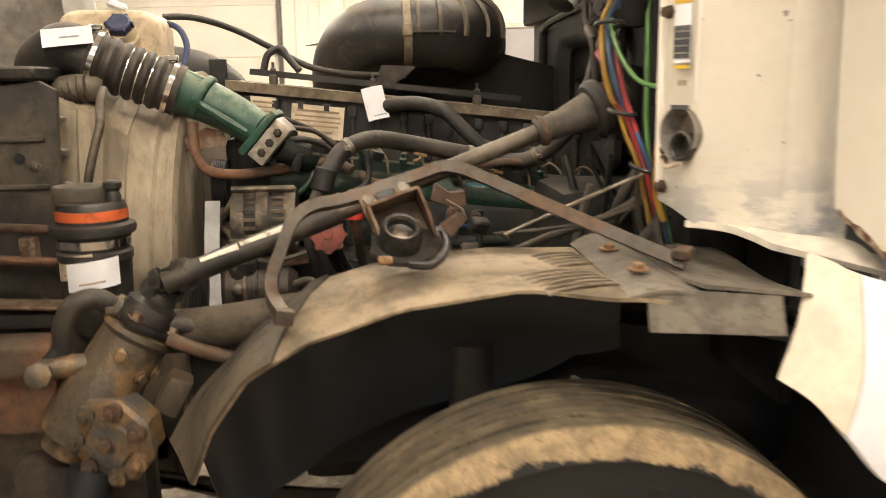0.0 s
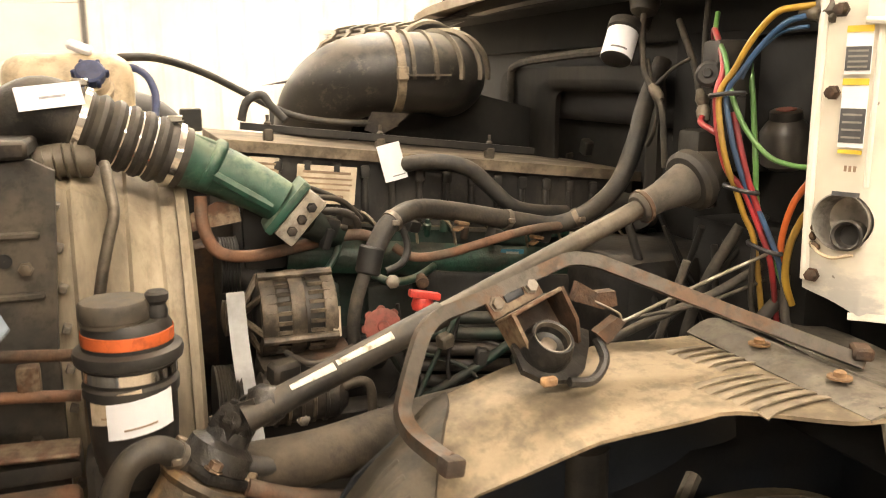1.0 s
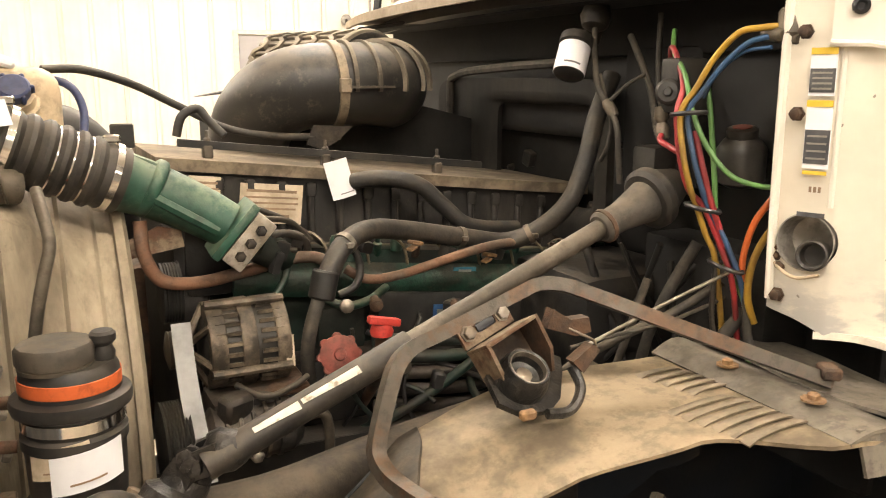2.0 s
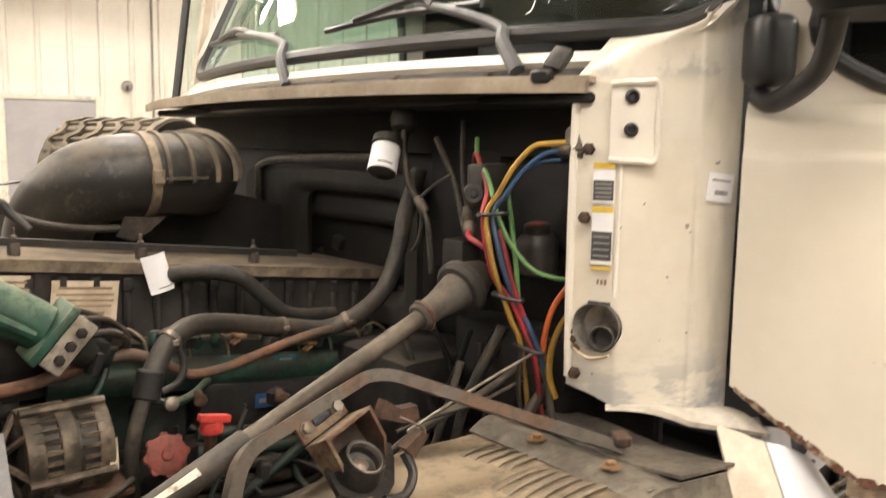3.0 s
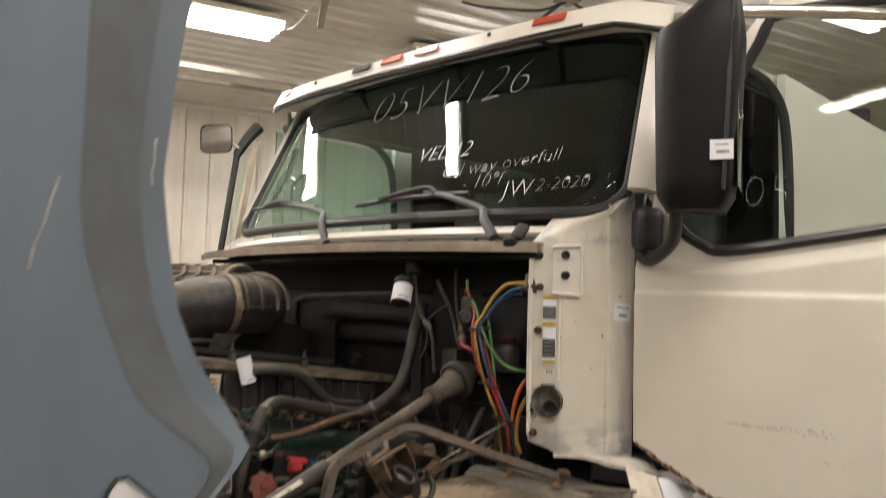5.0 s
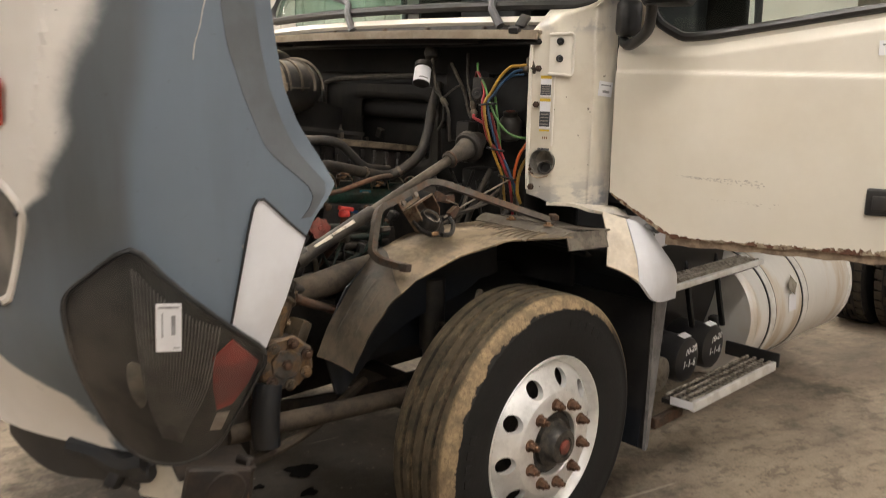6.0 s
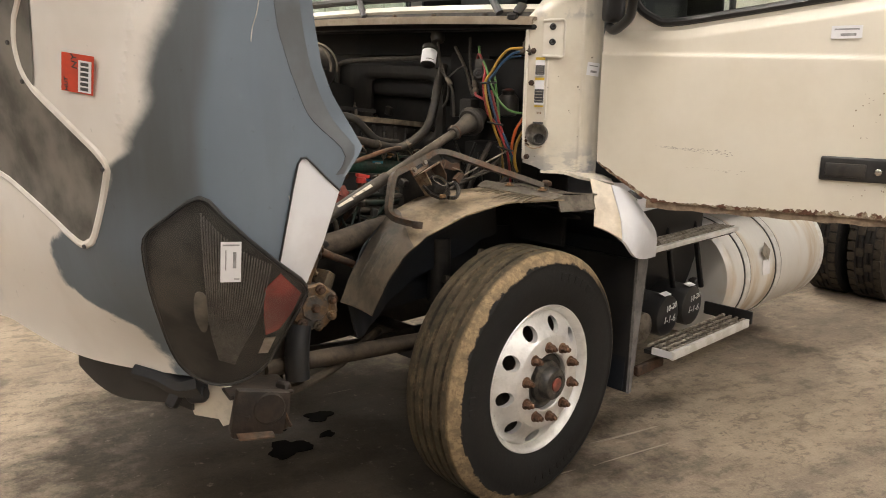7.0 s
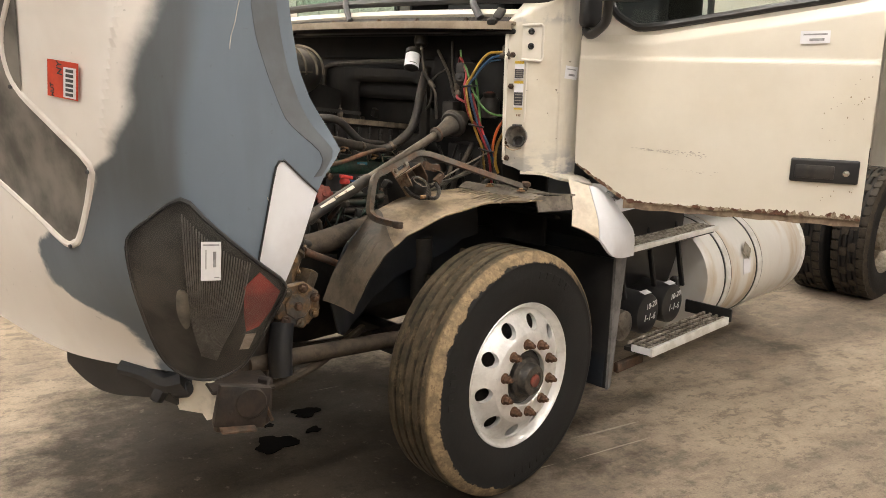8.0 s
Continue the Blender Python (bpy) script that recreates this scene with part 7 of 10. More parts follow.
add_tube(bm, [D(0.275 + 0.02 * (z - 1.96) / 0.5, 0.342, z) for z in (1.99, 2.2, 2.48)], 0.006, 6)
part("mirror_rim", bm, "black_clean", cab_door, "black rim of the mirror")
bm = B()
add_sheet(bm, lambda u, v: D(0.305, 0.13 + 0.18 * u, 2.0 + 0.46 * v), 2, 2, 0.003)
part("mirror_pane", bm, "mirror", cab_door, "mirror pane")
sticker("tag", cab_door, Matrix.Translation(D(0.272, 0.352, 2.084)) @ face_frame((0, 0, 0), NV, 0), 0.055, 0.048, "paper", "white barcode tag on the mirror", bars_for(0.055, 0.048, ((0.05, -0.12, 0.55, 0.16), (0.0, 0.25, 0.6, 0.07))))
bm = B()
add_tube(bm, [D(0.03, 0.03, 1.842), D(0.055, 0.055, 1.828), D(0.095, 0.10, 1.845), D(0.13, 0.145, 1.875), D(0.145, 0.19, 1.92), D(0.15, 0.21, 1.97)], 0.019, 10)
part("mirror_arm", bm, "black_clean", cab_door, "curved black mirror arm")
bm = B()
add_box(bm, D(0.045, 0.035, 1.918), (0.080, 0.075, 0.125), rot=pose(0, 0, 0, 0, 0, -30), bev=0.030, seg=4)
part("mirror_foot", bm, "black_clean", cab_door, "black mirror foot")
bm = B()
add_tube(bm, [D(0.235, 0.22, 2.47), D(0.33, 0.18, 2.475), D(0.55, 0.08, 2.48), D(0.70, 0.01, 2.48)], 0.018, 10)
part("mirror_arm_upper", bm, "chrome", cab_door, "bright metal upper mirror arm")
bm = B()
add_tube(bm, [D(0.225, 0.225, 2.47), D(0.28, 0.20, 2.472)], 0.026, 10, k=1)
part("mirror_clamp", bm, "black_clean", cab_door, "black clamp of the mirror arm")

# passenger side: window edge of the far door, with a small mirror
bm = B()
add_tube(bm, [(0.334, 2.45, 1.894), (0.368, 2.45, 2.14), (0.402, 2.45, 2.384)], 0.016, 8, k=1)
add_tube(bm, [(0.400, 2.45, 2.375), (0.45, 2.45, 2.455), (0.515, 2.45, 2.53)], 0.0, 8, radii=[0.022, 0.034])
part("far_mirror_post", bm, "black_clean", truck, "black post of the passenger mirror")
bm = B()
add_prism(bm, [(0.34, 1.90), (0.43, 1.965), (0.51, 2.48), (0.405, 2.38)], lambda u, v, w: Vector((u, 2.462 + w, v)), 0.006)
g = part("far_vent_window", bm, "glass_clear", truck, "passenger vent window")
g.visible_shadow = False
bm = B()
add_prism(bm, [(0.404, 1.955), (0.435, 1.968), (0.525, 2.50), (0.492, 2.48)], lambda u, v, w: Vector((u, 2.44 + w, v)), 0.03)
part("far_window_strip", bm, "beige_white", truck, "pale strip beside the vent window")
bm = B()
add_tube(bm, [(0.40, 2.44, 2.41), (0.345, 2.43, 2.43), (0.30, 2.425, 2.435)], 0.010, 8)
part("far_mirror_arm", bm, "chrome", truck, "short bright mirror arm")
FM = face_frame((0.267, 2.42, 2.433), (-0.72, -0.66, 0.05), 3)
bm = B()
def soft_square(w, h, k, n=5.0):
    a = 2 * math.pi * k / 40
    c, d = math.cos(a), math.sin(a)
    return w / 2 * math.copysign(abs(c) ** (2 / n), c), h / 2 * math.copysign(abs(d) ** (2 / n), d)


add_sheet(bm, lambda u, v: FM @ Vector((*soft_square(0.158 - 0.05 * v * v, 0.142 - 0.05 * v * v, 40 * u), -0.055 * v)), 40, 6, -0.004)
add_prism(bm, [soft_square(0.112, 0.096, k) for k in range(40)], lambda u, v, w: FM @ Vector((u, v, -0.056 + w)), 0.004)
fm = part("far_mirror", bm, "black_clean", truck, "small black passenger mirror")
bm = B()
add_prism(bm, [soft_square(0.146, 0.130, k) for k in range(40)], lambda u, v, w: FM @ Vector((u, v, -0.006 + w)), 0.003)
part("mirror_pane", bm, "mirror", fm, "mirror pane")

bm = B()
add_sheet(bm, lambda u, v: ws(0, 0.02 + 0.98 * v) + Vector((0.062 + 0.135 * u, -0.008 - 0.02 * u, 0)), 2, 10, 0.01)
part("pillar_strip", bm, "black_clean", truck, "black strip behind the windshield pillar")

# wipers
for foot, knee, tip, b0, b1 in (((0.175, 1.366, 1.895), (0.225, 1.47, 2.02), (0.285, 1.84, 2.083), (0.25, 1.545, 2.052), (0.375, 2.225, 2.088)), ((0.20, 0.531, 1.893), (0.235, 0.62, 1.99), (0.250, 0.905, 2.068), (0.262, 0.70, 2.05), (0.23, 1.255, 2.036))):
    foot, knee, tip = Vector(foot), Vector(knee), Vector(tip)
    bm = B()
    add_tube(bm, [foot, foot.lerp(knee, 0.55) + Vector((-0.012, 0, 0.006)), knee, knee.lerp(tip, 0.5) + Vector((-0.008, 0, 0.008)), tip], 0.0, 8, radii=[0.017, 0.009])
    w = part("wiper", bm, "wiper_grey", truck, "grey windshield wiper arm")
    bm = B()
    add_tube(bm, [b0, Vector(b0).lerp(Vector(b1), 0.5) + Vector((-0.012, 0, 0.006)), b1], 0.009, 6)
    part("blade", bm, "black_clean", w, "black wiper blade")
    bm = B()
    add_tube(bm, [Vector(b0).lerp(Vector(b1), 0.25) + Vector((-0.015, 0, 0.01)), tip + Vector((-0.008, 0, 0.012)), Vector(b0).lerp(Vector(b1), 0.75) + Vector((-0.015, 0, 0.01))], 0.010, 6)
    part("blade_carrier", bm, "black_clean", w, "black blade carrier")
for yy in (0.62, 0.9, 1.15, 1.5, 1.8):
    bm = B()
    add_bolt(bm, ws((yy - 0.139) / 2.15, -0.03) + Vector((-0.032, 0, -0.066)), (-1, 0, 0.2), 0.009, 0.012)
    part("cowl_bolt", bm, "rust", truck, "rusty cowl bolt")
bm = B()
add_box(bm, (0.150, 0.415, 1.876), (0.045, 0.040, 0.026), rot=pose(0, 0, 0, 0, -10, 20), bev=0.006)
add_box(bm, (0.170, 0.398, 1.905), (0.018, 0.040, 0.052), rot=pose(0, 0, 0, 18, 35, 20), bev=0.008, seg=2)
part("hood_latch", bm, "black", truck, "black rubber hood latch")

# ---- steps, tank, battery box ----
def step(name, x0, x1, y0, y1, z, label, face=0.042):
    bm = B()
    add_box(bm, ((x0 + x1) / 2, y0 + 0.012, z + 0.002 - face / 2), (x1 - x0, 0.020, face), bev=0.005, seg=2)
    st = part(name, bm, "alu_bright", truck, label)
    rows = 4
    for r in range(rows):
        yy = y0 + 0.03 + (y1 - y0 - 0.035) * r / (rows - 1)
        bm = B()
        add_box(bm, ((x0 + x1) / 2, yy, z - 0.004), (x1 - x0 - 0.01, 0.011, 0.014), bev=0.002)
        k = x0 + 0.02
        while k < x1 - 0.02:
            add_box(bm, (k, yy, z + 0.004), (0.020, 0.009, 0.004), bev=0.0015)
            k += 0.034
        part("tread_bar", bm, "tread_alu", st, "")
    k = x0 + 0.037
    while k < x1 - 0.02:
        bm = B()
        add_box(bm, (k, (y0 + y1) / 2 + 0.0125, z - 0.005), (0.006, y1 - y0 - 0.045, 0.006), bev=0.0015)
        part("cross_bar", bm, "alu_dirty", st, "")
        k += 0.034
    bm = B()
    add_box(bm, ((x0 + x1) / 2, (y0 + y1) / 2 + 0.02, z - 0.03), (x1 - x0, y1 - y0 - 0.02, 0.02))
    part("tread_base", bm, "black", st)
    return st


low = step("lower_step", 0.84, 1.60, -0.03, 0.115, 0.425, "aluminium grip step with a black bracket")
bm = B()
add_box(bm, (1.612, 0.10, 0.432), (0.016, 0.27, 0.07), bev=0.006, seg=2)
add_box(bm, (1.20, 0.37, 0.385), (0.9, 0.03, 0.08), bev=0.01)
part("step_bracket", bm, "black_clean", low, "black step bracket")
sticker("tag", low, face_frame((0.837, 0.03, 0.41), (-1, -0.05, 0), 0, 0.003), 0.10, 0.035, "paper", "white tag on the step's end")
bm = B()
add_box(bm, (0.85, 0.10, 0.325), (0.22, 0.03, 0.05), bev=0.006)
part("step_hanger", bm, "rust", low, "rusty step hanger")
up = step("upper_step", 0.80, 1.68, 0.115, 0.24, 0.885, "upper aluminium grip step over the battery box", 0.026)
sticker("tag", up, face_frame((1.02, 0.25, 0.905), (0, -0.3, 1), 0, 0.002), 0.05, 0.03, "paper", "small white tag")
bm = B()
add_sheet(bm, lambda u, v: (0.70 + 0.96 * u, 0.27 + 0.12 * (1 - v) ** 2 + 0.05 * v, 0.50 + 0.56 * v), 10, 10, 0.02)
bb = part("battery_box", bm, "black_clean", truck, "black plastic battery box cover")
bm = B()
add_box(bm, (1.17, 0.64, 0.76), (0.93, 0.50, 0.56), bev=0.03, seg=2)
part("box_body", bm, "liner_under", bb, "black body of the battery box")
for x in (1.02, 1.30, 1.58):
    bm = B()
    add_box(bm, (x, 0.285, 0.72), (0.018, 0.03, 0.36), rot=pose(0, 0, 0, -12), bev=0.006)
    part("rib", bm, "black_clean", bb)
    bm = B()
    add_box(bm, (x + 0.03, 0.31, 0.545), (0.05, 0.05, 0.07), bev=0.012)
    part("latch", bm, "black", bb, "black rubber latch")
for x, yy in ((1.09, 0.15), (1.35, 0.165)):
    bm = B()
    add_lathe(bm, [(0.07, 0), (0.098, 0.008), (0.104, 0.02), (0.104, 0.30), (0.07, 0.32)], (x, yy, 0.505), (0, 1, 0), 32)
    tk = part("air_tank", bm, "black_clean", truck, "black round air tank with chalk marks")
    writing("1-1-6", 0.05, "chalk", tk, Matrix.Translation((x, yy - 0.003, 0.49)) @ face_frame((0, 0, 0), (0, -1, 0), 0), 0.2)
    writing("10-20", 0.042, "chalk", tk, Matrix.Translation((x + 0.01, yy - 0.003, 0.55)) @ face_frame((0, 0, 0), (0, -1, 0), 8), 0.2)
    sticker("tag", tk, face_frame((x, yy + 0.03, 0.611), (0, -0.25, 1), 0, 0.002), 0.065, 0.035, "paper", "small white tag on an air tank")
bm = B()
add_lathe(bm, [(0.05, 0), (0.075, 0.01), (0.078, 0.05), (0.078, 0.25)], (0.91, 0.17, 0.475), (0, 1, 0), 28)
part("air_tank", bm, "steel", truck, "small scuffed grey air tank")
TX0, TX1, TY, TZ, TR = 1.68, 2.92, 0.45, 0.555, 0.325
bm = B()
add_lathe(bm, [(TR, TX0 + 0.02), (TR, TX1 - 0.02), (TR * 0.93, TX1 + 0.008), (TR * 0.5, TX1 + 0.03), (0.001, TX1 + 0.03)], (0, TY, TZ), (1, 0, 0), 64, caps=False)
tank = part("fuel_tank", bm, "alu_tank", truck, "round brushed aluminium fuel tank with steel straps")
bm = B()
add_lathe(bm, [(0.001, TX0 - 0.03), (TR * 0.6, TX0 - 0.025), (TR * 0.93, TX0 - 0.008), (TR, TX0 + 0.02)], (0, TY, TZ), (1, 0, 0), 64, caps=False)
part("tank_head", bm, "alu_tank", tank, "pale aluminium head of the tank")
for x in (1.86, 2.25):
    bm = B()
    add_lathe(bm, [(TR + 0.001, x - 0.028), (TR + 0.007, x - 0.026), (TR + 0.007, x + 0.026), (TR + 0.001, x + 0.028)], (0, TY, TZ), (1, 0, 0), 64, caps=False)
    part("tank_strap", bm, "alu_bright", tank, "polished steel tank strap")
    bm = B()
    add_lathe(bm, [(TR + 0.001, x - 0.04), (TR + 0.004, x - 0.038), (TR + 0.004, x - 0.028), (TR + 0.001, x - 0.026)], (0, TY, TZ), (1, 0, 0), 64, caps=False)
    part("strap_rubber", bm, "black_clean", tank, "black rubber under the strap")
    bm = B()
    add_lathe(bm, [(TR + 0.001, x + 0.026), (TR + 0.004, x + 0.028), (TR + 0.004, x + 0.038), (TR + 0.001, x + 0.040)], (0, TY, TZ), (1, 0, 0), 64, caps=False)
    part("strap_rubber", bm, "black_clean", tank)
    bm = B()
    add_box(bm, (x, TY - 0.318, TZ + 0.02), (0.05, 0.012, 0.10), bev=0.003)
    part("strap_tag", bm, "paper", tank)
bm = B()
add_lathe(bm, [(TR + 0.001, TX1 - 0.05), (TR + 0.006, TX1 - 0.045), (TR + 0.006, TX1 - 0.01), (TR - 0.01, TX1 + 0.006)], (0, TY, TZ), (1, 0, 0), 64, caps=False)
part("tank_end_ring", bm, "alu_bright", tank, "polished end ring")
sticker("tag", tank, face_frame((2.09, 0.128, 0.60), (0, -1, 0.1), 0, 0.002), 0.09, 0.09, "paper", "square white tag on the tank")
sticker("emblem", tank, face_frame((2.08, 0.135, 0.69), (0, -1, 0.35), 45, 0.004), 0.075, 0.075, "alu_dirty", "grey lozenge emblem on the tank")
bm = B()
add_box(bm, (2.6, 0.9, 0.62), (1.4, 0.3, 0.5), bev=0.03)
part("chassis_box", bm, "liner_under", truck, "dark chassis box behind the tank")


# ---- engine bay ----
def sl(x):
    """The engine sits nose-up: how far its top falls towards the cab."""
    return -0.11 * (x + 0.65)


bm = B()
pts = [(-0.60, 0.66), (-0.60, 1.345), (0.42, 1.345 - 0.112), (0.42, 0.66)]
add_prism(bm, pts, lambda u, v, w: Vector((u, 1.07 + w, v)), 0.46)
engine = part("engine", bm, "green_dirty", truck, "grimy green diesel engine covered in dust")
for x in (-0.50, -0.33, -0.16, 0.01, 0.18, 0.33):
    bm = B()
    add_box(bm, (x, 1.055, 1.18 + sl(x)), (0.11, 0.05, 0.10), bev=0.015, seg=2)
    part("block_boss", bm, "green_dirty", engine)
bm = B()
add_sheet(bm, lambda u, v: (-0.56 + 0.96 * u, 1.02 - 0.02 * math.sin(math.pi * v), 1.255 + 0.075 * v + sl(-0.56 + 0.96 * u)), 10, 4, 0.06)
part("cylinder_head", bm, "green_head", engine, "dusty green cylinder head", angle=60)
for k in range(7):
    x = -0.52 + 0.14 * k
    bm = B()
    add_bolt(bm, (x, 1.018, 1.30 + sl(x)), (0, -1, 0.2), 0.009, 0.012)
    part("head_bolt", bm, "green", engine)
    bm = B()
    add_lathe(bm, [(0.013, 0), (0.013, 0.02), (0.008, 0.03)], (x + 0.05, 1.06, 1.345 + sl(x)), (0, 0, 1), 10)
    part("head_stud", bm, "green", engine)
# valve cover
bm = B()
add_prism(bm, [(-0.655, 1.345), (-0.655, 1.495), (0.36, 1.495 - 0.112), (0.36, 1.345 - 0.112)], lambda u, v, w: Vector((u, 1.145 + w, v)), 0.38)
part("valve_cover", bm, "cover_black", engine, "black ribbed valve cover under thick dust")
x = -0.62
while x < 0.35:
    bm = B()
    add_box(bm, (x, 1.140, 1.42 + sl(x)), (0.016, 0.016, 0.125), bev=0.005)
    add_box(bm, (x, 1.134, 1.468 + sl(x)), (0.024, 0.012, 0.030), bev=0.008, seg=2)
    part("cover_rib", bm, "cover_black", engine)
    x += 0.066
bm = B()
add_prism(bm, [(-0.675, 1.495), (-0.675, 1.520), (0.375, 1.520 - 0.115), (0.375, 1.495 - 0.115)], lambda u, v, w: Vector((u, 1.128 + w, v)), 0.415)
part("cover_lip", bm, "dust_ledge", engine, "dust-caked lip of the valve cover")
bm = B()
add_prism(bm, [(-0.66, 1.335), (-0.66, 1.352), (0.37, 1.352 - 0.113), (0.37, 1.335 - 0.113)], lambda u, v, w: Vector((u, 1.118 + w, v)), 0.42)
part("cover_flange", bm, "dust_ledge", engine, "dusty lower flange of the valve cover")
bm = B()
add_tube(bm, [(x, 1.20, 1.545 + sl(x)) for x in (-0.62, -0.45, -0.25, -0.05, 0.1)], 0.008, 6, k=1, square=True)
part("cover_rail", bm, "engine_black", engine, "thin black rail on the valve cover")
for x in (-0.56, -0.30, -0.02):
    bm = B()
    add_box(bm, (x, 1.20, 1.530 + sl(x)), (0.022, 0.022, 0.03), bev=0.004)
    add_lathe(bm, [(0.008, 0), (0.008, 0.012), (0.004, 0.016), (0.004, 0.03)], (x, 1.20, 1.545 + sl(x)), (0, 0, 1), 8)
    part("rail_post", bm, "dusty_black", engine)
LBn = (0, -1, 0)
for cx, cz, w, h in ((-0.447, 1.411, 0.135, 0.085), (-0.585, 1.44, 0.065, 0.075)):
    F = face_frame((cx, 1.136, cz), LBn, 0, 0.006) @ pose(0, 0, 0, 0, 0, -6)
    sticker("data_label", engine, F, w, h, "aged_label", "yellowed data label with faded print", bars_for(w, h, ((0, 0.32, 0.8, 0.07), (0, 0.16, 0.86, 0.05), (0, 0.02, 0.86, 0.05), (0, -0.12, 0.8, 0.05), (0, -0.30, 0.6, 0.08))), "faded_ink")
F = face_frame((-0.296, 1.106, 1.459), (0.05, -1, 0.15), 12, 0.0)
sticker("paper_tag", engine, F, 0.056, 0.084, "paper", "white paper tag on the valve cover", bars_for(0.056, 0.084, ((0.1, -0.38, 0.6, 0.03),)), curl=-0.012)
F = face_frame((-0.045, 1.012, 1.243), (0, -1, 0.1), -5, 0.003)
sticker("maker_label", engine, F, 0.058, 0.027, "teal_label", "teal maker label", [(0, 0.004, 0.032, 0.008)], "galv")
bm = B()
add_box(bm, (-0.06, 1.03, 1.155), (0.40, 0.06, 0.10), rot=pose(0, 0, 0, 0, 6.3, 0), bev=0.015, seg=2)
part("side_cover", bm, "engine_black", engine, "black cover on the engine's side")
F = face_frame((-0.10, 0.998, 1.165), (0, -1, 0.05), -5, 0.003)
sticker("filter_label", engine, F, 0.062, 0.032, "blue_label", "dark blue label with pale print", [(0, 0, 0.044, 0.010)], "galv")


def hose(name, pts, r, material, label="", clamps=(), parent=None, k=7, n=12):
    bm = B()
    add_tube(bm, pts, r, n, k)
    h = part(name, bm, material, parent or engine, label, angle=60)
    path = curve_through(pts, k)
    for f in clamps:
        i = min(max(int(f * (len(path) - 1)), 1), len(path) - 2)
        t = (path[i + 1] - path[i - 1]).normalized()
        b = B()
        add_lathe(b, [(r + 0.0005, -0.006), (r + 0.0025, -0.006), (r + 0.0025, 0.006), (r + 0.0005, 0.006)], path[i], t, 16)
        add_box(b, path[i] + Vector((0, -r - 0.003, 0)), (0.016, 0.008, 0.012), bev=0.002)
        part("hose_clamp", b, "steel", parent or engine, "dull steel hose clamp")
    return h


hose("hose_end", [(-0.448, 0.88, 1.08), (-0.462, 0.855, 1.15), (-0.458, 0.845, 1.21), (-0.436, 0.853, 1.27), (-0.418, 0.863, 1.302)], 0.0135, "loom", "thinner lower end of the coolant hose")
hose("heater_hose", [(-0.428, 0.857, 1.285), (-0.408, 0.868, 1.318), (-0.375, 0.885, 1.358), (-0.31, 0.92, 1.378), (-0.211, 0.965, 1.362), (-0.05, 0.985, 1.328), (0.047, 0.985, 1.312), (0.115, 0.955, 1.34), (0.168, 0.915, 1.405), (0.215, 0.92, 1.50), (0.243, 0.93, 1.58), (0.30, 0.95, 1.68)], 0.021, "rubber", "long dusty black coolant hose", (0.2, 0.45, 0.62))
bm = B()
add_lathe(bm, [(0.022, -0.028), (0.0255, -0.024), (0.0255, 0.024), (0.022, 0.028)], (-0.424, 0.860, 1.292), (0.25, 0.1, 0.95), 16)
part("hose_sleeve", bm, "engine_black", engine, "black hose sleeve")
hose("breather_hose", [(-0.275, 1.13, 1.445), (-0.245, 1.105, 1.455), (-0.19, 1.075, 1.457), (-0.13, 1.06, 1.44), (-0.08, 1.05, 1.395), (-0.032, 1.04, 1.352), (0.03, 1.045, 1.335), (0.12, 1.06, 1.325)], 0.018, "rubber", "black breather hose")
hose("rusty_pipe", [(-0.73, 0.97, 1.42), (-0.728, 0.955, 1.36), (-0.70, 0.952, 1.310), (-0.63, 0.965, 1.297), (-0.54, 0.985, 1.305), (-0.454, 0.995, 1.318), (-0.40, 0.99, 1.318), (-0.36, 0.97, 1.300)], 0.0125, "rust_pipe", "rusty coolant pipe")
hose("rusty_pipe", [(-0.34, 0.97, 1.292), (-0.304, 0.945, 1.272), (-0.24, 0.935, 1.275), (-0.15, 0.935, 1.293), (-0.079, 0.935, 1.308), (0.0, 0.95, 1.315), (0.08, 0.98, 1.31)], 0.010, "rust_pipe", "rusty return pipe")
hose("green_line", [(-0.53, 0.98, 1.21), (-0.50, 0.97, 1.24), (-0.465, 0.99, 1.275), (-0.45, 1.0, 1.31)], 0.007, "green", "thin green line")
hose("green_line", [(-0.40, 0.93, 1.245), (-0.36, 0.92, 1.228), (-0.30, 0.95, 1.225), (-0.24, 1.0, 1.235)], 0.009, "green", "thin green line")
hose("loop_hose", [(-0.36, 0.97, 1.36), (-0.335, 0.95, 1.345), (-0.32, 0.94, 1.30), (-0.335, 0.93, 1.265), (-0.37, 0.93, 1.25)], 0.008, "rubber", "small loop of hose")
for k, pts in enumerate(([(-0.56, 0.97, 1.40), (-0.50, 0.98, 1.405), (-0.44, 1.01, 1.39), (-0.395, 1.03, 1.345)], [(-0.54, 0.95, 1.375), (-0.47, 0.96, 1.378), (-0.42, 0.99, 1.355), (-0.41, 1.0, 1.33)], [(-0.53, 1.0, 1.43), (-0.46, 1.02, 1.40), (-0.40, 1.05, 1.36), (-0.36, 1.05, 1.33)], [(-0.52, 0.96, 1.35), (-0.48, 0.97, 1.345), (-0.44, 0.985, 1.338)])):
    hose("wire", pts, 0.006 + 0.002 * (k % 2), "rubber", "black wiring loom" if k == 0 else "")
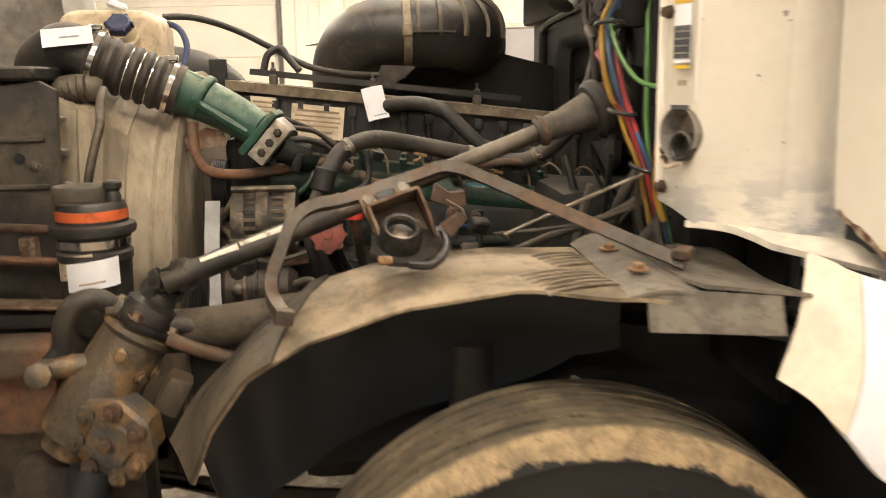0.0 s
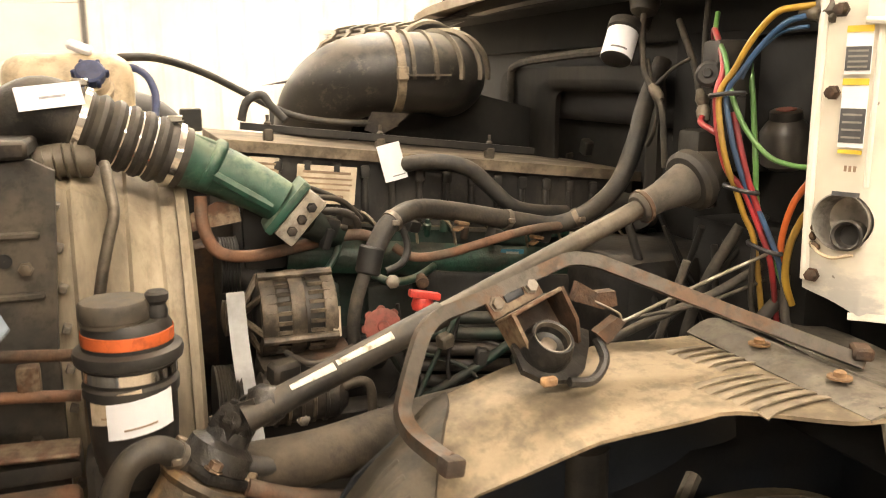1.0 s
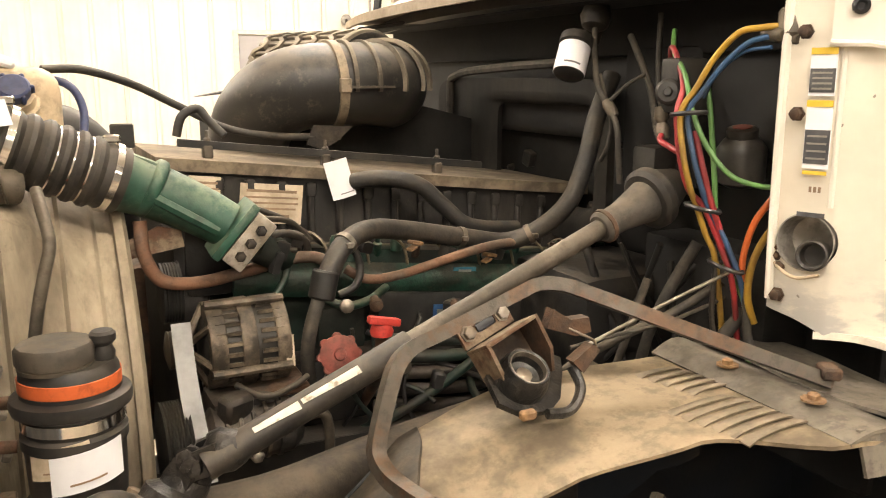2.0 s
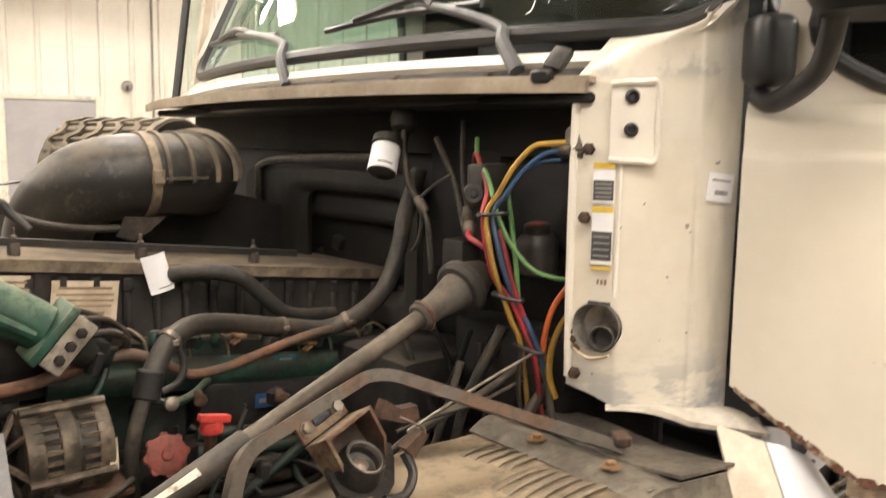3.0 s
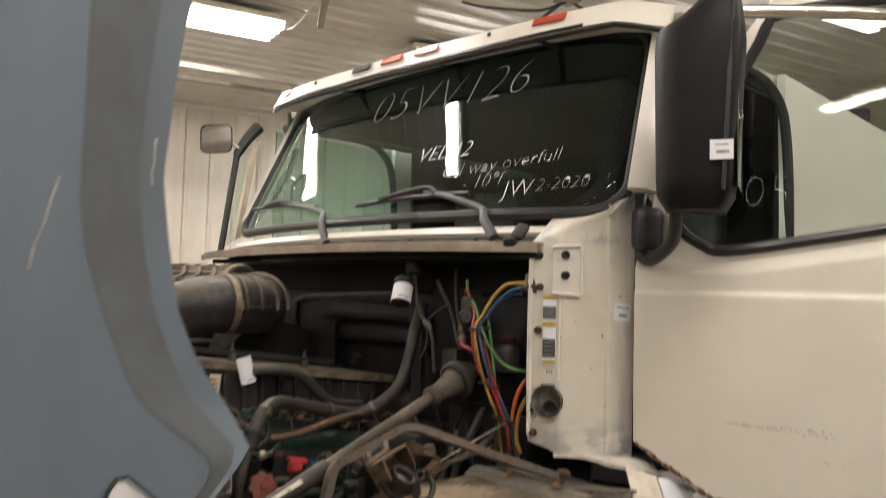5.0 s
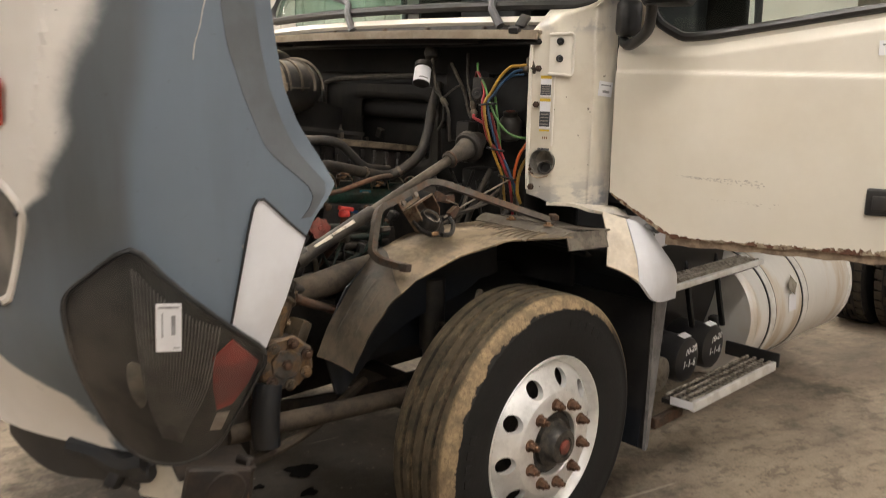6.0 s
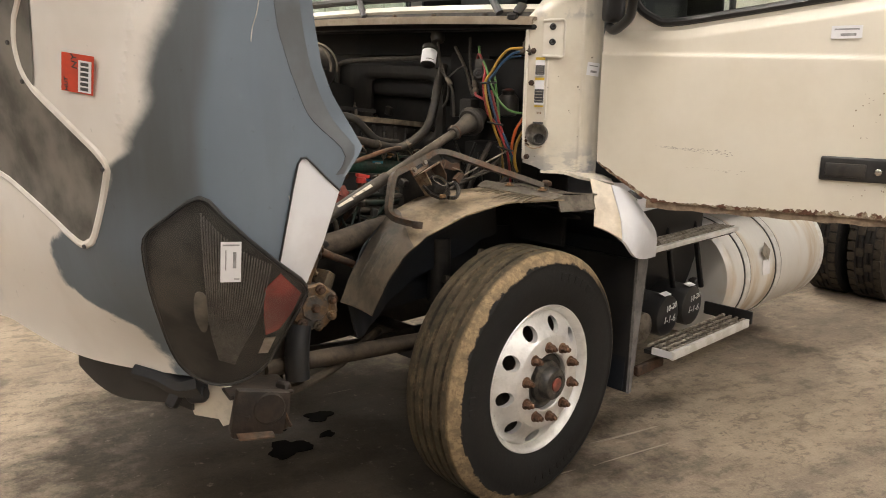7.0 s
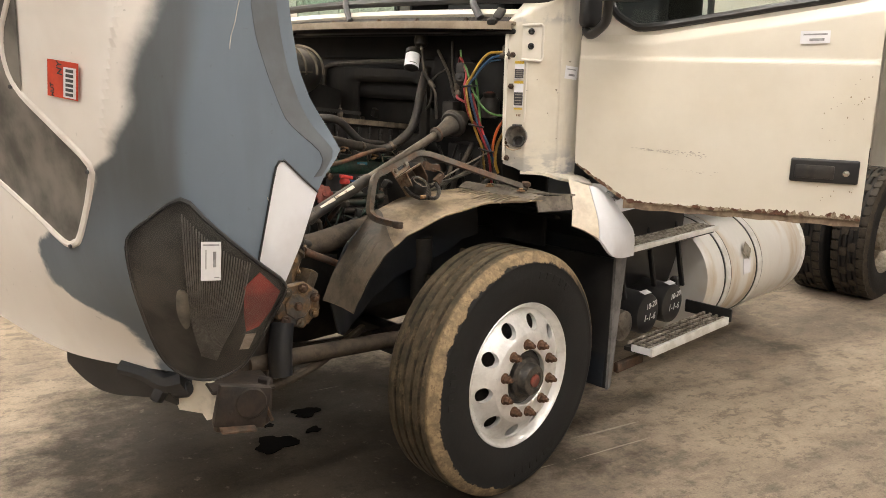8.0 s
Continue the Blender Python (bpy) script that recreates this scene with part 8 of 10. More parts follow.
for p, s in (((-0.515, 0.965, 1.39), (0.05, 0.03, 0.035)), ((-0.48, 0.96, 1.345), (0.035, 0.025, 0.04)), ((-0.44, 0.99, 1.36), (0.03, 0.03, 0.03)), ((-0.49, 0.945, 1.325), (0.02, 0.02, 0.045)), ((-0.30, 0.97, 1.335), (0.03, 0.03, 0.025)), ((-0.10, 0.985, 1.30), (0.03, 0.03, 0.03)), ((0.02, 0.985, 1.29), (0.035, 0.03, 0.03))):
    bm = B()
    add_box(bm, p, s, rot=pose(0, 0, 0, 10, 15, 20), bev=0.006, seg=2)
    part("connector", bm, "black", engine, "black electrical connector")
for p in ((-0.195, 0.945, 1.338), (-0.005, 0.965, 1.29)):
    bm = B()
    add_box(bm, p, (0.03, 0.02, 0.008), rot=pose(0, 0, 0, 0, 12, 10), bev=0.002)
    add_box(bm, (p[0] - 0.008, p[1], p[2] - 0.012), (0.02, 0.02, 0.006), rot=pose(0, 0, 0, 0, -20, 10), bev=0.002)
    part("pipe_clip", bm, "rust_orange", engine, "orange rusty pipe clip")

# charge-air duct: rubber bellows, green casting, silver block
P1, P2 = Vector((-0.935, 0.955, 1.568)), Vector((-0.775, 0.975, 1.502))
ax = (P2 - P1).normalized()
L = (P2 - P1).length
prof = [(0.058, -0.02), (0.062, -0.012), (0.062, 0.012)]
for k in range(5):
    h = 0.02 + (L - 0.04) * k / 5
    w = (L - 0.04) / 5
    prof += [(0.057, h), (0.064, h + w * 0.35), (0.064, h + w * 0.65), (0.057, h + w)]
prof += [(0.060, L - 0.012), (0.060, L + 0.02), (0.055, L + 0.02)]
bm = B()
add_lathe(bm, prof, P1, ax, 36)
part("bellows", bm, "rubber", engine, "dusty ribbed rubber duct bellows", angle=25)
for h, r in ((0.0, 0.064), (L * 0.99, 0.061)):
    bm = B()
    add_lathe(bm, [(r, h - 0.007), (r + 0.003, h - 0.006), (r + 0.003, h + 0.006), (r, h + 0.007)], P1, ax, 36)
    add_box(bm, P1 + ax * h + Vector((0.01, -0.01, r + 0.006)), (0.03, 0.014, 0.014), bev=0.003)
    part("duct_clamp", bm, "chrome", engine, "bright steel duct clamp")
bm = B()
add_tube(bm, [P1 - ax * 0.005, P1 - ax * 0.06, Vector((-1.03, 0.96, 1.575)), Vector((-1.07, 1.0, 1.545)), Vector((-1.08, 1.03, 1.47))], 0.060, 24)
part("duct_elbow", bm, "rubber", engine, "black rubber duct elbow")
for k in (2, 3, 4):
    bm = B()
    add_lathe(bm, [(0.0565, -0.002), (0.0595, -0.0015), (0.0595, 0.0015), (0.0565, 0.002)], P1 + ax * (0.02 + (L - 0.04) * k / 5), ax, 36)
    part("wire_ring", bm, "chrome", engine, "steel ring in the bellows")
F = face_frame((-0.972, 0.893, 1.612), (0.12, -0.85, 0.52), 7, 0.006)
sticker("tag", engine, F, 0.105, 0.046, "paper", "white paper tag on the duct", bars_for(0.085, 0.042, ((0.05, -0.05, 0.5, 0.1),)))
bm = B()
add_tube(bm, [P2 + ax * 0.0, P2 + ax * 0.05, Vector((-0.68, 0.975, 1.462)), Vector((-0.62, 0.965, 1.43)), Vector((-0.575, 0.955, 1.402))], 0.052, 28, radii=[0.056, 0.043])
add_lathe(bm, [(0.050, -0.012), (0.0555, -0.008), (0.0565, 0.0), (0.0555, 0.008), (0.049, 0.012)], Vector((-0.705, 0.977, 1.478)), (0.80, -0.03, -0.45), 28)
part("charge_pipe", bm, "green_pipe", engine, "dusty green cast charge pipe", angle=60)
bm = B()
add_tube(bm, [Vector((-0.72, 0.935, 1.475)), Vector((-0.66, 0.930, 1.437)), Vector((-0.60, 0.925, 1.40))], 0.012, 8)
add_tube(bm, [Vector((-0.76, 0.965, 1.545)), Vector((-0.69, 0.965, 1.515)), Vector((-0.62, 0.955, 1.468))], 0.008, 8)
part("casting_rib", bm, "green_pipe", engine)
ga = Vector((0.68, -0.05, -0.60)).normalized()
mb = basis((-0.57, 0.953, 1.398), ga, (0, 0, 1))
bm = B()
add_box(bm, mb.translation, (0.125, 0.115, 0.018), rot=mb.to_3x3().to_4x4(), bev=0.006, seg=2)
part("pipe_flange", bm, "green_pipe", engine, "green pipe flange")
bm = B()
add_box(bm, mb.translation + ga * 0.033, (0.11, 0.10, 0.045), rot=mb.to_3x3().to_4x4(), bev=0.006, seg=2)
part("throttle_block", bm, "alu_dusty", engine, "dull silver block with four bolts")
for a, b in ((0.03, -0.2), (0.0, -0.2), (-0.03, -0.2)):
    bm = B()
    add_bolt(bm, mb @ Vector((a, 0.051, 0.035)), mb.to_3x3() @ Vector((0, 1, 0)), 0.008, 0.008)
    part("bolt", bm, "dark_metal", engine)
    bm = B()
    add_bolt(bm, mb @ Vector((a, -0.051, 0.035)), mb.to_3x3() @ Vector((0, -1, 0)), 0.008, 0.008)
    part("bolt", bm, "dark_metal", engine)
bm = B()
add_tube(bm, [mb.translation + ga * 0.05, Vector((-0.50, 0.97, 1.345)), Vector((-0.46, 1.01, 1.325))], 0.032, 16)
part("inlet_neck", bm, "green_dirty", engine)
bm = B()
add_prism(bm, [(-0.762, 1.372), (-0.750, 1.388), (-0.700, 1.409), (-0.660, 1.40), (-0.655, 1.368), (-0.756, 1.352)], lambda u, v, w: Vector((u, 0.965 + w, v)), 0.008)
part("pipe_bracket", bm, "rust_plate", engine, "rusty pipe bracket")

# timing cover at the engine's nose, added to close a bright gap
bm = B()
add_box(bm, (-0.635, 1.28, 1.05), (0.07, 0.50, 0.66), bev=0.02, seg=2)
add_box(bm, (-0.60, 1.10, 1.32), (0.10, 0.16, 0.14), bev=0.02, seg=2)
part("timing_cover", bm, "engine_black", engine, "grimy black timing cover")

# alternator and drive
A0 = Vector((-0.635, 0.925, 1.185))
bm = B()
add_lathe(bm, [(0.01, -0.012), (0.05, -0.008), (0.070, 0.004), (0.0765, 0.02), (0.0765, 0.13), (0.05, 0.14), (0.01, 0.142)], A0, (1, 0, 0), 30)
alt = part("alternator", bm, "engine_black", truck, "dusty cast-aluminium alternator with an open spoked front")
for h0, h1, r in ((-0.004, 0.026, 0.083), (0.052, 0.080, 0.085), (0.116, 0.142, 0.084)):
    bm = B()
    add_lathe(bm, [(0.068, h0), (r - 0.002, h0), (r, h0 + 0.003), (r, h1 - 0.003), (r - 0.002, h1), (0.068, h1)], A0, (1, 0, 0), 36)
    part("housing_ring", bm, "alt_cast", alt, "dusty aluminium housing ring")
for k in range(26):
    d = Vector((0, math.cos(2 * math.pi * k / 26), math.sin(2 * math.pi * k / 26)))
    for h0, h1 in ((0.008, 0.052), (0.088, 0.13)):
        bm = B()
        add_tube(bm, [A0 + d * 0.079 + Vector((h0, 0, 0)), A0 + d * 0.080 + Vector((h1, 0, 0))], 0.0034, 6, k=1, square=True)
        part("housing_bar", bm, "alt_cast", alt)
for a in (20, 110, 200, 290):
    bm = B()
    d = Vector((0, math.cos(radians(a)), math.sin(radians(a))))
    add_tube(bm, [A0 + d * 0.09 + Vector((-0.005, 0, 0)), A0 + d * 0.09 + Vector((0.14, 0, 0))], 0.008, 8, k=1)
    part("through_bolt", bm, "alt_cast", alt)
for k in range(6):
    a = 2 * math.pi * (k + 0.3) / 6
    bm = B()
    d = Vector((0, math.cos(a), math.sin(a)))
    add_tube(bm, [A0 + Vector((-0.03, 0, 0)) + d * 0.02, A0 + d * 0.075], 0.007, 6, k=1)
    part("spoke", bm, "alt_cast", alt)
F = face_frame((-0.497, 0.848, 1.178), (0.1, -1, 0.05), 0, 0.002)
sticker("serial_label", alt, F, 0.016, 0.06, "aged_label", "small pale serial label")


def pulley(c, r, w, material="dark_metal", label=""):
    bm = B()
    prof = [(r * 0.35, -0.004), (r * 0.8, 0.0), (r, 0.002)]
    n = max(3, int(w / 0.006))
    for k in range(n):
        h = 0.004 + (w - 0.008) * k / n
        prof += [(r * 0.985, h), (r * 0.95, h + (w - 0.008) / n / 2)]
    prof += [(r, w - 0.002), (r * 0.8, w), (0.01, w)]
    add_lathe(bm, prof, c, (1, 0, 0), 32)
    return part("pulley", bm, material, engine, label)


pulley((-0.705, 0.925, 1.185), 0.036, 0.04, "steel", "small steel pulley")
pulley((-0.735, 0.86, 1.015), 0.095, 0.05, "engine_black", "black damper pulley")
pulley((-0.70, 0.85, 1.02), 0.05, 0.05, "rust", "rusty pulley hub")
pulley((-0.70, 1.02, 1.27), 0.06, 0.04, "engine_black", "black idler pulley")
bm = B()
bmx = [(-0.70, 0.888, 1.245), (-0.70, 0.845, 1.15), (-0.695, 0.795, 1.06), (-0.69, 0.762, 0.99)]
add_sheet(bm, lambda u, v: (lambda p: Vector((p.x + 0.034 * v, p.y, p.z)))(curve_through(bmx, 4)[int(round(u * 12))]), 12, 1, 0.004)
part("drive_belt", bm, "belt", engine, "worn grey drive belt")
bm = B()
add_box(bm, (-0.585, 0.875, 1.06), (0.13, 0.12, 0.10), bev=0.02, seg=2)
add_lathe(bm, [(0.04, 0), (0.052, 0.01), (0.052, 0.15), (0.035, 0.17)], (-0.66, 0.83, 1.045), (1, 0, 0), 24)
add_box(bm, (-0.61, 0.81, 1.10), (0.06, 0.04, 0.05), rot=pose(0, 0, 0, 10, 0, 25), bev=0.008)
ac = part("ac_compressor", bm, "dark_metal", truck, "grimy dark air-conditioning compressor with a ribbed body")
for k in range(5):
    bm = B()
    add_lathe(bm, [(0.050, 0.0), (0.056, 0.002), (0.056, 0.008), (0.050, 0.010)], (-0.635 + 0.024 * k, 0.83, 1.045), (1, 0, 0), 24)
    part("body_rib", bm, "alt_cast" if k in (1, 3) else "dark_metal", ac)
for p in ((-0.62, 0.775, 1.06), (-0.55, 0.785, 1.075), (-0.58, 0.79, 1.01)):
    bm = B()
    add_bolt(bm, p, (0, -1, 0.1), 0.010, 0.012)
    part("bolt", bm, "steel", ac)
bm = B()
add_box(bm, (-0.55, 0.875, 1.105), (0.17, 0.09, 0.016), rot=pose(0, 0, 0, 5, -4, 0), bev=0.004)
part("alternator_bracket", bm, "rust", truck, "rusty alternator bracket")
hose("wire", [(-0.60, 0.84, 1.13), (-0.56, 0.80, 1.115), (-0.51, 0.81, 1.12), (-0.47, 0.83, 1.13)], 0.006, "rubber")
hose("ac_line", [(-0.50, 0.80, 1.06), (-0.46, 0.79, 1.07), (-0.445, 0.79, 1.04), (-0.445, 0.79, 0.96)], 0.010, "cast", "thin metal refrigerant line")
# filler cap and dipstick
ca = Vector((-0.15, -0.9, 0.35)).normalized()
bm = B()
add_lathe(bm, [(0.02, -0.05), (0.02, 0.0)], (-0.414, 0.815, 1.166), ca, 16)
add_lathe(bm, [(0.034, 0.0), (0.037, 0.004), (0.037, 0.016), (0.030, 0.020), (0.012, 0.021), (0.01, 0.026), (0.001, 0.026)], (-0.414, 0.815, 1.166), ca, 16)
part("oil_filler_cap", bm, "red_dirty", engine, "faded red oil filler cap with a scalloped rim")
mc = basis((-0.414, 0.815, 1.166), ca)
for k in range(8):
    a = 2 * math.pi * k / 8
    bm = B()
    add_round(bm, mc @ Vector((0.034 * math.cos(a), 0.034 * math.sin(a), 0.002)), 0.009, ca, 0.014, 10)
    part("cap_lobe", bm, "red_dirty", engine)
hose("filler_tube", [(-0.41, 0.83, 1.15), (-0.40, 0.88, 1.10), (-0.38, 0.98, 1.04)], 0.02, "engine_black")
bm = B()
add_box(bm, (-0.354, 0.735, 1.246), (0.062, 0.018, 0.014), rot=pose(0, 0, 0, 0, 12, 0), bev=0.004, seg=2)
add_lathe(bm, [(0.020, 0), (0.022, 0.008), (0.017, 0.022)], (-0.356, 0.742, 1.218), (0, 0, 1), 14)
part("dipstick_handle", bm, "red", engine, "bright red dipstick handle")
hose("dipstick_tube", [(-0.356, 0.745, 1.22), (-0.352, 0.76, 1.18), (-0.34, 0.82, 1.10), (-0.32, 0.95, 1.0)], 0.011, "rust")
# finned cooler and filters low on the block
for k in range(5):
    bm = B()
    add_tube(bm, [(-0.30, 0.93, 1.145 - 0.036 * k), (-0.10, 0.90, 1.13 - 0.036 * k), (0.02, 0.95, 1.12 - 0.036 * k)], 0.014, 10)
    part("cooler_tube", bm, "green_dirty" if k < 2 else "dark_metal", engine, "dusty finned oil cooler" if k == 0 else "")
bm = B()
add_prism(bm, [(-0.44, 0.86), (-0.16, 1.04), (-0.10, 1.12), (-0.05, 1.12), (-0.12, 1.0), (-0.36, 0.82)], lambda u, v, w: Vector((u, 0.66 + w + 0.1 * (u + 0.3), v)), 0.03)
part("engine_mount", bm, "engine_black", truck, "black diagonal engine mount")
bm = B()
add_box(bm, (-0.15, 1.04, 0.92), (0.9, 0.10, 0.36), bev=0.03, seg=2)
# deep lower box, added to shade the floor under the engine too
add_box(bm, (-0.05, 1.28, 0.60), (0.95, 0.40, 0.34), bev=0.05, seg=2)
part("oil_pan", bm, "engine_black", engine, "black oil pan")
bm = B()
add_box(bm, (0.25, 0.90, 1.12), (0.30, 0.30, 0.3), bev=0.04, seg=2)
part("starter_cover", bm, "engine_black", engine, "black housing below the firewall")

# air intake elbow and filter canister
PY = 1.455
bm = B()
add_tube(bm, [(-0.36, 1.68, 1.42), (-0.375, 1.62, 1.50), (-0.365, 1.55, 1.575), (-0.32, 1.49, 1.63), (-0.25, 1.46, 1.652), (-0.185, PY, 1.655)], 0.105, 30)
part("intake_elbow", bm, "intake", engine, "large black plastic intake elbow", angle=60)
bm = B()
add_tube(bm, [(-0.195, PY, 1.655), (-0.13, PY, 1.657), (-0.06, 1.475, 1.655), (-0.005, 1.54, 1.65), (0.015, 1.62, 1.64)], 0.108, 30, radii=[0.103, 0.112])
part("intake_adaptor", bm, "intake", engine, "black ribbed intake adaptor", angle=60)
bm = B()
add_lathe(bm, [(0.106, -0.012), (0.1115, -0.011), (0.1115, 0.011), (0.106, 0.012)], (-0.196, PY, 1.655), (1, 0.01, 0.03), 36)
add_box(bm, (-0.196, PY - 0.113, 1.655), (0.03, 0.014, 0.035), bev=0.003)
part("intake_clamp", bm, "steel_dusty", engine, "dusty steel clamp of the intake")
# ribs over the upper half of the adaptor, ending on a level flange
for x, y, tx, ty, r in ((-0.165, PY, 1, 0.0, 0.108), (-0.115, PY + 0.004, 1, 0.12, 0.109), (-0.068, 1.472, 1, 0.42, 0.112), (-0.028, 1.505, 0.85, 0.72, 0.115), (0.0, 1.55, 0.5, 0.95, 0.117)):
    ring = basis((x, y, 1.655), (tx, ty, 0.0), (-ty, tx, 0))
    bm = B()
    add_tube(bm, [ring @ Vector((r * math.cos(radians(a)), r * math.sin(radians(a)), 0)) for a in range(-8, 189, 14)], 0.0055, 6, k=2, square=True)
    part("adaptor_rib", bm, "canister", engine)
bm = B()
add_sheet(bm, lambda u, v: Vector((-0.185 + 0.20 * u, PY - 0.098 - 0.022 * v + 0.10 * u ** 3, 1.648)), 12, 2, 0.006)
part("adaptor_flange", bm, "canister", engine, "dusty level flange of the adaptor")
bm = B()
CA = Vector((-0.42, 0.9, 0)).normalized()
CO = Vector((0.0, 1.66, 1.635))
add_lathe(bm, [(0.06, 0.0), (0.160, 0.0), (0.172, 0.004), (0.176, 0.014), (0.172, 0.028), (0.160, 0.03), (0.160, 0.38), (0.15, 0.40), (0.05, 0.41)], CO, CA, 48)
part("air_filter", bm, "canister", engine, "black round air filter canister with dusty tread-like ribs")
bm = B()
add_lathe(bm, [(0.05, -0.004), (0.150, -0.004), (0.164, -0.001), (0.164, 0.002), (0.05, 0.002)], CO, CA, 48)
part("filter_cover", bm, "intake", engine, "dark end cover of the air filter")
mm = basis(CO, CA, (1, 0, 0))
for k in range(26):
    a = 2 * math.pi * k / 26
    d = mm.to_3x3() @ Vector((math.cos(a), math.sin(a), 0))
    bm = B()
    add_box(bm, CO + d * 0.163 + CA * 0.205, (0.34, 0.014, 0.012), rot=basis((0, 0, 0), d, CA).to_3x3().to_4x4(), bev=0.003)
    part("canister_rib", bm, "canister", engine)
for h in (0.07, 0.14, 0.21, 0.28, 0.35):
    bm = B()
    add_tube(bm, [mm @ Vector((0.168 * math.cos(math.pi * k / 26), 0.168 * math.sin(math.pi * k / 26), h + (0.013 if k % 4 in (0, 3) else -0.013))) for k in range(53)], 0.007, 6, k=1, square=True)
    part("canister_hoop", bm, "canister", engine)
bm = B()
add_prism(bm, [(-0.46, 1.53), (-0.38, 1.64), (-0.33, 1.63), (-0.36, 1.5)], lambda u, v, w: Vector((u, 1.66 + w, v)), 0.012)
add_prism(bm, [(-0.50, 1.625), (-0.40, 1.645), (-0.40, 1.635)], lambda u, v, w: Vector((u, 1.62 + w, v)), 0.05)
part("intake_bracket", bm, "black", engine, "thin black bracket by the intake")
bm = B()
add_prism(bm, [(-0.29, 1.515), (-0.27, 1.56), (-0.17, 1.555), (-0.21, 1.52), (-0.25, 1.50)], lambda u, v, w: Vector((u, 1.37 + w, v)), 0.008)
part("shield_plate", bm, "dark_metal", engine, "bent dark shield plate")
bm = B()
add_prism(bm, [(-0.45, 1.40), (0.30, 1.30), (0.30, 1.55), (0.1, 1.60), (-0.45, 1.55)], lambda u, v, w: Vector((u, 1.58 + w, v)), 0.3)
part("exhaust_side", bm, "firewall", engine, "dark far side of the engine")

# far duct and turbo are filler, added to block bright floor behind the shroud
bm = B()
add_tube(bm, [(-0.74, 1.78, 0.75), (-0.73, 1.78, 1.1), (-0.72, 1.76, 1.38), (-0.80, 1.70, 1.52), (-0.95, 1.66, 1.56)], 0.075, 16)
part("far_duct", bm, "engine_black", engine, "black duct added as filler on the engine's far side")
bm = B()
add_lathe(bm, [(0.06, -0.08), (0.13, -0.06), (0.15, 0.0), (0.13, 0.06), (0.06, 0.08)], (-0.50, 1.74, 1.22), (1, 0, 0), 24)
add_box(bm, (-0.55, 1.66, 1.0), (0.35, 0.16, 0.42), bev=0.05, seg=2)
part("turbocharger", bm, "rust", engine, "rusty turbocharger added as filler on the far side")

# radiator, shroud, fan
bm = B()
add_box(bm, (-1.09, CY, 1.05), (0.16, 0.98, 0.96), bev=0.015)
rad = part("radiator", bm, "engine_black", truck, "dusty black radiator")
bm = B()
add_prism(bm, [(-1.20, 0.58), (-1.20, 1.49), (-1.0, 1.52), (-0.965, 1.50), (-0.985, 1.2), (-0.985, 0.58)], lambda u, v, w: Vector((u, 0.765 + w, v)), 0.02)
part("side_plate", bm, "rad_plate", rad, "dusty black radiator side plate")
bm = B()
add_box(bm, (-1.10, 0.90, 1.535), (0.2, 0.30, 0.03), bev=0.006)
part("top_bracket", bm, "dark_metal", rad, "dark radiator bracket")
for p in ((-1.02, 0.763, 1.345), (-1.14, 0.763, 1.47), (-1.03, 0.763, 1.05)):
    bm = B()
    add_bolt(bm, p, (0, -1, 0), 0.009, 0.008)
    part("bolt", bm, "steel", rad)
for k in range(9):
    bm = B()
    add_box(bm, (-0.972, 0.80, 1.44 - 0.07 * k), (0.014, 0.03, 0.012), rot=pose(0, 0, 0, 0, 20, 0), bev=0.002)
    part("clip", bm, "steel", rad)
bm = B()
SC = Vector((0, 1.30, 1.02))
def step_up(v, at):
    return min(max((v - at) / 0.03, 0.0), 1.0)


def shroud(u, v):
    a = 2 * math.pi * u
    c, s = math.cos(a), math.sin(a)
    q = 1 / max(abs(c), abs(s)) ** 0.85
    r0 = 0.50 * q
    r1 = 0.50
    t = min(v / 0.75, 1.0)
    r = r0 + (r1 - r0) * t + 0.014 * step_up(v, 0.18) - 0.012 * step_up(v, 0.40) + 0.012 * step_up(v, 0.56) - 0.010 * step_up(v, 0.80)
    x = -1.0 + 0.235 * v
    return Vector((x, SC.y + r * c, SC.z + r * s * 0.98))
add_sheet(bm, shroud, 72, 66, 0.006)
shr = part("fan_shroud", bm, "shroud", truck, "dust-caked tan fan shroud", angle=24)
bm = B()
mm = basis((-0.765, SC.y, SC.z), (1, 0, 0))
add_lathe(bm, [(0.492, -0.012), (0.524, -0.011), (0.526, 0.004), (0.512, 0.012), (0.492, 0.012)], (-0.765, SC.y, SC.z), (1, 0, 0), 72)
part("shroud_ring", bm, "shroud", shr, "dusty lip of the fan shroud")
hose("vent_tube", [(-0.893, 0.85, 1.50), (-0.888, 0.80, 1.475), (-0.882, 0.765, 1.43), (-0.892, 0.755, 1.39), (-0.905, 0.75, 1.34), (-0.915, 0.745, 1.29)], 0.0095, "cast", "thin pale vent tube", parent=rad)
bm = B()
add_lathe(bm, [(0.001, 0.05), (0.09, 0.05), (0.11, 0.03), (0.11, -0.02), (0.001, -0.02)], (-0.80, SC.y, SC.z), (1, 0, 0), 24)
part("fan", bm, "engine_black", engine, "black radiator fan")
for k in range(8):
    a = 2 * math.pi * k / 8
    bm = B()
    rr = Matrix.Rotation(a, 4, "X")
    add_sheet(bm, lambda u, v: Vector((-0.80, SC.y, SC.z)) + rr @ Vector((0.06 * (v - 0.5), 0.14 * (v - 0.5), 0.09 + 0.37 * u)), 4, 3, 0.005)
    part("fan_blade", bm, "fan_yellow" if k == 2 else "engine_black", engine)
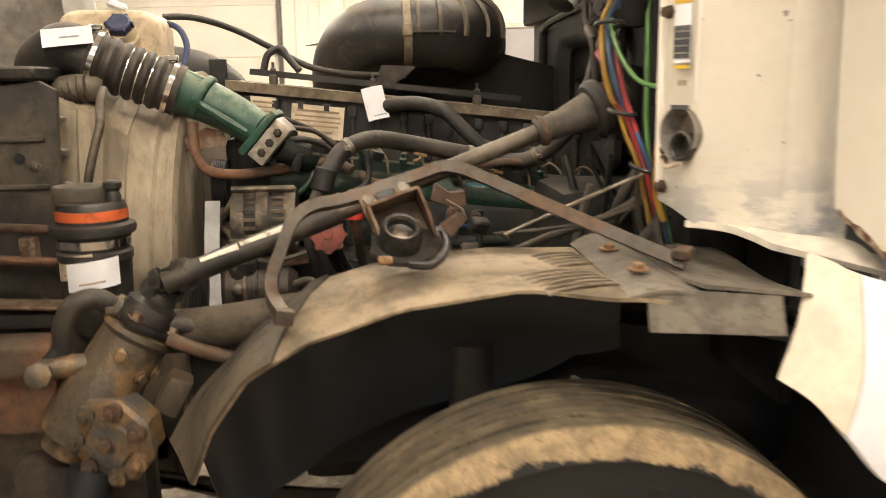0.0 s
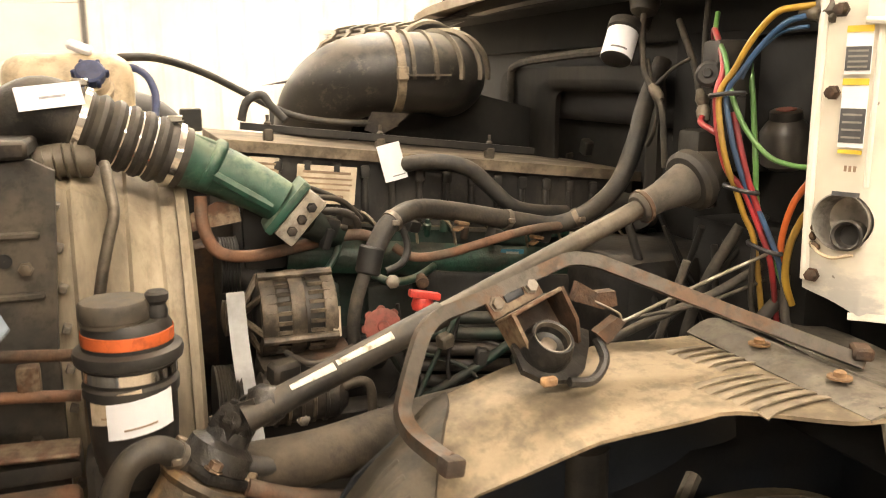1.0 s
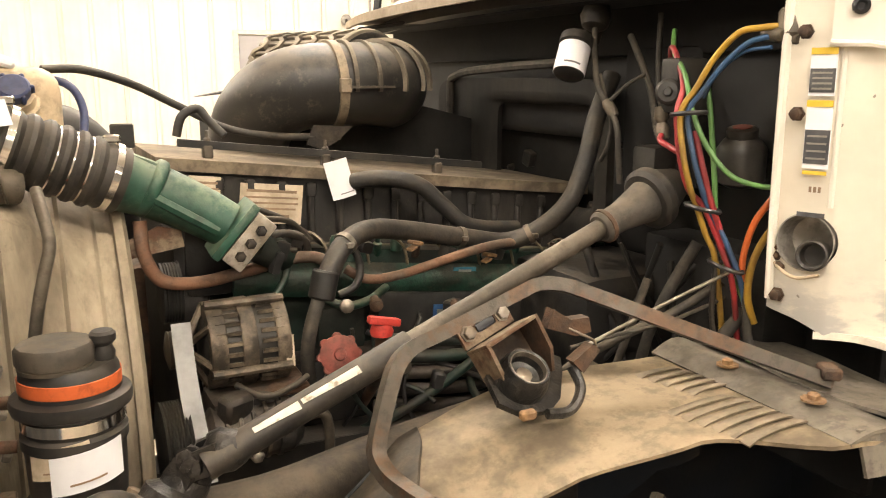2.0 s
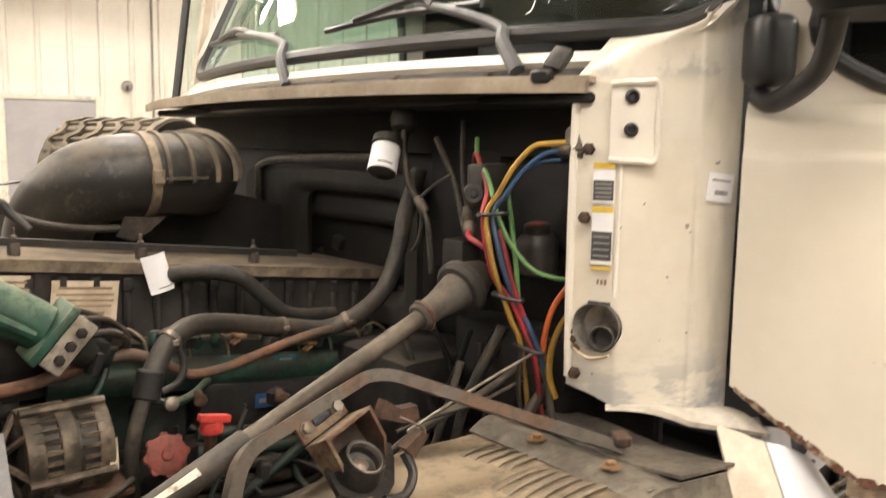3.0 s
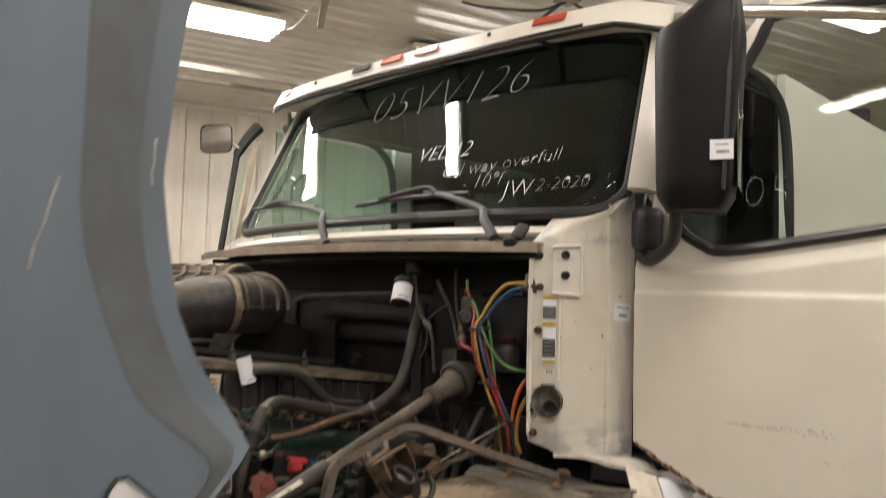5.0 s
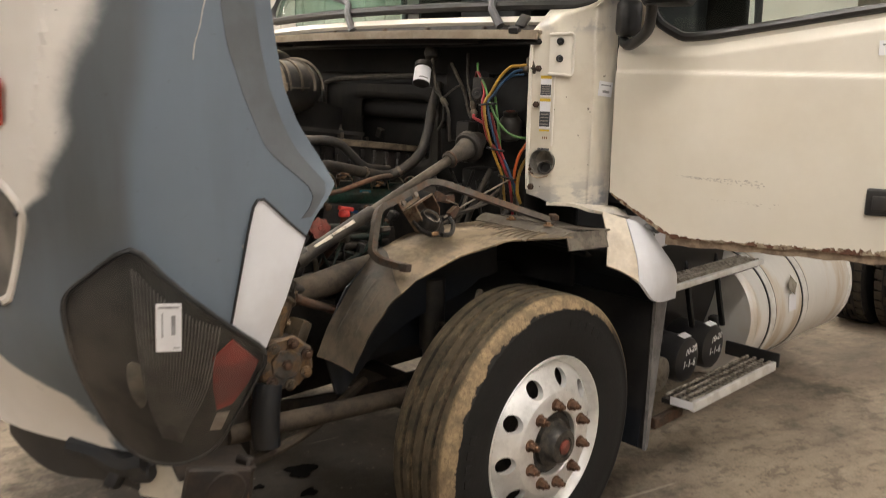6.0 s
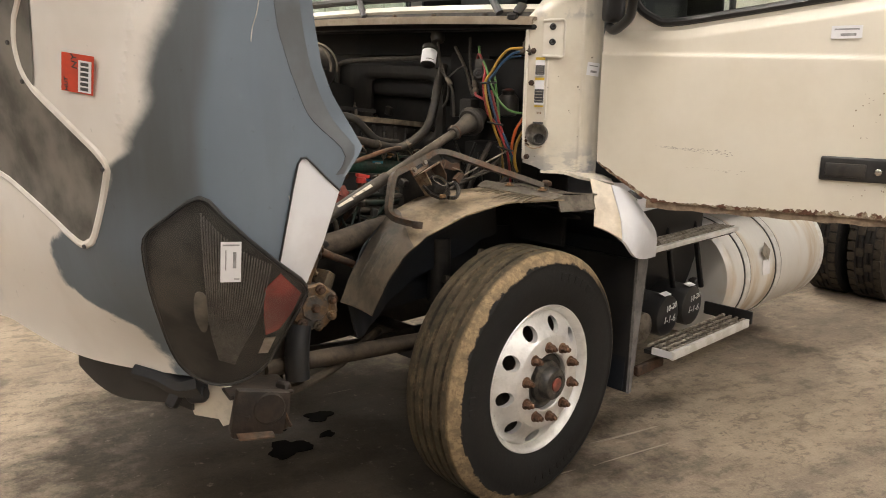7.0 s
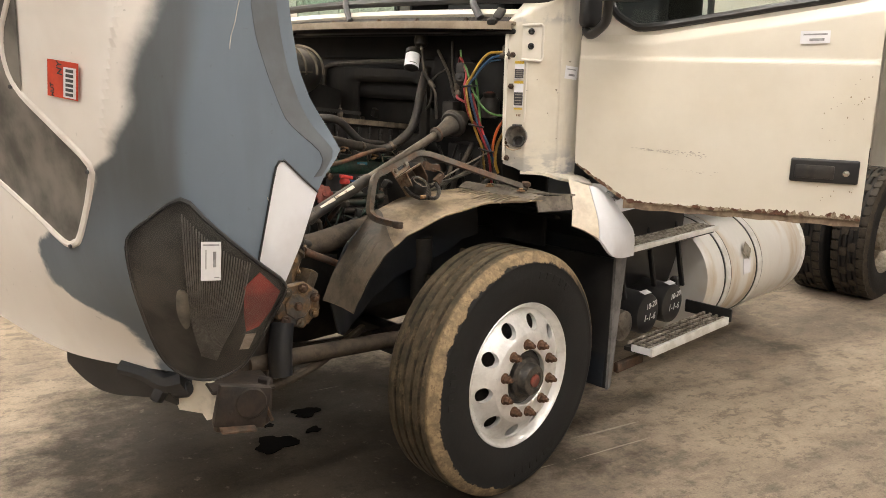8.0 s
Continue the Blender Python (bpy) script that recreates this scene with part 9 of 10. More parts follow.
# lower radiator fittings at the front corner
for z, r, m_ in ((1.225, 0.010, "rust"), (1.158, 0.0095, "rust_pipe")):
    hose("cooler_pipe", [(-1.2, 0.70, z + 0.005), (-1.05, 0.69, z), (-0.95, 0.68, z - 0.006)], r, m_, "rusty cooler pipe" if z > 1.2 else "", parent=rad)
bm = B()
add_box(bm, (-1.025, 0.70, 1.180), (0.034, 0.03, 0.050), bev=0.006, seg=2)
part("pipe_block", bm, "rust_plate", rad, "rusty pipe block")
bm = B()
add_box(bm, (-1.06, 0.70, 1.062), (0.20, 0.07, 0.008), rot=pose(0, 0, 0, 0, 3, 0), bev=0.003)
part("ledge", bm, "rust_plate", rad, "dusty rusted ledge")
bm = B()
add_box(bm, (-1.06, 0.71, 1.030), (0.20, 0.07, 0.030), bev=0.006, seg=2)
part("ledge_beam", bm, "dark_metal", rad, "dark steel beam under the ledge")
bm = B()
add_box(bm, (-1.07, 0.64, 0.968), (0.22, 0.10, 0.078), bev=0.022, seg=4)
add_box(bm, (-1.07, 0.66, 0.87), (0.20, 0.08, 0.13), bev=0.012, seg=2)
part("cross_member", bm, "rust_pipe", truck, "rusty front cross member")

# coolant reservoir
bm = B()
add_box(bm, (-0.955, 1.24, 1.612), (0.245, 0.24, 0.165), bev=0.058, seg=6)
add_lathe(bm, [(0.040, -0.05), (0.042, -0.022), (0.036, -0.018), (0.034, 0.0)], (-0.912, 1.098, 1.646), (0.0, -0.75, 0.66), 24)
resv = part("coolant_reservoir", bm, "tank_white", truck, "yellowed white coolant reservoir")
cn = Vector((0.0, -0.75, 0.66)).normalized()
bm = B()
add_lathe(bm, [(0.024, -0.03), (0.024, 0.0), (0.027, 0.001), (0.0285, 0.005), (0.0285, 0.020), (0.024, 0.024), (0.001, 0.024)], (-0.912, 1.098, 1.646), cn, 20)
part("blue_cap", bm, "blue_cap", resv, "dusty dark blue filler cap")
mcap = basis((-0.912, 1.098, 1.646), cn)
for k in range(6):
    a = 2 * math.pi * k / 6
    bm = B()
    add_box(bm, mcap @ Vector((0.0295 * math.cos(a), 0.0295 * math.sin(a), 0.012)), (0.010, 0.009, 0.02), rot=mcap.to_3x3().to_4x4() @ pose(0, 0, 0, 0, 0, math.degrees(a)), bev=0.003)
    part("cap_lug", bm, "blue_cap", resv)
bm = B()
add_box(bm, (-0.93, 1.15, 1.705), (0.05, 0.03, 0.02), rot=pose(0, 0, 0, 0, 20, 10), bev=0.006)
part("tape_scrap", bm, "paper", resv, "white scrap of tape")
hose("blue_hose", [(-0.87, 1.30, 1.660), (-0.835, 1.29, 1.668), (-0.805, 1.28, 1.650), (-0.790, 1.27, 1.61), (-0.795, 1.24, 1.565), (-0.81, 1.2, 1.53)], 0.0085, "blue_hose", "dark blue rubber hose", parent=resv)
hose("vent_hose", [(-0.86, 1.33, 1.69), (-0.78, 1.36, 1.69), (-0.68, 1.40, 1.66), (-0.58, 1.42, 1.61), (-0.47, 1.40, 1.555), (-0.35, 1.38, 1.535), (-0.2, 1.38, 1.53)], 0.009, "rubber", "thin black vent hose", parent=resv)
hose("vent_hose", [(-0.60, 1.34, 1.545), (-0.585, 1.34, 1.59), (-0.55, 1.34, 1.605), (-0.53, 1.33, 1.58), (-0.50, 1.31, 1.545)], 0.010, "rubber", parent=resv)
bm = B()
add_box(bm, (-0.717, 1.30, 1.552), (0.048, 0.012, 0.052), bev=0.003)
part("hose_bracket", bm, "engine_black", truck, "small dark plate beside the coolant hose")
bm = B()
add_tube(bm, [(-1.03, 0.90, 1.49), (-0.97, 0.90, 1.505), (-0.92, 0.92, 1.50)], 0.03, 12)
part("radiator_neck", bm, "cast", rad, "tan radiator neck")
bm = B()
for k in range(6):
    add_lathe(bm, [(0.030, -0.002), (0.033, 0), (0.030, 0.002)], (-1.02 + 0.016 * k, 0.90, 1.495 + 0.002 * k), (1, 0, 0.15), 20)
part("coil_guard", bm, "steel", rad, "coil wire guard")

# power-steering reservoir
PR = Vector((-0.874, 0.635, 0))
bm = B()
add_lathe(bm, [(0.05, 1.02), (0.062, 1.05), (0.066, 1.10), (0.068, 1.165), (0.072, 1.17), (0.072, 1.185), (0.066, 1.19), (0.068, 1.215), (0.080, 1.222), (0.082, 1.232), (0.080, 1.240), (0.068, 1.244), (0.066, 1.275), (0.060, 1.285)], PR, (0, 0, 1), 40)
ps = part("steering_reservoir", bm, "black", truck, "black steering-fluid reservoir with an orange band")
bm = B()
add_lathe(bm, [(0.0675, 1.250), (0.0685, 1.251), (0.0685, 1.269), (0.0675, 1.270)], PR, (0, 0, 1), 40, caps=False)
part("orange_band", bm, "orange", ps, "bright orange band")
bm = B()
add_lathe(bm, [(0.0675, 1.196), (0.0705, 1.197), (0.0705, 1.213), (0.0675, 1.214)], PR, (0, 0, 1), 40, caps=False)
part("steel_strap", bm, "chrome", ps, "bright steel strap")
bm = B()
add_lathe(bm, [(0.050, 1.282), (0.051, 1.288), (0.048, 1.290)], PR + Vector((-0.016, -0.010, 0)), (0, 0, 1), 24)
add_lathe(bm, [(0.052, 1.290), (0.0525, 1.293), (0.0525, 1.312), (0.049, 1.317), (0.044, 1.318), (0.001, 1.316)], PR + Vector((-0.016, -0.010, 0)), (0, 0, 1), 12)
part("cap", bm, "dusty_black", ps, "dusty black screw cap")
bm = B()
add_lathe(bm, [(0.014, 1.28), (0.016, 1.295), (0.012, 1.305), (0.018, 1.312), (0.018, 1.322), (0.014, 1.326), (0.001, 1.326)], PR + Vector((0.046, -0.01, 0)), (0, 0, 1), 18)
part("breather", bm, "black", ps, "small black breather")
for w, hgt, zc, rr, mt, dx, nm, lab in ((0.104, 0.056, 1.148, 0.0740, "paper", 18, "tag", "white paper tag on the reservoir"), (0.085, 0.046, 1.162, 0.0715, "aged_label", -14, "old_label", "old tan label")):
    bm = B()
    def wrap(u, v):
        a = radians(-98 + dx) + (u - 0.5) * w / rr
        return PR + Vector((rr * math.cos(a), rr * math.sin(a), zc + (v - 0.5) * hgt + 0.012 * (u - 0.5)))
    add_sheet(bm, wrap, 8, 2, 0.001)
    part(nm, bm, mt, ps, lab)
    for u0, v0, bw, bh in ((0.48, 0.24, 0.48, 0.05),):
        bm = B()
        add_sheet(bm, lambda u, v: wrap(u0 + (u - 0.5) * bw, v0 + (v - 0.5) * bh) + Vector((0, -0.0015, 0)), 4, 1, 0.0006)
        part("print_bar", bm, "faded_ink", ps)
hose("return_hose", [(-0.800, 0.540, 1.060), (-0.815, 0.531, 1.090), (-0.845, 0.515, 1.115), (-0.882, 0.505, 1.105), (-0.905, 0.505, 1.065), (-0.912, 0.51, 1.02), (-0.945, 0.505, 0.982)], 0.02, "rubber", "curved black return hose", (0.2,), parent=ps)
bm = B()
add_box(bm, (-0.90, 0.66, 1.0), (0.10, 0.10, 0.14), bev=0.012)
part("reservoir_foot", bm, "engine_black", ps)

# steering gear, joint and shaft
G0, G1 = Vector((-0.748, 0.554, 1.088)), Vector((-0.925, 0.504, 0.816))
ga2 = (G1 - G0).normalized()
gm = basis(G0, ga2, (0.5, -1, -0.3))
bm = B()
add_lathe(bm, [(0.030, 0.05), (0.071, 0.052), (0.073, 0.062), (0.066, 0.072), (0.067, 0.15), (0.072, 0.17), (0.073, 0.27), (0.068, 0.295), (0.05, 0.303), (0.048, 0.33)], G0, ga2, 12, xh=(0.5, -1, -0.3))
gear = part("steering_gear", bm, "gear_cast", truck, "cast steering gear, tan with rust and grease", angle=34)
bm = B()
add_box(bm, gm @ Vector((0, 0, 0.040)), (0.112, 0.106, 0.022), rot=gm.to_3x3().to_4x4(), bev=0.012, seg=2)
add_lathe(bm, [(0.024, -0.035), (0.034, -0.028), (0.036, -0.010), (0.052, 0.0), (0.056, 0.03)], G0, ga2, 18)
part("gear_cap", bm, "grease", gear, "greasy black end cap of the steering gear", angle=34)
for sx in (-1, 1):
    for sy in (-1, 1):
        bm = B()
        add_bolt(bm, gm @ Vector((sx * 0.043, sy * 0.040, 0.030)), -ga2, 0.011, 0.014)
        part("cap_bolt", bm, "rust_plate", gear, "rusty cap bolt" if sx + sy == 2 else "")
for a, h in ((-50, 0.11), (-18, 0.125), (30, 0.10)):
    bm = B()
    q = gm @ (Matrix.Rotation(radians(a), 4, "Z") @ Vector((0.066, 0, h)))
    add_lathe(bm, [(0.014, 0.0), (0.014, 0.004), (0.009, 0.006), (0.009, 0.012)], q, (q - (gm @ Vector((0, 0, h)))), 12)
    part("gear_plug", bm, "gear_face", gear)
cvn = Vector((-0.30, -0.93, -0.05)).normalized()
CV = Vector((-0.812, 0.440, 0.862))
bm = B()
add_lathe(bm, [(0.072, -0.06), (0.074, -0.012), (0.086, -0.010), (0.088, 0.004), (0.080, 0.012), (0.050, 0.014), (0.046, 0.020), (0.001, 0.020)], CV, cvn, 8, xh=(0.3, 0, 1))
part("side_cover", bm, "gear_face", gear, "grey cover plate with rusty bolts")
mcv = basis(CV, cvn, (0.3, 0, 1))
for k in range(7):
    a = 2 * math.pi * k / 7
    bm = B()
    add_lathe(bm, [(0.017, 0.0), (0.018, 0.012), (0.012, 0.014)], mcv @ Vector((0.067 * math.cos(a), 0.067 * math.sin(a), 0.010)), cvn, 12)
    add_bolt(bm, mcv @ Vector((0.067 * math.cos(a), 0.067 * math.sin(a), 0.022)), cvn, 0.010, 0.012)
    part("cover_bolt", bm, "gear_cast" if k % 3 else "rust", gear, "rusty cover bolt" if k == 0 else "")
bm = B()
add_bolt(bm, mcv @ Vector((0, 0, 0.02)), cvn, 0.013, 0.016)
part("adjuster", bm, "rust", gear)
bm = B()
add_box(bm, (-0.715, 0.52, 0.92), (0.05, 0.07, 0.08), rot=pose(0, 0, 0, 0, 30, 10), bev=0.014, seg=2)
part("gear_boss", bm, "gear_cast", gear)
bm = B()
add_lathe(bm, [(0.02, -0.02), (0.024, 0.0), (0.024, 0.05), (0.014, 0.055)], (-0.945, 0.485, 0.978), (0.2, -0.9, 0.3), 8)
add_tube(bm, [(-0.945, 0.49, 0.985), (-0.90, 0.50, 0.99), (-0.85, 0.51, 0.985)], 0.022, 10)
part("hose_fitting", bm, "gear_cast", gear, "dusty hose fitting")
hose("gear_line", [(-0.72, 0.52, 1.03), (-0.66, 0.53, 1.0), (-0.58, 0.56, 0.965), (-0.50, 0.60, 0.93)], 0.014, "rust_pipe", "rusty hydraulic line", parent=gear)
hose("gear_line", [(-0.72, 0.54, 1.055), (-0.64, 0.56, 1.03), (-0.54, 0.60, 0.99), (-0.46, 0.64, 0.97)], 0.016, "rubber", "black hydraulic hose", parent=gear)
bm = B()
add_tube(bm, [(-0.86, 0.46, 0.80), (-0.885, 0.44, 0.70), (-0.89, 0.43, 0.62)], 0.042, 14)
part("pitman_arm", bm, "liner_under", gear, "black pitman arm")
SH0, SH1 = Vector((-0.665, 0.527, 1.158)), Vector((0.021, 0.603, 1.408))
sd = (SH1 - SH0).normalized()
bm = B()
add_tube(bm, [SH0, SH1], 0.0175, 16, k=1)
shaft = part("steering_shaft", bm, "bar_steel", truck, "long steel steering shaft, worn and dusty")
bm = B()
add_tube(bm, [SH0 - sd * 0.055, SH0 + sd * 0.30], 0.0225, 16, k=1)
part("shaft_sleeve", bm, "shaft", shaft, "black outer sleeve of the shaft")
for a, b in ((0.02, 0.095), (0.10, 0.20)):
    bm = B()
    p, q = SH0 + sd * a, SH0 + sd * b
    side = Vector((0, -0.75, 0.62)).normalized()
    add_sheet(bm, lambda u, v: p.lerp(q, u) + (Matrix.Rotation(radians(-20 + (20 + 12 * u) * v), 4, sd) @ side) * 0.0238, 2, 5, 0.001)
    part("tape", bm, "tape", shaft, "strip of worn white tape")
GT = G0 - ga2 * 0.03
JC = GT + Vector((0.016, -0.004, 0.026))
bm = B()
for end in (SH0, GT):
    out = (end - JC).normalized()
    add_lathe(bm, [(0.020, -0.004), (0.031, 0.004), (0.033, 0.022), (0.026, 0.040), (0.022, 0.046)], JC + out * 0.020, out, 20)
    tip = Vector((0, -1, 0.2)) if end is SH0 else Vector((0.7, 0.1, 0.7))
    tip = (tip - out * tip.dot(out)).normalized()
    for sg in (-1, 1):
        fork = basis(JC + tip * 0.027 * sg, tip * sg, out)
        add_prism(bm, [(-0.020 * math.cos(q), 0.020 * math.sin(q)) for q in (-1.2, -0.6, 0.0, 0.6, 1.2)] + [(0.038, 0.022), (0.042, 0.0), (0.038, -0.022)], lambda u, v, w: fork @ Vector((u, v, w - 0.006)), 0.012)
        add_lathe(bm, [(0.015, 0.0), (0.015, 0.008), (0.010, 0.010), (0.001, 0.010)], JC + tip * 0.032 * sg, tip * sg, 14)
jr = random.Random(9)
for v in bm.verts:
    v.co += Vector((jr.uniform(-1, 1), jr.uniform(-1, 1), jr.uniform(-1, 1))) * 0.0022
part("universal_joint", bm, "grease", shaft, "greasy black universal joint", angle=60)
bm = B()
add_lathe(bm, [(0.024, -0.006), (0.030, 0.0), (0.030, 0.012), (0.026, 0.016), (0.028, 0.05), (0.034, 0.08), (0.039, 0.105), (0.042, 0.118), (0.03, 0.122)], SH1, sd, 28)
part("shaft_boot", bm, "boot", shaft, "dusty rubber boot at the firewall")
bm = B()
add_lathe(bm, [(0.030, 0.112), (0.052, 0.114), (0.060, 0.122), (0.060, 0.138), (0.050, 0.15), (0.03, 0.2)], SH1, sd, 28)
part("boot_flange", bm, "cover_black", shaft, "round dusty rubber flange on the firewall")
bm = B()
add_lathe(bm, [(0.0265, 0.0), (0.0325, 0.002), (0.0325, 0.010), (0.0265, 0.012)], SH1, sd, 24)
part("boot_clamp", bm, "rust", shaft, "rusty boot clamp")

# bent brace bar
bm = B()
add_tube(bm, [(-0.477, 0.290, 1.133), (-0.490, 0.330, 1.137), (-0.501, 0.372, 1.144), (-0.505, 0.400, 1.162), (-0.497, 0.412, 1.190), (-0.472, 0.428, 1.252), (-0.455, 0.440, 1.276), (-0.425, 0.456, 1.290), (-0.36, 0.478, 1.299), (-0.23, 0.490, 1.338), (-0.19, 0.485, 1.352), (-0.155, 0.470, 1.350), (-0.12, 0.445, 1.338), (0.03, 0.338, 1.275), (0.186, 0.229, 1.211)], 0.0108, n=10, k=4, square=True)
brace = part("brace_bar", bm, "bar_brown", truck, "bent square steel brace bar, worn brown", angle=50)
bm = B()
add_box(bm, (-0.474, 0.284, 1.130), (0.032, 0.026, 0.026), rot=pose(0, 0, 0, 0, 10, 12), bev=0.005, seg=2)
part("brace_foot", bm, "rust", brace, "rusty foot of the brace")
bm = B()
add_box(bm, (0.183, 0.232, 1.228), (0.03, 0.04, 0.02), rot=pose(0, 0, 0, 0, 0, -35), bev=0.004)
part("brace_lug", bm, "rust", brace, "rusty lug on the brace")

# rusted hood mount
RM = pose(-0.286, 0.452, 1.283, -28, -18, 10)
def place_box(bm, c, s, bev=0.005, seg=2, rot=None):
    return add_box(bm, RM @ Vector(c), s, rot=RM.to_3x3().to_4x4() @ (rot or Matrix.Identity(4)), bev=bev, seg=seg)
bm = place_box(B(), (0, 0.010, 0.030), (0.10, 0.008, 0.042), 0.003)
place_box(bm, (0.0, -0.020, 0.004), (0.10, 0.066, 0.007), 0.003)
mount = part("hood_mount", bm, "rust_plate", truck, "rusty sheet bracket holding a rubber mount")
for sx in (-1, 1):
    bm = B()
    add_prism(bm, [(-0.052, 0.006), (0.012, 0.006), (0.012, -0.075), (-0.016, -0.085), (-0.045, -0.05)], lambda u, v, w: RM @ Vector((sx * 0.048 + w, u, v)), 0.006)
    part("mount_cheek", bm, "rust_plate" if sx < 0 else "rust", mount, "folded rusty cheek of the bracket")
bm = place_box(B(), (0.0, 0.004, -0.036), (0.094, 0.006, 0.082), 0.003)
part("mount_block", bm, "rust", mount, "rusty back of the bracket")
bm = place_box(B(), (0.0, 0.0052, 0.030), (0.036, 0.004, 0.014), 0.004)
part("mount_slot", bm, "liner_under", mount, "dark slot in the bracket")
for a in (-0.034, 0.034):
    bm = B()
    add_bolt(bm, RM @ Vector((a, 0.006, 0.030)), RM.to_3x3() @ Vector((0, -1, 0)), 0.010, 0.010)
    part("bolt", bm, "steel", mount)
ra = Vector((0.10, -0.55, 0.83)).normalized()
RC = Vector((-0.273, 0.388, 1.250))
bm = B()
add_lathe(bm, [(0.020, -0.03), (0.040, -0.03), (0.041, -0.010), (0.036, 0.008), (0.0335, 0.013), (0.029, 0.011), (0.025, -0.006), (0.016, -0.010), (0.001, -0.010)], RC, ra, 28)
part("rubber_mount", bm, "grease", mount, "worn black rubber mount cup")
bm = B()
add_lathe(bm, [(0.0275, 0.005), (0.0298, 0.0118), (0.0280, 0.0126), (0.0262, 0.005)], RC, ra, 28, caps=False)
add_lathe(bm, [(0.013, -0.010), (0.013, -0.004), (0.008, -0.001), (0.001, -0.001)], RC, ra, 10)
part("mount_insert", bm, "steel", mount, "worn bright insert of the mount")
bm = B()
add_prism(bm, [(-0.055, -0.022), (-0.028, -0.05), (0.02, -0.058), (0.05, -0.045), (0.088, -0.004), (0.105, 0.022), (0.09, 0.034), (0.04, 0.028), (-0.045, 0.028)], lambda u, v, w: basis(RC - ra * 0.035, ra, (1, 0.2, 0)) @ Vector((u, v, w)), 0.010)
add_tube(bm, [RC + Vector((0.075, -0.01, 0.0)), RC + Vector((0.078, -0.03, -0.028)), RC + Vector((0.05, -0.045, -0.052)), RC + Vector((0.01, -0.045, -0.05))], 0.008, 8)
part("mount_plate", bm, "grease", mount, "black lower plate of the mount")
bm = B()
add_box(bm, RC + Vector((-0.03, -0.055, -0.04)), (0.025, 0.014, 0.014), bev=0.003)
part("orange_nut", bm, "rust_orange", mount, "orange rusty nut")
bm = B()
add_prism(bm, [(0, 0), (0.05, -0.012), (0.075, -0.005), (0.07, 0.018), (0.04, 0.014), (0.01, 0.03)], lambda u, v, w: Vector((-0.215 + u * 0.8, 0.42 - 0.4 * u + w, 1.300 + v)), 0.02)
add_prism(bm, [(0, 0), (0.035, 0.022), (0.05, 0.012), (0.02, -0.02)], lambda u, v, w: Vector((-0.205 + u, 0.365 + w, 1.262 + v)), 0.02)
part("mount_ear", bm, "rust", mount, "rusty ears of the bracket")
hose("spring_wire", [(-0.190, 0.40, 1.302), (-0.178, 0.385, 1.296), (-0.165, 0.37, 1.288), (-0.162, 0.368, 1.278)], 0.0022, "steel", parent=mount)

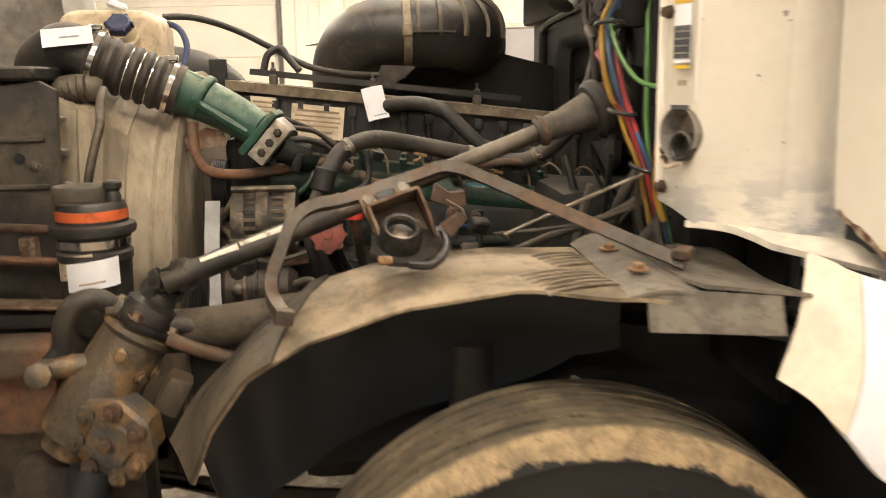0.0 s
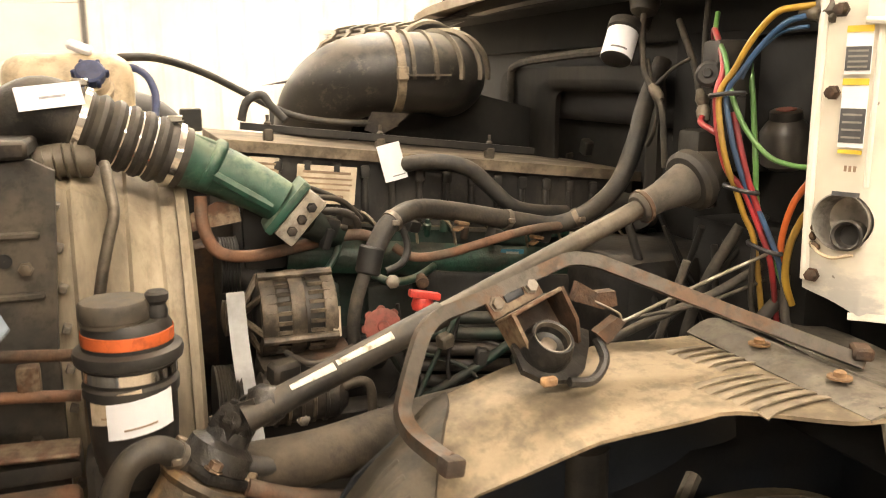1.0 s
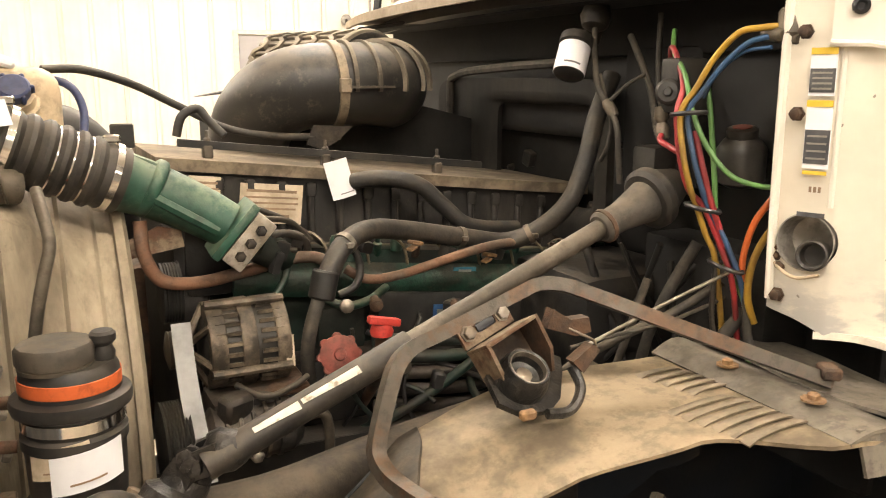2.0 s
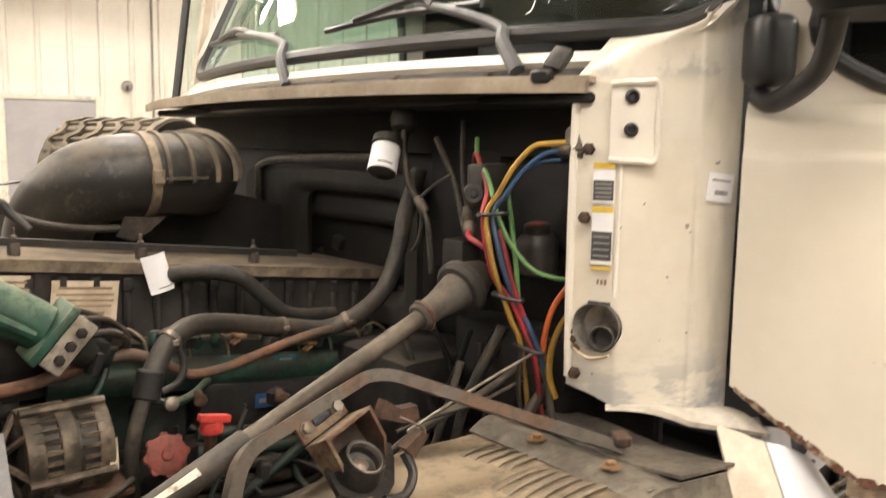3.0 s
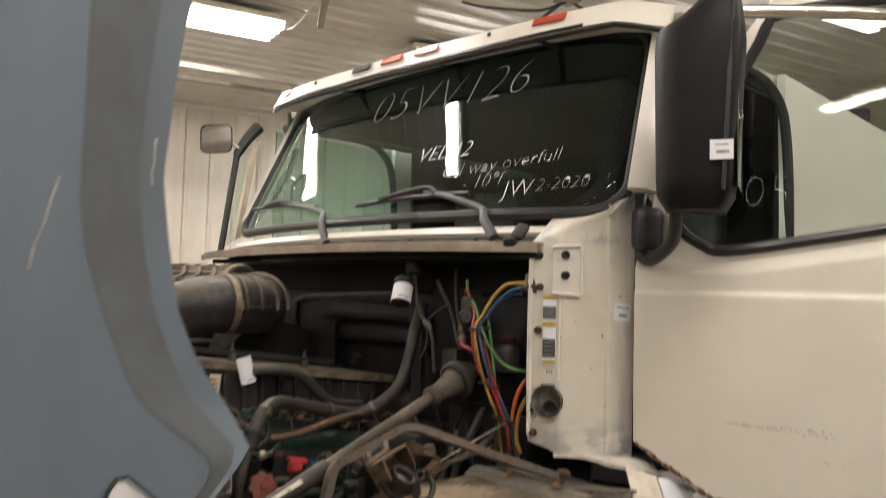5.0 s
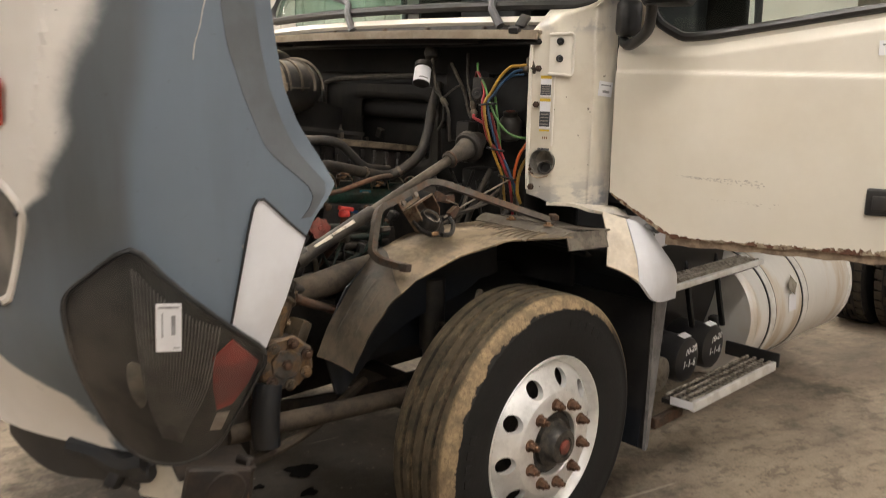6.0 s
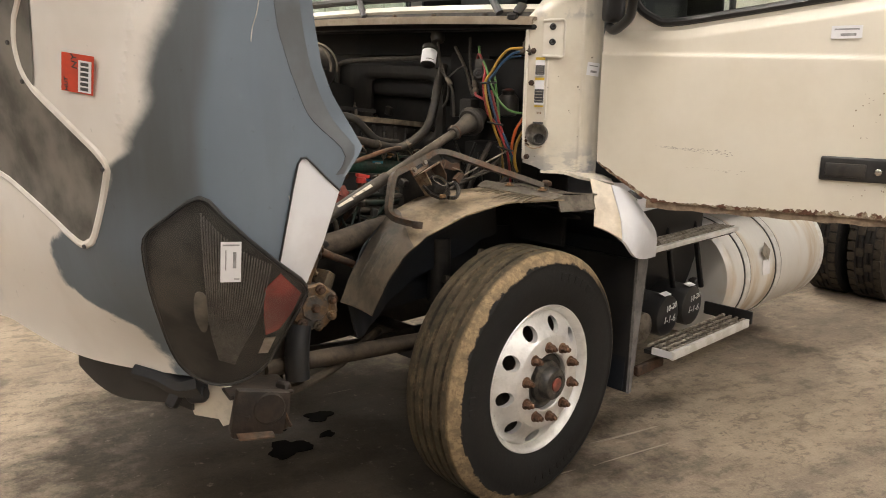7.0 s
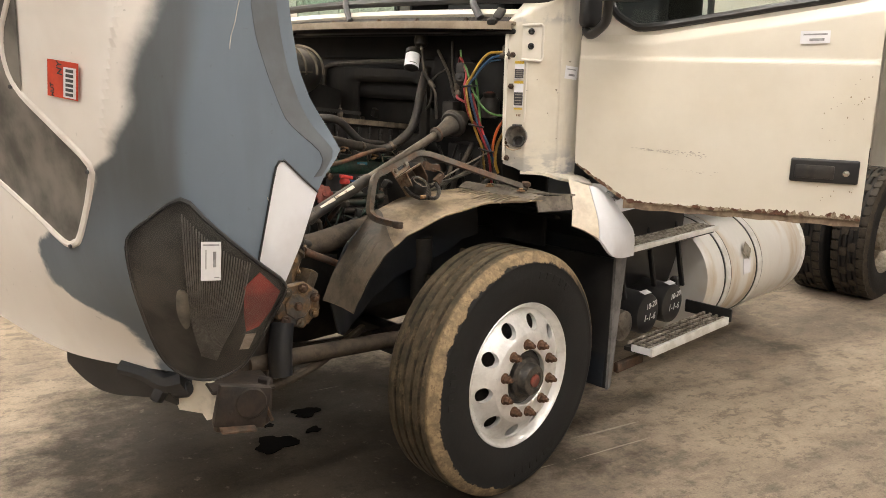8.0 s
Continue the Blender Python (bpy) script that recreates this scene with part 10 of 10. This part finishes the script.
# coloured air lines and what hangs on the firewall
T1, T2 = Vector((0.135, 0.522, 1.613)), Vector((0.158, 0.498, 1.449))
lines = (
    ("w_red", 0.0068, [(0.23, 0.66, 1.68), (0.20, 0.645, 1.70), (0.172, 0.615, 1.728), (0.162, 0.590, 1.712), (0.148, 0.553, 1.66), T1 + Vector((-0.006, 0.022, 0)), (0.128, 0.53, 1.54), (0.14, 0.515, 1.48), T2 + Vector((0.004, 0.0, 0)), (0.185, 0.475, 1.38), (0.205, 0.46, 1.31), (0.24, 0.47, 1.18)]),
    ("w_yellow", 0.0068, [(0.192, 0.378, 1.755), (0.165, 0.405, 1.752), (0.155, 0.44, 1.745), (0.145, 0.48, 1.705), (0.135, 0.508, 1.655), T1 + Vector((-0.010, 0.008, 0)), (0.125, 0.517, 1.54), (0.138, 0.508, 1.48), T2 + Vector((-0.002, 0.012, 0)), (0.17, 0.498, 1.40), (0.19, 0.49, 1.35), (0.23, 0.50, 1.2)]),
    ("w_blue", 0.0062, [(0.192, 0.376, 1.742), (0.175, 0.40, 1.738), (0.165, 0.43, 1.728), (0.155, 0.468, 1.695), (0.142, 0.500, 1.65), T1 + Vector((-0.004, -0.004, 0)), (0.134, 0.502, 1.54), (0.150, 0.492, 1.48), T2 + Vector((0.008, -0.008, 0)), (0.19, 0.462, 1.38), (0.215, 0.445, 1.30), (0.25, 0.45, 1.17)]),
    ("w_blue", 0.004, [(0.178, 0.39, 1.722), (0.17, 0.44, 1.715), (0.158, 0.485, 1.68), (0.15, 0.505, 1.64)]),
    ("w_green", 0.0058, [(0.19, 0.63, 1.76), (0.165, 0.60, 1.72), (0.152, 0.555, 1.68), T1 + Vector((0.0, -0.012, 0)), (0.145, 0.48, 1.555), (0.165, 0.445, 1.512), (0.185, 0.41, 1.498), (0.195, 0.375, 1.498), (0.2, 0.345, 1.505)]),
    ("w_green", 0.0066, [(0.245, 0.600, 1.675), (0.230, 0.575, 1.645), (0.225, 0.560, 1.60), (0.222, 0.548, 1.55), (0.218, 0.533, 1.485), (0.215, 0.520, 1.42), (0.215, 0.490, 1.34), (0.225, 0.45, 1.28), (0.26, 0.46, 1.15)]),
    ("w_orange", 0.0075, [(0.23, 0.37, 1.53), (0.225, 0.40, 1.48), (0.215, 0.43, 1.43), (0.21, 0.445, 1.37), (0.215, 0.45, 1.32)]),
    ("w_yellow", 0.008, [(0.215, 0.375, 1.44), (0.205, 0.395, 1.41), (0.20, 0.415, 1.36), (0.205, 0.425, 1.30), (0.22, 0.42, 1.25)]),
    ("w_red", 0.007, [(0.15, 0.605, 1.572), (0.135, 0.59, 1.562), (0.13, 0.56, 1.553), (0.13, 0.535, 1.545)]),
    ("w_red", 0.007, [T1 + Vector((0.01, -0.008, -0.03)), (0.15, 0.495, 1.52), (0.165, 0.485, 1.46), (0.19, 0.468, 1.38)]),
    ("rubber", 0.006, [(0.20, 0.50, 1.37), (0.19, 0.49, 1.33), (0.20, 0.50, 1.24), (0.23, 0.5, 1.15)]),
)
colour = {"w_red": "red", "w_yellow": "yellow", "w_blue": "blue", "w_green": "bright green", "w_orange": "orange", "rubber": "black"}
for mt, r, pts in lines:
    hose("air_line", pts, r * 0.82, mt, colour[mt] + " plastic air line", parent=firewall, k=6, n=10)
for p, d in ((T1, (0, 0.1, 1)), (T2, (0.15, -0.1, 1)), (Vector((0.195, 0.47, 1.345)), (0.2, -0.15, 1))):
    bm = B()
    mm = basis(p, d)
    add_tube(bm, [mm @ Vector((0.024 * math.cos(radians(20 * k)), 0.034 * math.sin(radians(20 * k)), 0)) for k in range(20)], 0.0045, 6, k=1)
    part("cable_tie", bm, "black_clean", firewall, "black cable tie")
bm = B()
add_lathe(bm, [(0.02, -0.02), (0.024, -0.01), (0.024, 0.012), (0.018, 0.017), (0.009, 0.017), (0.007, 0.023), (0.001, 0.023)], (0.150, 0.590, 1.648), (-0.75, -0.6, 0.1), 20)
add_box(bm, (0.19, 0.595, 1.66), (0.08, 0.05, 0.10), bev=0.012, seg=2)
part("air_valve", bm, "engine_black", firewall, "black air valve")
bm = B()
add_lathe(bm, [(0.011, -0.03), (0.014, -0.01), (0.009, 0.0), (0.014, 0.01), (0.010, 0.03)], (0.155, 0.612, 1.592), (0, 0.2, 1), 10)
part("fitting", bm, "cast", firewall, "tarnished air fitting")
for p, r in (((0.20, 0.372, 1.757), 0.022), ((0.185, 0.392, 1.742), 0.012), ((0.195, 0.372, 1.735), 0.009)):
    bm = B()
    add_lathe(bm, [(r * 0.8, -0.025), (r, -0.02), (r, 0.02), (r * 0.8, 0.025)], p, (0.2, 1 if r < 0.02 else 0.2, 0.1 if r < 0.02 else 1), 14)
    part("fitting", bm, "cast", firewall)
bm = B()
add_lathe(bm, [(0.03, 0), (0.044, 0.01), (0.046, 0.07), (0.036, 0.085), (0.026, 0.095)], (0.305, 0.555, 1.475), (-0.15, -0.1, 1), 24)
part("fluid_bottle", bm, "bottle_dark", firewall, "dark translucent fluid bottle")
bm = B()
add_lathe(bm, [(0.028, 0.092), (0.029, 0.094), (0.029, 0.108), (0.024, 0.111), (0.001, 0.111)], (0.305, 0.555, 1.475), (-0.15, -0.1, 1), 20)
part("bottle_lid", bm, "black", firewall, "black bottle lid")
bm = B()
add_lathe(bm, [(0.018, 0.111), (0.018, 0.1125), (0.001, 0.1125)], (0.305, 0.555, 1.475), (-0.15, -0.1, 1), 20)
part("red_dot", bm, "red_dirty", firewall, "faded red lid mark")
# hanging filter can with a white label
CT, CB = Vector((0.166, 0.900, 1.760)), Vector((0.121, 0.870, 1.670))
cd = (CB - CT).normalized()
bm = B()
add_lathe(bm, [(0.026, 0.0), (0.035, 0.004), (0.036, 0.022), (0.032, 0.026), (0.033, 0.03), (0.033, 0.092), (0.028, 0.096), (0.001, 0.097)], CT, cd, 24)
part("hanging_canister", bm, "black", firewall, "small black canister hanging by its bracket")
bm = B()
add_lathe(bm, [(0.0332, 0.028), (0.0338, 0.029), (0.0338, 0.091), (0.0332, 0.092)], CT, cd, 24, caps=False)
part("canister_label", bm, "paper", firewall, "white label round the canister")
bm = B()
mcn = basis(CT, cd, (-0.6, -0.8, 0))
for q, hgt in ((0.078, 0.004),):
    add_sheet(bm, lambda u, v: mcn @ Vector((0.0344 * math.cos(radians(-35 + 60 * u)), 0.0344 * math.sin(radians(-35 + 60 * u)), q + hgt * v)), 5, 1, 0.0005)
part("print_bar", bm, "gray_flap", firewall)
for pts, r in (([(0.21, 0.90, 1.79), (0.185, 0.865, 1.73), (0.172, 0.835, 1.66), (0.17, 0.80, 1.625), (0.175, 0.77, 1.58), (0.18, 0.765, 1.52), (0.19, 0.77, 1.46)], 0.0065), ([(0.19, 0.85, 1.68), (0.18, 0.81, 1.62), (0.185, 0.80, 1.58), (0.185, 0.81, 1.53), (0.20, 0.85, 1.50)], 0.005), ([(0.25, 0.83, 1.76), (0.23, 0.74, 1.66), (0.21, 0.69, 1.58), (0.20, 0.66, 1.55)], 0.007), ([(0.26, 0.75, 1.80), (0.235, 0.72, 1.68), (0.19, 0.645, 1.585)], 0.006), ([(0.17, 0.80, 1.62), (0.19, 0.76, 1.66), (0.21, 0.73, 1.68)], 0.004)):
    hose("cable", pts, r, "loom", "dusty black cable", parent=firewall, n=8)
bm = B()
add_lathe(bm, [(0.009, -0.02), (0.012, -0.01), (0.012, 0.01), (0.009, 0.02)], (0.174, 0.79, 1.612), (0.1, -0.5, -0.6), 10)
part("cable_joint", bm, "cast", firewall, "pale cable joint")
bm = B()
add_box(bm, (0.235, 0.72, 1.46), (0.06, 0.07, 0.16), bev=0.012, seg=2)
add_box(bm, (0.20, 0.72, 1.415), (0.05, 0.08, 0.012), bev=0.003)
part("fuse_box", bm, "engine_black", firewall, "black box on the firewall")
for pts, r in (([(0.25, 0.60, 1.36), (0.20, 0.62, 1.26), (0.19, 0.66, 1.16), (0.2, 0.7, 1.05)], 0.012), ([(0.24, 0.52, 1.30), (0.16, 0.56, 1.24), (0.05, 0.58, 1.20), (-0.05, 0.60, 1.15), (-0.1, 0.62, 1.08)], 0.009), ([(0.22, 0.49, 1.28), (0.12, 0.53, 1.235), (0.02, 0.56, 1.215), (-0.08, 0.55, 1.21)], 0.004), ([(0.24, 0.46, 1.26), (0.18, 0.50, 1.16), (0.14, 0.54, 1.08)], 0.013), ([(0.13, 0.60, 1.30), (0.11, 0.62, 1.20), (0.10, 0.66, 1.08)], 0.008), ([(0.22, 0.44, 1.30), (0.21, 0.42, 1.22), (0.24, 0.40, 1.15)], 0.008)):
    hose("cable", pts, r, "loom", "", parent=firewall, n=8)
hose("stay_cable", [(0.215, 0.455, 1.345), (0.08, 0.50, 1.28), (-0.06, 0.54, 1.21)], 0.0035, "steel", "thin steel stay cable", parent=firewall)


# ---- small lines and plugs between engine and firewall ----
rnd = random.Random(77)


def between(a, b):
    return Vector(tuple(rnd.uniform(p, q) for p, q in zip(a, b)))


def slack(a, b, drop, side):
    mid = (a + b) / 2 + Vector((side, 0, -drop))
    return [a, a.lerp(mid, 0.5) + Vector((0, 0, -drop * 0.25)), mid, b.lerp(mid, 0.5) + Vector((side * 0.3, 0, -drop * 0.2)), b]


for k in range(9):
    a, b = between((0.10, 0.60, 1.25), (0.36, 0.85, 1.38)), between((0.10, 0.60, 0.98), (0.34, 0.85, 1.08))
    hose("cable", slack(a, b, rnd.uniform(0.0, 0.05), rnd.uniform(-0.06, 0.06)), rnd.uniform(0.004, 0.010), rnd.choice(["engine_black", "firewall", "engine_black", "dark_metal"]), "dusty black cable", parent=firewall, k=4, n=7)
for k in range(9):
    a, b = between((-0.42, 0.84, 1.08), (0.0, 0.98, 1.22)), between((-0.40, 0.74, 0.90), (0.05, 0.92, 1.04))
    hose("cable", slack(a, b, rnd.uniform(0.0, 0.04), rnd.uniform(-0.08, 0.08)), rnd.uniform(0.004, 0.011), rnd.choice(["engine_black", "firewall", "engine_black", "green_dirty"]), "grimy line on the engine", k=4, n=7)
for k in range(14):
    p = between((-0.40, 0.80, 0.98), (0.02, 0.96, 1.24))
    bm = B()
    if k % 2:
        add_box(bm, p, (rnd.uniform(0.02, 0.05), 0.03, rnd.uniform(0.015, 0.04)), rot=pose(0, 0, 0, rnd.uniform(-30, 30), rnd.uniform(-30, 30), rnd.uniform(-30, 30)), bev=0.005)
        part("connector", bm, rnd.choice(["black", "dusty_black"]), engine, "black electrical connector")
    else:
        add_lathe(bm, [(0.006, -0.02), (0.010, -0.015), (0.010, 0.0), (0.014, 0.0), (0.014, 0.012), (0.006, 0.016)], p, (rnd.uniform(-0.5, 0.5), -1, rnd.uniform(-0.5, 0.5)), 10)
        part("fitting", bm, rnd.choice(["steel", "rust", "dark_metal"]), engine, "grimy hydraulic fitting")
for k in range(9):
    x = -0.50 + 0.09 * k
    bm = B()
    add_lathe(bm, [(0.008, 0), (0.010, 0.004), (0.010, 0.03), (0.006, 0.034), (0.006, 0.045)], (x, 1.075 + rnd.uniform(-0.01, 0.01), 1.335 + sl(x)), (0, -0.3, 1), 10)
    part("injector_stud", bm, rnd.choice(["green", "steel", "rust"]), engine, "dusty injector fitting")
    hose("injector_line", [(x, 1.07, 1.37 + sl(x)), (x + 0.02, 1.05, 1.385 + sl(x)), (x + 0.045, 1.03, 1.36 + sl(x)), (x + 0.05, 1.02, 1.32 + sl(x))], 0.0035, "steel_dusty", "thin steel injector line", k=4, n=6)
# side plate of the radiator: seams, holes and brackets
for z in (0.80, 0.95, 1.30, 1.40):
    bm = B()
    add_box(bm, (-1.09, 0.762, z), (0.19, 0.008, 0.012), bev=0.003)
    part("plate_rib", bm, "rad_plate", rad)
for x, z in ((-1.05, 1.36), (-1.14, 1.20), (-1.04, 1.16), (-1.12, 0.90)):
    bm = B()
    add_lathe(bm, [(0.012, 0), (0.012, 0.002), (0.001, 0.002)], (x, 0.7645, z), (0, -1, 0), 14, caps=False)
    part("plate_hole", bm, "liner_under", rad, "dark hole in the side plate")
